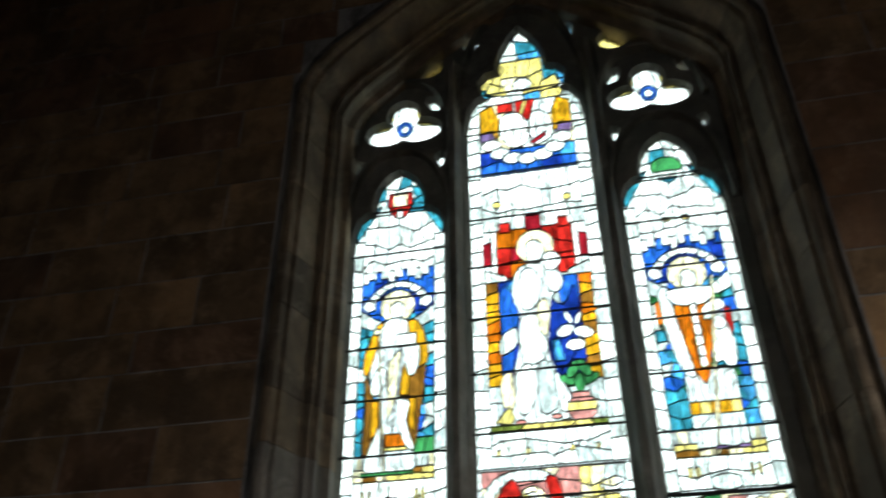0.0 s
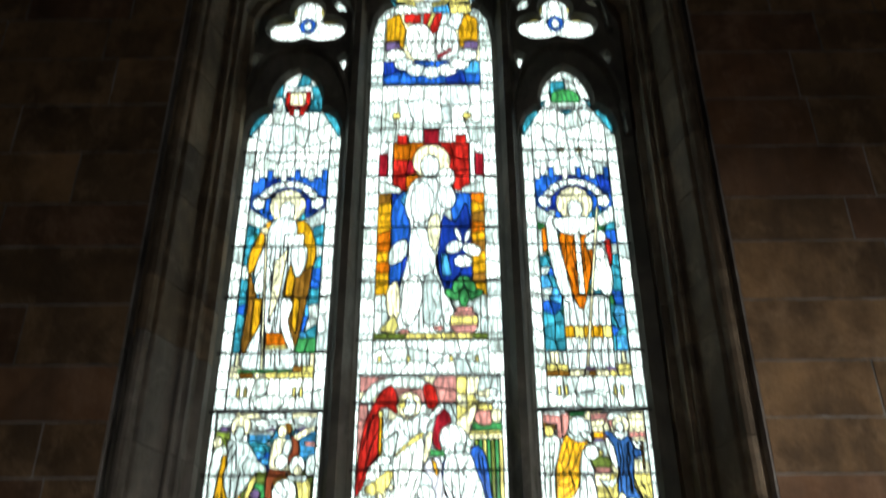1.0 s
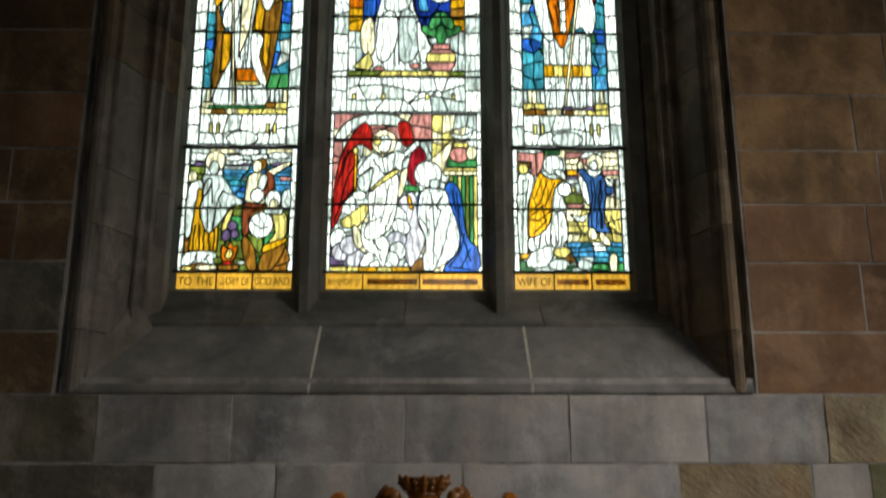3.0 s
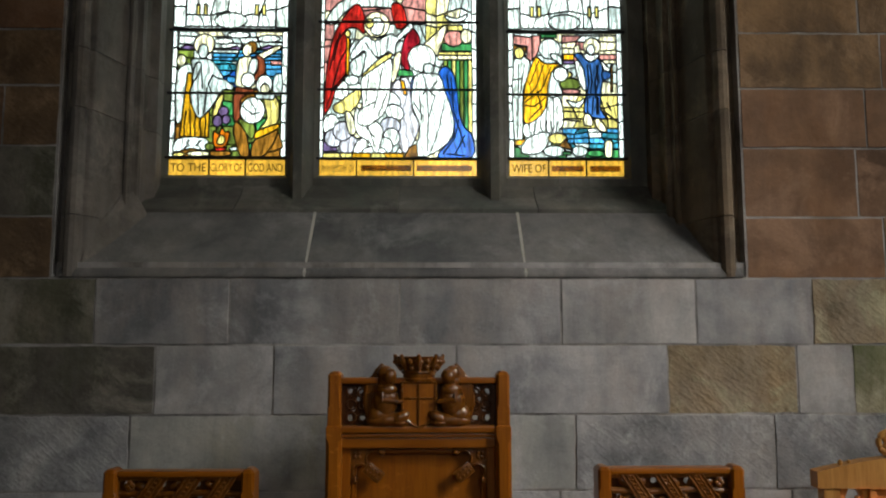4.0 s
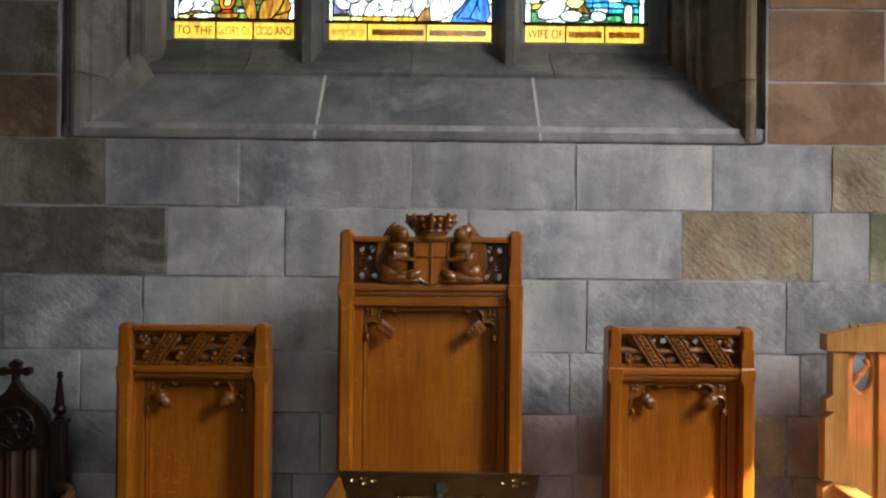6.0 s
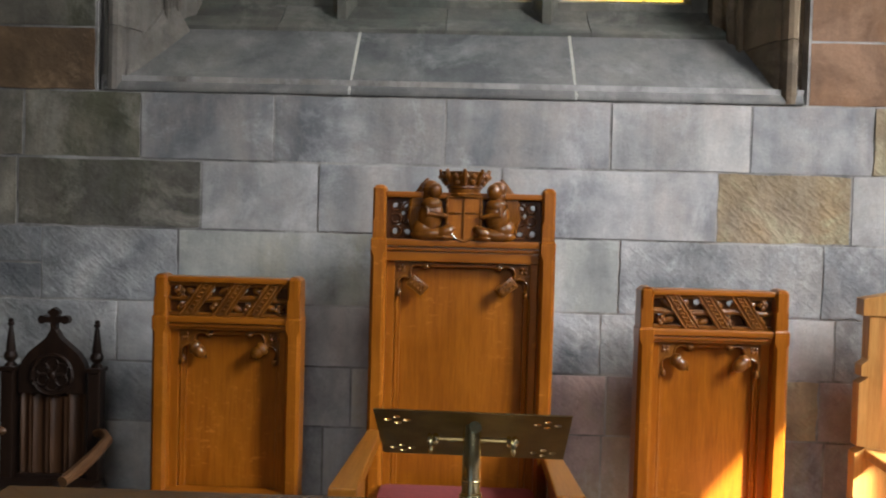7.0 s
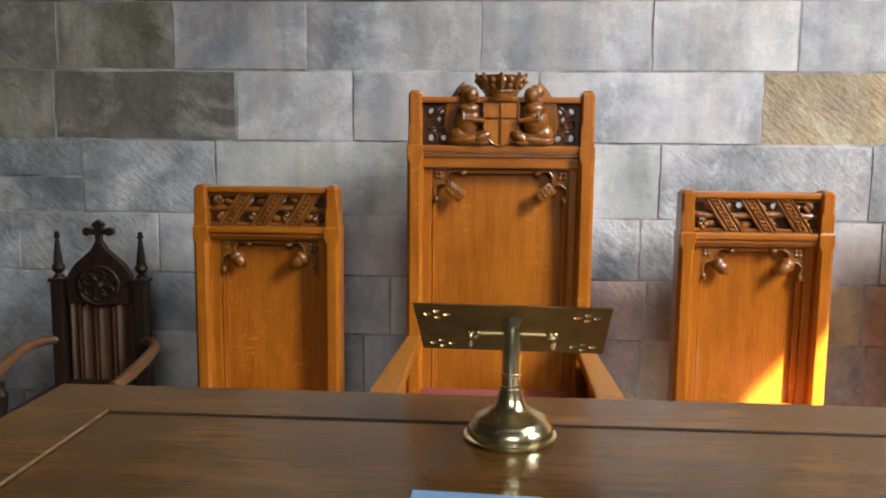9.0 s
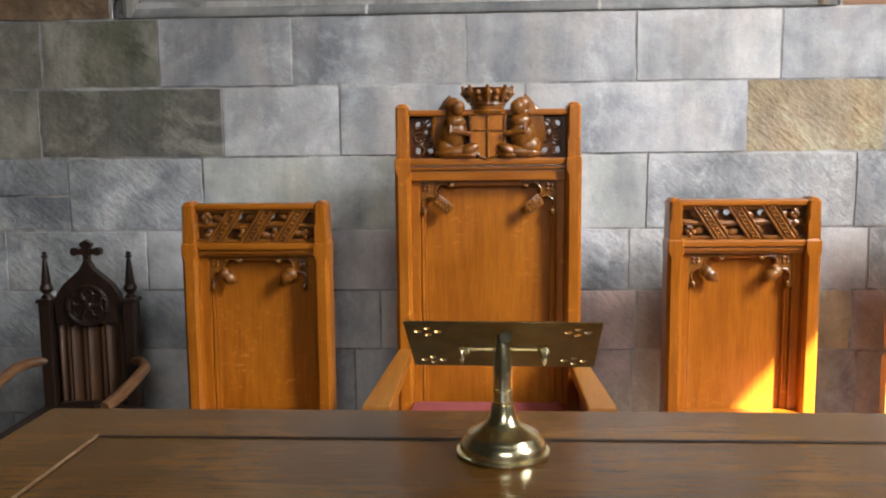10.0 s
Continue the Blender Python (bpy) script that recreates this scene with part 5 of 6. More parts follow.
g.form([(0.092, 3.29), (0.158, 3.305), (0.225, 3.292), (0.257, 3.195), (0.289, 3.108), (0.304, 3.0), (0.268, 2.914), (0.161, 2.842), (0.094, 2.857), (0.118, 3.0), (0.075, 3.119), (0.073, 3.195)], "white")
g.stroke([(0.158, 3.195), (0.164, 3.043), (0.158, 2.87)], 0)
g.stroke([(0.201, 3.184), (0.169, 3.065)], 0)
g.stroke([(0.116, 3.173), (0.126, 3.043)], 0)
g.stroke([(0.255, 3.162), (0.223, 3.0), (0.18, 2.87)], 0)
g.stroke([(0.083, 3.141), (0.132, 3.065)], 0)
g.stroke([(0.137, 3.292), (0.158, 3.216), (0.132, 3.184)], 0)
g.stroke([(0.212, 3.26), (0.169, 3.206), (0.201, 3.173)], 0)
g.stroke([(0.1, 3.216), (0.255, 3.211)], 0)
g.round(0.126, 3.39, 0.077, 0.078, "white", 16)
g.round(0.164, 3.333, 0.032, 0.03, "silver", 9)
g.add([(0.03, 2.83), (0.062, 2.89), (0.101, 2.911), (0.107, 2.836)], "brown")
g.rows(-0.407, 0.03, 2.825, 2.857, 5, 1, ["straw", "gold"], 0.3)
inscription(g, 0.45, (-0.225, 0.085))
g.build(window, "tall leaded stained glass with blue, white and red shapes", [2.823 + 0.3823 * i for i in range(11)], 0.42)

# trefoils and eyelets above
for c in (LC + 0.02, RC - 0.02):
    g = Leaded(c, 2)
    g.rect(-0.33, 0.33, 6.25, 6.72, "white")
    g.both([(0.06, 6.44), (0.15, 6.58), (0.10, 6.70), (0.0, 6.74), (0.05, 6.60)], "white")
    g.round(0, 6.44, 0.06, 0.075, "blue", 12)
    g.round(0, 6.44, 0.03, 0.04, "white", 8)
    for s in (-1, 1):
        g.add([(s * 0.10, 6.68), (s * 0.14, 6.68), (s * 0.12, 6.50), (s * 0.09, 6.56)], "straw")
        g.add([(s * 0.10, 6.49), (s * 0.28, 6.47), (s * 0.26, 6.44), (s * 0.12, 6.46)], "straw")
    g.build(window, "trefoil of white and blue glass", ())
for k, outline in enumerate(EYELETS):
    bm = bmesh.new()
    for y in (GLASS_Y - 0.002, GLASS_Y + 0.002):
        bm.faces.new([bm.verts.new((x, y, z)) for x, z in grow(outline, 0.006)])
    part("eyelet_pane", bm, GLASS["straw" if k < 2 else "white"], window).visible_shadow = False


def lettering(text, x0, x1, z, height, parent):
    """Painted black-letter words, fitted between two places."""
    cu = bpy.data.curves.new("inscription", "FONT")
    cu.body, cu.size, cu.extrude = text, height, 0.0006
    cu.align_x = "LEFT"
    ob = bpy.data.objects.new("inscription", cu)
    me = bpy.data.meshes.new_from_object(ob)
    bpy.data.objects.remove(ob)
    xs = [v.co.x for v in me.vertices]
    k = (x1 - x0) / (max(xs) - min(xs))
    for v in me.vertices:
        v.co = Vector((x0 + (v.co.x - min(xs)) * k, GLASS_Y - 0.005 - v.co.z, z + v.co.y))
    me.materials.append(INK)
    o = new("inscription", me)
    o.parent = parent


lettering("TO THE", LC - 0.30, LC - 0.11, 2.752, 0.065, window)
lettering("GLORY OF", LC - 0.085, LC + 0.085, 2.752, 0.065, window)
lettering("GOD AND", LC + 0.115, LC + 0.30, 2.752, 0.065, window)
lettering("IN MEMORY OF", CC - 0.41, CC - 0.235, 2.752, 0.055, window)
lettering("WIFE OF", RC - 0.30, RC - 0.115, 2.752, 0.065, window)
for x0, x1 in ((CC - 0.20, CC + 0.07), (CC + 0.10, CC + 0.40), (RC - 0.085, RC + 0.09), (RC + 0.125, RC + 0.29)):
    part("painted_bar", bx(x0, x1, GLASS_Y - 0.008, GLASS_Y - 0.004, 2.757, 2.789), FADED_INK, window).visible_shadow = False

# unseen side window: panes added to mask the sun to a patch on the chairs
side = thing("window_2", "unseen side window, panes added to shape the sunlight", "window", kind="structure")


def side_pane(pts, colour):
    bm = bmesh.new()
    for x in (5.14, 5.144):
        bm.faces.new([bm.verts.new((x, -u, z)) for u, z in pts])
    part("glass_piece", bm, colour, side)


# nearly opaque pane that holds back the sun in both unseen windows
DIM = glass("sun_mask_glass", (0.012, 0.012, 0.016), 0.3)
ROSE = glass("pale_rose_glass", (0.26, 0.062, 0.07), 0.5)


def on_side_window(x, z):
    """The place in the side window from which the sun reaches a point of the chairs' front."""
    return (0.43 + 5.14 - x, z + (5.14 - x) * 0.8333)


# gap projected back from the sun patch; rose pane throws pink on the wall
g = Leaded(0, 4)
g.rect(3.1, 5.0, 2.1, 8.1, "dim")
g.add([on_side_window(x, z) for x, z in ((0.81, -0.2), (1.80, -0.2), (1.80, 0.62), (1.49, 0.92), (0.87, 0.155))], "open")
g.add([on_side_window(x + 0.43, z + 0.358) for x, z in ((1.42, 0.56), (1.75, 0.52), (1.75, 0.88), (1.42, 0.90))], "rose")
for colour, polys in g.panes:
    for p in polys:
        if solid(p) and colour != "open":
            side_pane(p, {"dim": DIM, "rose": ROSE}[colour])

# pane added behind the viewpoint so no sun enters by the end wall
end_window = thing("window_3", "unseen end window, dark pane added to block the sun", "window", kind="structure")
bm = bmesh.new()
for y in (-9.15, -9.154):
    bm.faces.new([bm.verts.new((x, y, z)) for x, z in ((-0.15, 2.35), (2.15, 2.35), (2.15, 6.25), (-0.15, 6.25))])
part("pane", bm, DIM, end_window)

# ---- things ----


def post(x, w, depth, z0, z1, shoulder, mat, parent, label=""):
    """A chair post: chamfered, thicker below its shoulder, with a gabled tip."""
    bm = bmesh.new()
    def ring(z, hw, y0, y1, c):
        pts = [(-hw, y0 + c), (-hw + c, y0), (hw - c, y0), (hw, y0 + c), (hw, y1 - c), (hw - c, y1), (-hw + c, y1), (-hw, y1 - c)]
        return [bm.verts.new((x + px, py, z)) for px, py in pts]
    h = w / 2
    zs = [(z0, h + 0.005, -0.006, 0.012), (shoulder - 0.07, h + 0.005, -0.006, 0.014), (shoulder - 0.045, h + 0.005, -0.006, 0.003), (shoulder - 0.005, h + 0.005, -0.006, 0.003),
          (shoulder + 0.004, h, 0.0, 0.003), (shoulder + 0.07, h, 0.0, 0.003), (shoulder + 0.08, h, 0.0, 0.009), (z1 - 0.016, h, 0.0, 0.009), (z1 - 0.003, h * 0.6, 0.012, 0.006), (z1, h * 0.3, 0.03, 0.004)]
    rings = [ring(z, hw, y0, depth if i < 8 else depth - 0.02, c) for i, (z, hw, y0, c) in enumerate(zs)]
    for a, b in zip(rings, rings[1:]):
        for i in range(8):
            bm.faces.new((a[i], a[(i + 1) % 8], b[(i + 1) % 8], b[i]))
    bm.faces.new(rings[0])
    bm.faces.new(rings[-1])
    return part("post", bm, mat, parent, label)


def ring_bar(bm, cx, cz, r, y, thick, a0=0, a1=360, n=14):
    """A rounded ring, or a stretch of one, that stands in the x-z plane."""
    pts = [(cx + r * math.cos(radians(a0 + (a1 - a0) * i / n)), y, cz + r * math.sin(radians(a0 + (a1 - a0) * i / n))) for i in range(n + 1)]
    return tube(bm, pts, thick, 7)


def bracket_plate(s, x, z):
    """Outline of a spandrel with two scallops that meet in a cusp."""
    pts = [(0.0, 0.0), (0.137, 0.0), (0.137, -0.012), (0.124, -0.020)]
    pts += [(0.092 + 0.030 * math.cos(radians(a)), -0.040 + 0.030 * math.sin(radians(a))) for a in range(35, 216, 30)]
    pts += [(0.066, -0.066)]
    pts += [(0.040 + 0.030 * math.cos(radians(a)), -0.092 + 0.030 * math.sin(radians(a))) for a in range(55, 236, 30)]
    pts += [(0.020, -0.124), (0.012, -0.137), (0.0, -0.137)]
    return [(x + s * px, z + pz) for px, pz in pts]


def bracket(s, x, z, y, kind, parent):
    """A carved corner bracket: two cusped rings and an acorn or a small shield. s: the side it leans to."""
    bm = bmesh.new()
    slab(bm, bracket_plate(s, x, z), [], y - 0.008, y + 0.05)
    ring_bar(bm, x + s * 0.092, z - 0.040, 0.031, y - 0.008, 0.0055, 40 if s > 0 else 140, 210 if s > 0 else -30)
    ring_bar(bm, x + s * 0.040, z - 0.092, 0.031, y - 0.008, 0.0055, 60 if s > 0 else 120, 230 if s > 0 else -50)
    blob(bm, (x + s * 0.124, y - 0.010, z - 0.017), 0.015, 0.012, 0.011)
    blob(bm, (x + s * 0.017, y - 0.010, z - 0.124), 0.011, 0.012, 0.015)
    for dx, dz in ((0.018, -0.018), (0.034, -0.018), (0.018, -0.034), (0.034, -0.034)):
        blob(bm, (x + s * dx, y - 0.010, z + dz), 0.008, 0.006, 0.008, 0, 8, 5)
    ob = part("corner_bracket", bm, CARVED, parent, "dark carved corner bracket", True)
    bm = bmesh.new()
    if kind == "acorn":
        blob(bm, (x + s * 0.084, y - 0.020, z - 0.084), 0.035, 0.026, 0.026, s * 40, 16, 10)
        blob(bm, (x + s * 0.068, y - 0.018, z - 0.070), 0.024, 0.025, 0.029, s * 40, 16, 8)
        blob(bm, (x + s * 0.112, y - 0.020, z - 0.106), 0.008, 0.008, 0.006, s * 40, 8, 6)
    else:
        r = bmesh.ops.create_cube(bm, size=1.0)
        bmesh.ops.transform(bm, matrix=pose(x + s * 0.092, y - 0.020, z - 0.092, 0, s * 38, 0) @ Matrix.Diagonal((0.078, 0.022, 0.05, 1)), verts=r["verts"])
        bmesh.ops.bevel(bm, geom=bm.edges[:], offset=0.008, segments=2, profile=0.6, affect="EDGES")
        for i in range(4):
            for j in range(2):
                p = pose(x + s * 0.092, y - 0.031, z - 0.092, 0, s * 38, 0) @ Vector(((i - 1.5) * 0.017, 0, (j - 0.5) * 0.02))
                blob(bm, p, 0.006, 0.004, 0.006, 0, 8, 5)
    part("acorn" if kind == "acorn" else "small_shield", bm, CARVED, ob, "", True)
    return ob


def chair_lower(parent, W, seat, depth, back_y):
    """Seat, rails and legs below the back."""
    part("seat", bx(-W + 0.01, W - 0.01, -depth, back_y, seat - 0.04, seat, bevel=0.008), OAK_X, parent)
    part("seat_rail", bx(-W + 0.05, W - 0.05, -depth + 0.02, -depth + 0.045, seat - 0.12, seat - 0.04, bevel=0.004), OAK_X, parent)
    part("stretcher", bx(-W + 0.05, W - 0.05, -depth + 0.03, -depth + 0.055, 0.10, 0.15, bevel=0.004), OAK_X, parent)
    for s in (-1, 1):
        x = s * (W - 0.03)
        part("leg", bx(x - 0.027, x + 0.027, -depth + 0.005, -depth + 0.06, 0.0, seat - 0.04, bevel=0.006), OAK, parent)


def high_back(parent, W, h, rail0, rail1, mid0, kind, lean):
    """Posts, pierced crest, rails and the framed panel of a high chair back."""
    pw, depth = 0.052, 0.106
    for s in (-1, 1):
        post(s * (W - pw / 2), pw, depth, 0.0, h, rail0, OAK, parent)
    inn = W - pw + 0.002
    part("cap_rail", bx(-inn, inn, 0.012, 0.090, rail1, rail1 + 0.024, bevel=0.007), OAK_X, parent)
    bm = bx(-inn, inn, 0.004, 0.080, rail0 - 0.028, rail0, bevel=0.008)
    box(bm, -inn, inn, 0.016, 0.078, rail0 - 0.046, rail0 - 0.030, bevel=0.006)
    box(bm, -inn, inn, 0.026, 0.076, mid0, rail0 - 0.047, bevel=0.006)
    part("middle_rail", bm, OAK_X, parent)
    # framed panel
    sw = 0.040
    for s in (-1, 1):
        a, b = sorted((s * inn, s * (inn - sw)))
        part("stile", bx(a, b, 0.046, 0.10, 0.30, mid0 + 0.001, bevel=0.004), OAK, parent)
        a, b = sorted((s * (inn - sw), s * (inn - sw - 0.022)))
        bm = bx(a, b, 0.066, 0.10, 0.30, mid0 - 0.02, bevel=0.003)
        tube(bm, [((a + b) / 2 + s * 0.004, 0.064, 0.32), ((a + b) / 2 + s * 0.004, 0.064, mid0 - 0.12)], 0.0065, 8)
        part("moulding", bm, OAK, parent)
    part("panel", bx(-inn + sw + 0.02, inn - sw - 0.02, 0.086, 0.098, 0.30, mid0), OAK, parent, "figured golden oak panel")
    part("top_moulding", bx(-inn + sw + 0.10, inn - sw - 0.10, 0.056, 0.094, mid0 - 0.022, mid0 - 0.004, bevel=0.005), OAK_X, parent)
    for s in (-1, 1):
        bracket(-s, s * (inn - sw), mid0 - 0.002, 0.056, kind, parent)
    return inn


def side_chair(lean, label):
    e = thing("oak_chair", label, "chair", "tall oak chairs along the wall")
    W = 0.295
    inn = high_back(e, W, 1.333, 1.165, 1.300, 1.108, "acorn", lean)
    z0, z1 = 1.165, 1.300
    part("crest_branch", tube(bmesh.new(), [(-inn, 0.045, z0 + 0.070), (-0.1, 0.042, z0 + 0.062), (0.1, 0.042, z0 + 0.072), (inn, 0.045, z0 + 0.064)], 0.013, 8), CARVED, e, "", True)
    part("crest_frame", box(bx(-inn, inn, 0.03, 0.06, z0, z0 + 0.014, bevel=0.003), -inn, inn, 0.03, 0.06, z1 - 0.016, z1, bevel=0.003), CARVED, e)
    holes = [eye(lean * x, z0 + dz, 0.014, 0.012, 0, 8) for x, dz in ((-0.215, 0.105), (-0.075, 0.104), (-0.06, 0.064), (0.06, 0.106), (0.075, 0.05), (0.20, 0.05), (-0.19, 0.05), (0.185, 0.11))]
    part("crest_panel", slab(bmesh.new(), [(-inn, z0), (inn, z0), (inn, z1), (-inn, z1)], holes, 0.052, 0.064), SHADED, e, "carved crest panel pierced with small holes")
    for i in range(3):
        x = -0.125 + 0.135 * i
        k = lean * 0.045
        bm = bmesh.new()
        slab(bm, [(x - k - 0.033, z0), (x - k + 0.033, z0), (x + k + 0.033, z1), (x + k - 0.033, z1)], [], 0.026, 0.05)
        for edge in (-0.030, -0.012, 0.012, 0.030):
            tube(bm, [(x - k + edge, 0.025, z0), (x + k + edge, 0.025, z1)], 0.0045, 6)
        for j in range(8):
            f = (j + 0.5) / 8
            blob(bm, (x - k + 2 * k * f, 0.024, z0 + (z1 - z0) * f), 0.009, 0.006, 0.0055, 0, 8, 5)
        part("ribbon", bm, CARVED, e, "carved slanting ribbon with beads", True)
    for i, (x, z) in enumerate(((-0.19, z0 + 0.03), (-0.058, z0 + 0.032), (0.01, z1 - 0.035), (0.078, z0 + 0.03), (0.145, z1 - 0.035), (0.205, z0 + 0.03), (-0.20, z1 - 0.035))):
        sprig = part("sprig", tube(bmesh.new(), [(lean * x, 0.045, z), (lean * x + 0.02, 0.045, z0 + 0.066)], 0.006, 6), CARVED, e, "", True)
        for dx, dz in ((-0.011, 0.0), (0.011, 0.0), (0, 0.012), (0, -0.012)):
            part("berry", blob(bmesh.new(), (lean * x + dx, 0.034, z + dz), 0.0115, 0.012, 0.0115, 0, 9, 6), CARVED, sprig, "", True)
    for x, z, a in ((-0.155, z0 + 0.095, 30), (-0.02, z0 + 0.10, -25), (0.115, z0 + 0.10, 30), (-0.09, z0 + 0.10, 60), (0.035, z0 + 0.028, 20), (0.185, z0 + 0.10, -40), (-0.165, z0 + 0.022, -20), (0.17, z0 + 0.035, 15)):
        part("oak_leaf", blob(bmesh.new(), (lean * x, 0.044, z), 0.026, 0.010, 0.015, lean * a, 10, 6), CARVED, e, "", True)
    chair_lower(e, W, 0.46, 0.46, 0.075)
    return e


chair = side_chair(1, "golden oak high-backed chair, slanted ribbon crest, acorn brackets, shaded")
chair.matrix_world = pose(-0.868, -0.480, 0, 0, 0, -0.4)
chair = side_chair(-1, "golden oak high-backed chair, slanted ribbon crest, partly sunlit panel")
chair.matrix_world = pose(1.082, -0.437, 0, 0, 0, 0.6)


def kneeling(s, y):
    """A plain carved kneeling form with a folded wing, beside the shield."""
    bm = bmesh.new()
    blob(bm, (s * 0.125, y, 1.520), 0.070, 0.034, 0.028, s * 5, 18, 10)          # gathered robe at the base
    blob(bm, (s * 0.150, y + 0.002, 1.538), 0.042, 0.034, 0.044, s * 10, 14, 8)
    blob(bm, (s * 0.088, y - 0.006, 1.508), 0.036, 0.030, 0.015, 0, 14, 8)
    blob(bm, (s * 0.130, y - 0.004, 1.590), 0.042, 0.034, 0.068, s * -8, 16, 12)   # trunk
    blob(bm, (s * 0.126, y - 0.010, 1.632), 0.036, 0.030, 0.030, 0, 14, 10)
    blob(bm, (s * 0.117, y - 0.016, 1.684), 0.024, 0.027, 0.031, s * -8, 14, 10)   # head
    blob(bm, (s * 0.130, y - 0.004, 1.692), 0.028, 0.026, 0.034, s * 12, 14, 8)
    blob(bm, (s * 0.138, y - 0.002, 1.664), 0.018, 0.022, 0.030, s * 5, 10, 8)
    tube(bm, [(s * 0.148, y - 0.026, 1.634), (s * 0.136, y - 0.034, 1.596), (s * 0.074, y - 0.030, 1.588)], [0.015, 0.013, 0.008], 9)
    for i in range(5):                                                               # long feathers of the folded wing
        k = i / 4
        tube(bm, [(s * (0.142 + 0.018 * k), y + 0.016, 1.732 - 0.022 * k), (s * (0.160 + 0.030 * k), y + 0.012, 1.66 - 0.01 * k), (s * (0.166 + 0.030 * k), y + 0.014, 1.58), (s * (0.160 + 0.026 * k), y + 0.014, 1.515)], [0.005, 0.011, 0.010, 0.004], 7)
    blob(bm, (s * 0.082, y - 0.012, 1.528), 0.038, 0.026, 0.022, s * 35, 14, 8)       # knees towards the shield
    for v in bm.verts:
        v.co.x = s * 0.118 + (v.co.x - s * 0.118) * 1.22
        v.co.z = 1.497 + (v.co.z - 1.497) * 1.04
    return bm


def throne():
    e = thing("oak_throne", "tall golden oak throne with carved crown, shield and red seat cushion", "throne")
    W = 0.361
    inn = high_back(e, W, 1.712, 1.497, 1.662, 1.408, "shield", 1)
    z0, z1 = 1.497, 1.662
    holes = []
    for s in (-1, 1):
        for x, z, r in ((0.278, 1.635, 0.012), (0.235, 1.635, 0.011), (0.278, 1.527, 0.013), (0.225, 1.53, 0.012), (0.243, 1.60, 0.007), (0.262, 1.56, 0.008), (0.215, 1.575, 0.010), (0.20, 1.525, 0.008)):
            holes.append(eye(s * x, z, r, r * 1.2, 0, 8))
    part("pierced_crest", slab(bmesh.new(), [(-inn, z0), (inn, z0), (inn, z1), (-inn, z1)], holes, 0.045, 0.066), SHADED, e, "oak crest panel coloured dark for shade, pierced with small holes")
    for s in (-1, 1):
        for z in (1.52, 1.57, 1.62):
            part("leaf_ring", ring_bar(bmesh.new(), s * 0.270, z + 0.008, 0.019, 0.043, 0.005), SHADED, e, "", True)
            part("leaf_ring", ring_bar(bmesh.new(), s * 0.226, z + 0.004, 0.017, 0.043, 0.005), SHADED, e, "", True)
    y = 0.020
    half = [(0.0, 1.492), (0.030, 1.504), (0.054, 1.530), (0.066, 1.565), (0.068, 1.668)]
    outline = [(x, z) for x, z in half] + [(-x, z) for x, z in reversed(half[1:])]
    bm = slab(bmesh.new(), outline, [], y - 0.016, y + 0.03)
    shield = part("shield", bm, OAK, e, "carved shield with a cross")
    bm = bmesh.new()
    tube(bm, [(0, y - 0.018, 1.50), (0, y - 0.018, 1.66)], 0.0055, 7)
    tube(bm, [(-0.06, y - 0.018, 1.605), (0.06, y - 0.018, 1.605)], 0.004, 7)
    for a, b in zip(outline, outline[1:] + outline[:1]):
        tube(bm, [(a[0], y - 0.016, a[1]), (b[0], y - 0.016, b[1])], 0.0055, 6)
    part("shield_border", bm, CARVED, shield, "", True)
    bm = bmesh.new()
    lathe(bm, [(0.058, 1.668), (0.068, 1.670), (0.070, 1.680), (0.064, 1.684), (0.066, 1.700), (0.073, 1.705), (0.072, 1.712), (0.068, 1.714), (0.078, 1.735), (0.089, 1.756), (0.096, 1.768), (0.092, 1.770), (0.078, 1.745), (0.062, 1.716)], (0, y + 0.035, 0), 32)
    crown = part("crown", bm, CARVED, e, "carved wooden crown with beads and leaf points", True)
    for i in range(9):
        a = radians(180 + 22.5 * i)
        dx, dy = math.cos(a), math.sin(a)
        bm = bmesh.new()
        at = lambda r, z: (r * dx, y + 0.035 + r * dy, z)
        if i % 2 == 0:
            tube(bm, [at(0.072, 1.714), at(0.086, 1.745), at(0.099, 1.778)], [0.007, 0.015, 0.006], 8)
            blob(bm, at(0.088, 1.748), 0.020, 0.010, 0.013, 0, 10, 7)
            part("leaf_point", bm, CARVED, crown, "", True)
        else:
            for r, z in ((0.079, 1.726), (0.091, 1.750)):
                blob(bm, at(r, z), 0.012, 0.011, 0.012, 0, 10, 8)
            part("crown_bead", bm, CARVED, crown, "", True)
    for s in (-1, 1):
        part("carved_supporter", kneeling(s, y), CARVED, e, "plain carved kneeling form with folded wing", True)
    chair_lower(e, W, 0.44, 0.62, 0.075)
    for s in (-1, 1):
        bm = bmesh.new()
        a, b = (s * (W - 0.055), s * (W - 0.0)), (s * (W - 0.035), s * (W + 0.062))
        top = [(a[0], 0.0, 0.735), (a[1], 0.0, 0.735), (b[1], -0.61, 0.687), (b[0], -0.61, 0.687)]
        t = [bm.verts.new(p) for p in top]
        u = [bm.verts.new((x, yy, z - 0.045)) for x, yy, z in top]
        bm.faces.new(t)
        bm.faces.new(u)
        for i in range(4):
            bm.faces.new((t[i], t[(i + 1) % 4], u[(i + 1) % 4], u[i]))
        bmesh.ops.bevel(bm, geom=bm.edges[:], offset=0.007, segments=2, profile=0.6, affect="EDGES")
        part("armrest", bm, OAK_Y, e, "broad flat oak armrest")
        x = s * (W + 0.012)
        part("arm_post", bx(x - 0.028, x + 0.028, -0.585, -0.53, 0.42, 0.645, bevel=0.006), OAK, e)
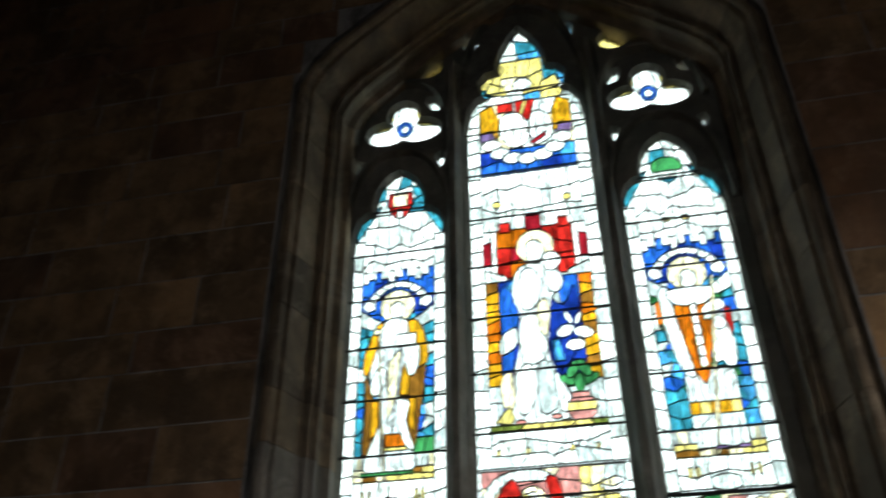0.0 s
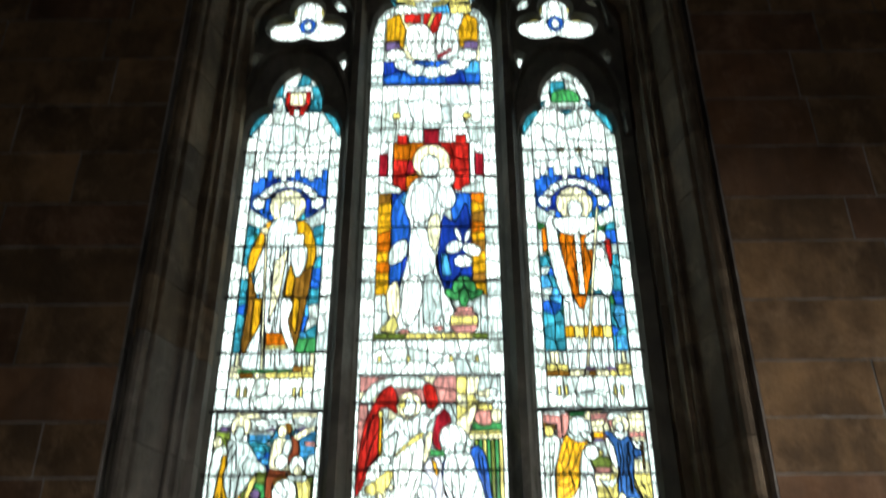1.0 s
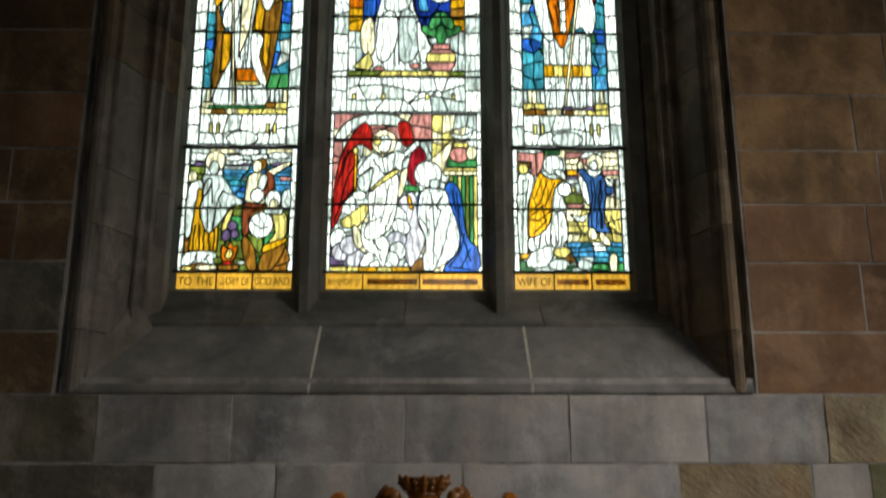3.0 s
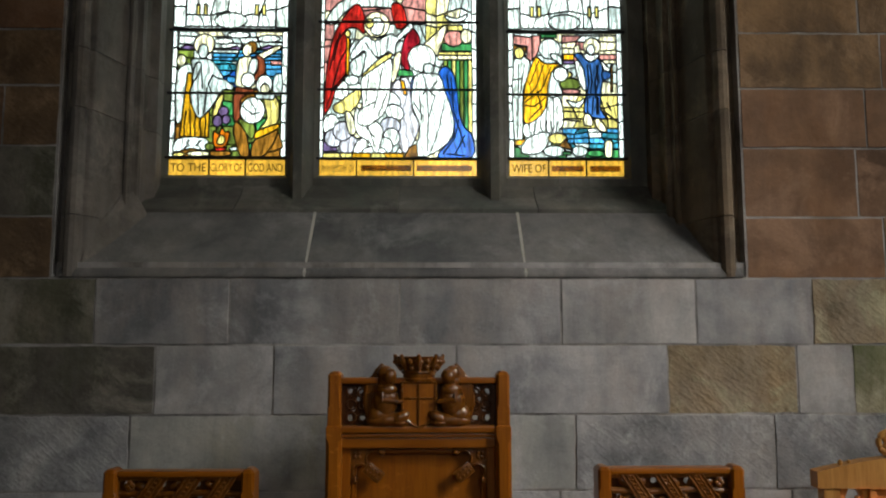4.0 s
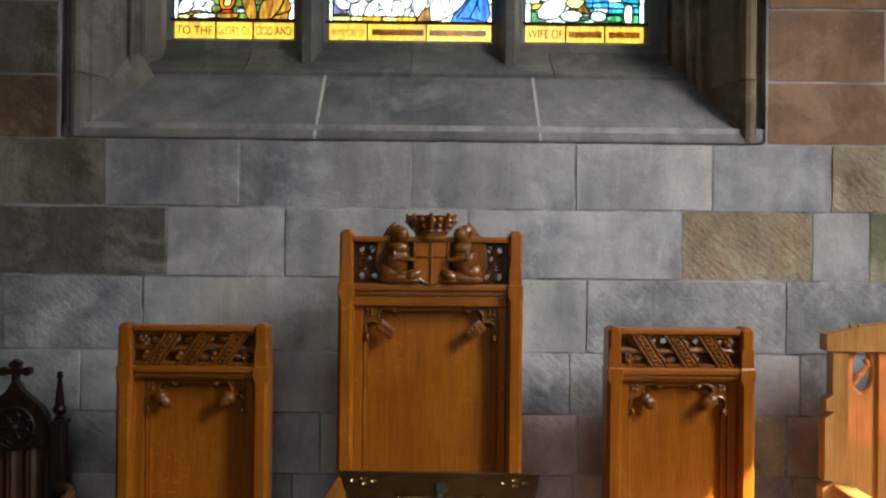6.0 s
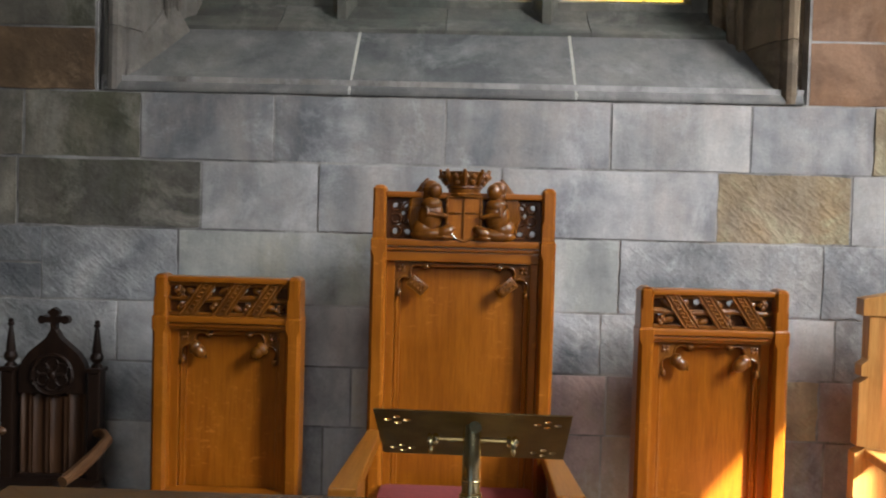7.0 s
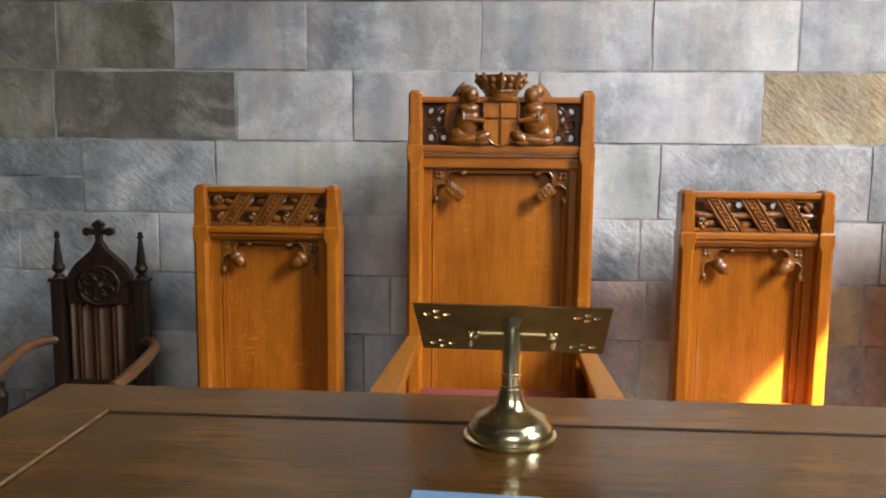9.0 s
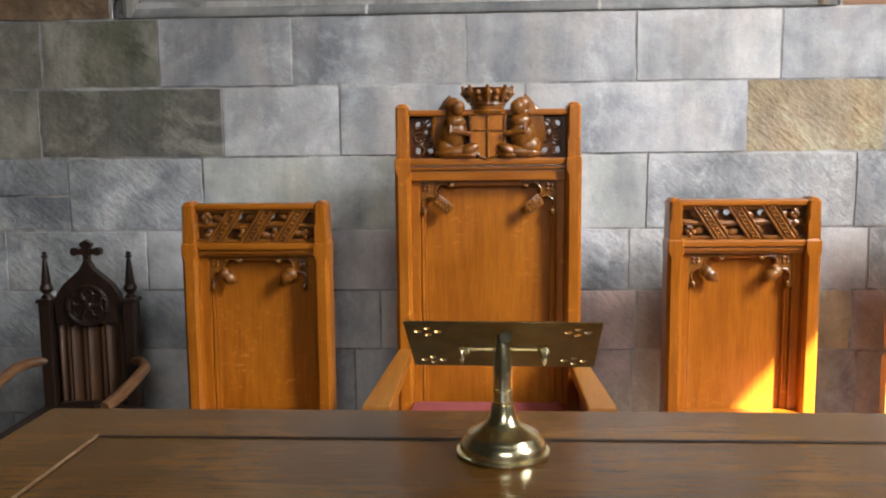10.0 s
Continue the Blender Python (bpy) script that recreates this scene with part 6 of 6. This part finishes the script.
        part("side_panel", bx(x - 0.012, x + 0.008, -0.53, 0.0, 0.44, 0.66), OAK_Y, e)
    bm = bx(-W + 0.05, W - 0.05, -0.58, 0.03, 0.442, 0.515, bevel=0.03)
    for v in bm.verts:
        if v.co.z > 0.48:
            v.co.z += 0.03 * max(0.0, 1 - (v.co.x / 0.3) ** 2) * max(0.0, 1 - ((v.co.y + 0.28) / 0.36) ** 2)
    part("seat_cushion", bm, CUSHION, e, "faded red velvet cushion", True)
    return e


throne().matrix_world = pose(0.0705, -0.485, 0)


def gothic_chair():
    e = thing("gothic_armchair", "dark carved gothic armchair with cross finial and linenfold back", "chair")
    W = 0.182
    ogee = [(0.0, 1.085), (0.016, 1.06), (0.030, 1.035), (0.065, 1.005), (0.105, 0.970), (0.135, 0.925), (0.142, 0.89), (0.142, 0.80)]
    outline = [(x, z) for x, z in reversed(ogee)] + [(-x, z) for x, z in ogee[1:]]
    part("backboard", slab(bmesh.new(), outline, [], 0.0, 0.045), DARK_OAK, e, "ogee-arched dark backboard")
    bm = bmesh.new()
    ring_bar(bm, 0, 0.880, 0.084, -0.004, 0.010, n=26)
    slab(bm, eye(0, 0.880, 0.084, 0.084, 0, 26), [], -0.001, 0.006)
    for a in (90, 210, 330, 30, 150, 270):
        ring_bar(bm, 0.044 * math.cos(radians(a)), 0.880 + 0.044 * math.sin(radians(a)), 0.026, -0.003, 0.006, n=12)
    blob(bm, (0, -0.004, 0.880), 0.018, 0.010, 0.018)
    part("roundel", bm, DARK_OAK, e, "carved round medallion", True)
    part("finial_neck", lathe(bmesh.new(), [(0.022, 1.06), (0.015, 1.075), (0.012, 1.09), (0.018, 1.1)], (0, 0.02, 0), 12), DARK_OAK, e, "", True)
    arm = [(0.012, 1.075), (0.012, 1.098), (0.034, 1.100), (0.046, 1.093), (0.062, 1.098), (0.067, 1.112), (0.062, 1.126), (0.046, 1.131), (0.034, 1.124),
           (0.014, 1.126), (0.024, 1.138), (0.022, 1.150), (0.010, 1.156), (0.0, 1.164)]
    bm = slab(bmesh.new(), mirrored(arm, 0), [], 0.004, 0.036)
    part("cross_finial", bm, DARK_OAK, e, "carved cross-shaped finial")
    for x0, x1, up in ((-0.140, -0.094, 0.835), (-0.092, -0.022, 0.800), (-0.020, 0.058, 0.800), (0.060, 0.140, 0.830)):
        # a board with a hollow face between two soft rolls
        bm = bmesh.new()
        rows = []
        for i in range(9):
            f = i / 8
            y = 0.014 + 0.007 * math.sin(math.pi * f) - 0.007 * (math.exp(-((f - 0.12) / 0.09) ** 2) + math.exp(-((f - 0.88) / 0.09) ** 2))
            x = x0 + (x1 - x0) * f
            rows.append([bm.verts.new((x, y, 0.44)), bm.verts.new((x, y, up - 0.02)), bm.verts.new((x, 0.032, up)), bm.verts.new((x, 0.034, 0.44))])
        for a, b in zip(rows, rows[1:]):
            for q in range(4):
                bm.faces.new((a[q], a[(q + 1) % 4], b[(q + 1) % 4], b[q]))
        bm.faces.new(rows[0])
        bm.faces.new(rows[-1])
        part("linenfold_board", bm, DARK_PANEL, e, "", True)
    part("back_rail", bx(-0.15, 0.15, 0.0, 0.05, 0.40, 0.455, bevel=0.006), DARK_OAK, e)
    for s in (-1, 1):
        x = s * W
        bm = bx(x - 0.026, x + 0.026, -0.02, 0.05, 0.0, 0.895, bevel=0.007)
        box(bm, x - 0.033, x + 0.033, -0.027, 0.057, 0.893, 0.912, bevel=0.005)
        part("post", bm, DARK_OAK, e)
        bm = lathe(bmesh.new(), [(0.026, 0.912), (0.022, 0.922), (0.014, 0.930), (0.024, 0.940), (0.029, 0.953), (0.025, 0.968), (0.019, 0.975), (0.020, 0.985), (0.010, 1.07), (0.008, 1.082), (0.014, 1.088), (0.014, 1.096), (0.009, 1.100), (0.012, 1.108), (0.005, 1.114)], (x, 0.015, 0), 14)
        part("finial", bm, DARK_OAK, e, "turned post finial", True)
        bm = bmesh.new()
        run = [(x, 0.0, 0.640), (x + s * 0.055, -0.04, 0.640), (x + s * 0.095, -0.11, 0.632), (x + s * 0.095, -0.24, 0.610), (x + s * 0.08, -0.36, 0.585), (x + s * 0.06, -0.45, 0.565)]
        tube(bm, run, [0.018, 0.021, 0.023, 0.024, 0.025, 0.022], 10)
        part("arm", bm, ARM_OAK, e, "worn curved wooden arm", True)
        x2 = x + s * 0.035
        part("arm_support", lathe(bmesh.new(), [(0.026, 0.0), (0.026, 0.40), (0.018, 0.42), (0.024, 0.46), (0.03, 0.52), (0.018, 0.54), (0.020, 0.57)], (x2, -0.43, 0), 14), DARK_OAK, e, "", True)
    part("seat", bx(-0.22, 0.22, -0.45, 0.03, 0.40, 0.44, bevel=0.01), DARK_OAK, e)
    part("seat_rail", bx(-0.2, 0.2, -0.44, -0.41, 0.31, 0.40, bevel=0.005), DARK_OAK, e)
    return e


gothic_chair().matrix_world = pose(-1.652, -0.31, 0, 0, 0, 2)


def pale_chair():
    e = thing("pale_oak_chair", "pale oak high-backed chair with openwork tracery and stepped posts", "chair")
    W = 0.30
    for s in (-1, 1):
        x = s * (W - 0.045)
        bm = bx(x - 0.032, x + 0.032, 0.0, 0.07, 0.0, 1.235, bevel=0.004)
        part("post", bm, LIGHT_OAK, e)
        for k, (z, out) in enumerate(((1.06, 0.030), (0.985, 0.036), (0.70, 0.042))):
            x0, x1 = sorted((x + s * 0.028, x + s * (0.028 + out)))
            bm = bmesh.new()
            sec = [(x + s * 0.03, z - (0.07, 0.28, 0.7)[k]), (x + s * (0.03 + out), z - (0.07, 0.28, 0.7)[k]), (x + s * (0.03 + out), z - 0.025), (x + s * 0.03, z)]
            slab(bm, sec, [], -0.012, 0.055)
            part("buttress", bm, LIGHT_OAK, e, "stepped post offset with weathered top")
        hole = eye(s * 0.160, 1.150, 0.036, 0.088, 0, 20)
        x0, x1 = sorted((s * 0.222, s * 0.10))
        part("tracery_panel", slab(bmesh.new(), [(x0, 0.45), (x1, 0.45), (x1, 1.235), (x0, 1.235)], [hole], 0.022, 0.05, 0.008, 0.01), LIGHT_OAK, e)
        bm = bmesh.new()
        tube(bm, [(s * 0.190, 0.030, 1.10), (s * 0.176, 0.028, 1.13), (s * 0.152, 0.028, 1.15), (s * 0.135, 0.028, 1.175), (s * 0.146, 0.03, 1.20)], [0.012, 0.013, 0.011, 0.010, 0.012], 8)
        part("tracery_curl", bm, LIGHT_OAK, e, "", True)
        part("divider", bx(s * 0.088 - 0.014, s * 0.088 + 0.014, 0.005, 0.05, 0.45, 1.235, bevel=0.004), LIGHT_OAK, e)
    part("middle_panel", bx(-0.075, 0.075, 0.028, 0.05, 0.45, 1.235), LIGHT_OAK, e)
    rail = [(-W - 0.012, 1.235), (W + 0.012, 1.235), (W + 0.012, 1.302), (0.12, 1.345), (0.0, 1.36), (-0.12, 1.345), (-W - 0.012, 1.302)]
    bm = slab(bmesh.new(), rail, [], -0.008, 0.075)
    part("top_rail", bm, LIGHT_OAK, e, "gently peaked top rail")
    for x in (-0.205, -0.17, 0.17, 0.205):
        part("knob", blob(bmesh.new(), (x, 0.03, 1.333), 0.009, 0.012, 0.014, 0, 8, 6), LIGHT_OAK, e, "", True)
    bm = bmesh.new()
    ring_bar(bm, 0, 1.415, 0.045, 0.03, 0.013, n=22)
    for a in (45, 135, 225, 315):
        blob(bm, (0.02 * math.cos(radians(a)), 0.03, 1.415 + 0.02 * math.sin(radians(a))), 0.016, 0.012, 0.016, 0, 10, 7)
    part("crest_roundel", bm, LIGHT_OAK, e, "carved ring at the top", True)
    part("seat", bx(-W + 0.02, W - 0.02, -0.44, 0.06, 0.41, 0.45, bevel=0.008), LIGHT_OAK, e)
    for s in (-1, 1):
        x = s * (W - 0.05)
        part("front_leg", bx(x - 0.03, x + 0.03, -0.44, -0.38, 0.0, 0.66, bevel=0.005), LIGHT_OAK, e)
        part("arm", bx(x - 0.04, x + 0.04, -0.47, 0.0, 0.655, 0.695, bevel=0.01), LIGHT_OAK, e)
    return e


pale_chair().matrix_world = pose(2.005, -0.40, 0, 0, 0, -4)


def table():
    e = thing("communion_table", "polished dark oak communion table with inset top panel", "table")
    x0, x1, y0, y1, h = -0.945, 1.10, -2.86, -1.952, 0.944
    ix, iy = 0.192, 0.182
    def board(name, pts):
        bm = slab(bmesh.new(), pts, [], 0.0, 0.04)
        bmesh.ops.transform(bm, matrix=Matrix(((1, 0, 0, 0), (0, 0, 1, 0), (0, -1, 0, h), (0, 0, 0, 1))), verts=bm.verts[:])
        part(name, bm, TABLE_OAK, e)
    g = 0.0015
    board("border_board", [(x0, y1), (x1, y1), (x1 - ix, y1 - iy), (x0 + ix, y1 - iy)])
    board("border_board", [(x0, y0), (x1, y0), (x1 - ix, y0 + iy), (x0 + ix, y0 + iy)])
    board("border_board", [(x0, y0 + g), (x0, y1 - g), (x0 + ix - g, y1 - iy), (x0 + ix - g, y0 + iy)])
    board("border_board", [(x1, y0 + g), (x1, y1 - g), (x1 - ix + g, y1 - iy), (x1 - ix + g, y0 + iy)])
    part("inset_panel", bx(x0 + ix + 0.004, x1 - ix - 0.004, y0 + iy + 0.004, y1 - iy - 0.004, h - 0.035, h - 0.004, bevel=0.002), TABLE_OAK, e, "inset panel with knots and scratches")
    r = 0.003
    for a, b in (((x0 + ix, y0 + iy), (x0 + ix, y1 - iy)), ((x0 + ix, y1 - iy), (x1 - ix, y1 - iy)), ((x1 - ix, y1 - iy), (x1 - ix, y0 + iy)), ((x0 + ix, y0 + iy), (x1 - ix, y0 + iy))):
        across = a[1] == b[1]
        # side beads pale, cross beads dark: highlight and shade put into the colour
        part("beading", tube(bmesh.new(), [(*a, h - (0.003 if across else 0.001)), (*b, h - (0.003 if across else 0.001))], r, 6), SHADED_BEAD if across else LIT_BEAD, e)
    for ax0, ax1, ay0, ay1 in ((x0 + 0.06, x1 - 0.06, y1 - 0.08, y1 - 0.05), (x0 + 0.06, x1 - 0.06, y0 + 0.05, y0 + 0.08), (x0 + 0.05, x0 + 0.08, y0 + 0.06, y1 - 0.06), (x1 - 0.08, x1 - 0.05, y0 + 0.06, y1 - 0.06)):
        part("apron", bx(ax0, ax1, ay0, ay1, h - 0.20, h - 0.04, bevel=0.004), TABLE_OAK, e)
    for x in (x0 + 0.09, x1 - 0.09):
        for y in (y0 + 0.09, y1 - 0.09):
            part("leg", bx(x - 0.045, x + 0.045, y - 0.045, y + 0.045, 0.0, h - 0.04, bevel=0.01), TABLE_OAK, e)
    return e


# highlight along the table's side grooves, as a pale wood
LIT_BEAD = wood("lit_bead_oak", (0.40, 0.27, 0.16), (0.26, 0.15, 0.075), (0.10, 0.05, 0.022), 0.4, "X")
table()


def lectern():
    e = thing("brass_lectern", "brass table lectern with pierced book plate on turned foot", "lectern")
    top = 0.0005
    bm = lathe(bmesh.new(), [(0.084, 0.0), (0.0905, 0.001), (0.0925, 0.004), (0.0915, 0.008), (0.0855, 0.010), (0.0845, 0.013), (0.0850, 0.018), (0.0820, 0.027), (0.0770, 0.033), (0.0745, 0.035), (0.0735, 0.038), (0.0680, 0.043), (0.052, 0.051), (0.0385, 0.060), (0.030, 0.071), (0.0255, 0.084), (0.0225, 0.10)], (0, 0, top), 48)
    part("foot", bm, BRASS, e, "polished stepped brass foot", True)
    bm = lathe(bmesh.new(), [(0.021, 0.099), (0.021, 0.104), (0.0185, 0.106), (0.0185, 0.124), (0.020, 0.126), (0.020, 0.130), (0.0185, 0.132), (0.0185, 0.222), (0.017, 0.226), (0.017, 0.252), (0.010, 0.256)], (0, 0, top), 28)
    part("stem", bm, BRASS, e, "", True)
    # plate in its own plane, then leaned towards the open side
    holes = []
    for cx in (-0.144, 0.144):
        for cz in (-0.078, 0.066):
            for dx, dz, rx, rz in ((-0.019, 0, 0.008, 0.007), (0.019, 0, 0.008, 0.007), (0, 0.014, 0.0072, 0.007), (0, -0.014, 0.0072, 0.007)):
                holes.append(eye(cx + dx, cz + dz, rx, rz, 0, 10))
    lean = pose(0, 0.030, 0.209, 54, 0, 0)
    bm = slab(bmesh.new(), [(-0.187, -0.11), (0.187, -0.11), (0.187, 0.11), (-0.187, 0.11)], holes, 0.0, 0.003)
    bmesh.ops.transform(bm, matrix=lean, verts=bm.verts[:])
    plate = part("book_plate", bm, AGED_BRASS, e, "dull brass plate pierced with four quatrefoils")
    bm = bx(-0.187, 0.187, 0.002, 0.022, -0.113, -0.108, bevel=0.001)
    bmesh.ops.transform(bm, matrix=lean, verts=bm.verts[:])
    part("book_ledge", bm, AGED_BRASS, plate)
    bm = tube(bmesh.new(), [(-0.085, 0.0, 0.208), (0.085, 0.0, 0.208)], 0.0062, 10)
    part("cross_bar", bm, AGED_BRASS, e, "", True)
    for s in (-1, 1):
        bm = lathe(bmesh.new(), [(0.006, 0.0), (0.010, 0.002), (0.011, 0.005), (0.010, 0.008), (0.007, 0.010), (0.011, 0.014), (0.012, 0.017), (0.011, 0.020), (0.006, 0.024)], (s * 0.077 - 0.011, 0.0, 0.208), 14, "X")
        part("thumb_screw", bm, BRASS, e, "", True)
        bm = blob(bmesh.new(), (s * 0.080, -0.008, 0.196), 0.006, 0.006, 0.016)
        part("screw_wing", bm, BRASS, e, "", True)
    bm = lathe(bmesh.new(), [(0.012, -0.028), (0.012, -0.018), (0.008, -0.014), (0.010, -0.008), (0.0, -0.002)][:4], (0.006, 0.0, 0.240), 14, "Y")
    part("pivot_knob", bm, BRASS, e, "", True)
    return e


lectern().matrix_world = pose(0.100, -2.206, 0.9395, 0, 0, -2)


def booklet():
    e = thing("booklet", "pale blue covered booklet lying on the table", "book")
    part("pages", bx(-0.102, 0.102, -0.145, 0.145, 0.001, 0.008), PAPER, e)
    part("cover", bx(-0.105, 0.105, -0.148, 0.148, 0.008, 0.0105, bevel=0.001), BLUE_CLOTH, e, "pale blue cover")
    return e


booklet().matrix_world = pose(0.035, -2.655, 0.940, 0, 0, -3)

# ---- stone blocks of the wall ----
rng = random.Random(11)


def block(x0, x1, z0, z1, mat):
    """One squared stone: arrises worn, face a little proud or uneven."""
    gap = 0.0015
    x0, x1, z0, z1 = x0 + gap, x1 - gap, z0 + gap, z1 - gap
    if x1 - x0 < 0.03:
        return
    proud = rng.uniform(-0.003, 0.003)
    rough = {TOOLED: 0.009, MOSSY: 0.008, OCHRE: 0.011, BROWN: 0.007, GREEN: 0.007, RED: 0.004}.get(mat, 0.0025)
    bm = bmesh.new()
    nx, nz = max(3, int((x1 - x0) / 0.055)), max(2, int((z1 - z0) / 0.055))
    seed = Vector((rng.uniform(0, 90), 0, rng.uniform(0, 90)))
    def at(i, j, inset, y, wob):
        x, z = x0 + inset + (x1 - x0 - 2 * inset) * i / nx, z0 + inset + (z1 - z0 - 2 * inset) * j / nz
        n = noise.noise_vector(Vector((x * 16, 0, z * 16)) + seed)
        edge = i in (0, nx) or j in (0, nz)
        return bm.verts.new((x + n.x * wob * (0.7 if edge else 0.35), min(0.0045, y + n.y * wob * (0.3 if edge else 1.0)), z + n.z * wob * (0.7 if edge else 0.35)))
    face = [[at(i, j, 0.005 if 0 < i < nx and 0 < j < nz else 0.004, proud + (0.003 if i in (0, nx) or j in (0, nz) else 0), rough) for i in range(nx + 1)] for j in range(nz + 1)]
    for a, b in zip(face, face[1:]):
        for i in range(nx):
            bm.faces.new((a[i], a[i + 1], b[i + 1], b[i]))
    rim = [face[0][i] for i in range(nx)] + [face[j][nx] for j in range(nz)] + [face[nz][nx - i] for i in range(nx)] + [face[nz - j][0] for j in range(nz)]
    skirt = [bm.verts.new((min(max(v.co.x + (0.003 if v.co.x > (x0 + x1) / 2 else -0.003), x0), x1), 0.03, min(max(v.co.z + (0.003 if v.co.z > (z0 + z1) / 2 else -0.003), z0), z1))) for v in rim]
    for i in range(len(rim)):
        bm.faces.new((rim[i], rim[(i + 1) % len(rim)], skirt[(i + 1) % len(rim)], skirt[i]))
    part("stone_block", bm, mat, wall, "", True)


def half_open(z0, z1):
    """Half the width of the window's opening over a course."""
    if z1 <= 2.13 or z0 >= 7.86:
        return 0.0
    best = 0.0
    for z in (max(z0, 2.14), (z0 + z1) / 2, z1):
        for (xa, za), (xb, zb) in zip(OPEN, OPEN[1:]):
            if za <= z <= zb:
                best = max(best, xa + (xb - xa) * (z - za) / (zb - za) if zb > za else xa)
    return best + 0.006


def fill(x0, x1, z0, z1, kinds):
    x = x0
    while x < x1 - 0.02:
        w = rng.uniform(0.42, 0.88)
        if x1 - (x + w) < 0.25:
            w = x1 - x
        block(x, x + w, z0, z1, rng.choice(kinds))
        x += w


COURSES = (
    (0.0, 0.30, (-2.2, -1.5, -0.9, -0.2, 0.5, 1.2, 1.9, 2.6), (TOOLED, GREY, TOOLED, GREY, TOOLED, GREY, RED)),
    (0.30, 0.617, (-2.4, -1.75, -1.1, -0.55, 0.1, 0.72, 1.38, 1.72, 2.4), (TOOLED, GREY, TOOLED, GREY, PINK_LIT, PINK_LIT, PINK_LIT, PINK_LIT)),
    (0.617, 0.893, (-2.55, -1.95, -1.33, -0.90, -0.426, 0.2, 0.735, 1.20, 1.69, 2.4), (TOOLED, TOOLED, GREY, GREY, PALE, PINK_LIT, PINK_LIT, OCHRE, PINK_LIT)),
    (0.893, 1.172, (-2.6, -2.175, -1.507, -0.95, -0.30, 0.30, 0.70, 1.25, 1.75, 2.4), (TOOLED, TOOLED, GREY, GREY, GREY, TOOLED, TOOLED, GREY, TOOLED)),
    (1.172, 1.506, (-2.55, -1.859, -1.23, -0.33, 0.775, 1.683, 2.45), (TOOLED, TOOLED, PALE, PALE, TOOLED, TOOLED)),
    (1.506, 1.82, (-2.7, -1.977, -1.128, -0.593, 0.236, 1.204, 1.80, 2.06, 2.7), (MOSSY, MOSSY, GREY, GREY, GREY, OCHRE, GREY, GREEN)),
    (1.82, 2.125, (-2.7, -1.95, -1.41, -0.80, -0.023, 0.72, 1.345, 1.885, 2.6), (MOSSY, MOSSY, GREY, GREY, GREY, GREY, GREY, OCHRE)),
)
for z0, z1, xs, mats in COURSES:
    for a, b, m in zip(xs, xs[1:], mats):
        if z0 == 1.172 and a == -2.55:                # a stone made up of two thin ones
            block(a, b, z0, 1.335, m)
            block(a, b, 1.335, z1, m)
            continue
        block(a, b, z0, z1, m)
    fill(-4.99, xs[0], z0, z1, (TOOLED, BROWN, MOSSY))
    fill(xs[-1], 4.99, z0, z1, (RED, GREY, BROWN))
z = 2.125
while z < 9.1:
    z1 = min(9.15, z + rng.uniform(0.27, 0.36))
    h = half_open(z, z1)
    left = (MOSSY, BROWN, BROWN) if z < 2.7 else (BROWN, BROWN, BROWN, RED)
    right = (RED, RED, RED, BROWN) if z < 3.2 else (BROWN, RED, BROWN)
    if h:
        fill(-4.99, CX - h, z, z1, left)
        fill(CX + h, 4.99, z, z1, right)
    else:
        fill(-4.99, 4.99, z, z1, (BROWN, BROWN, RED))
    z = z1
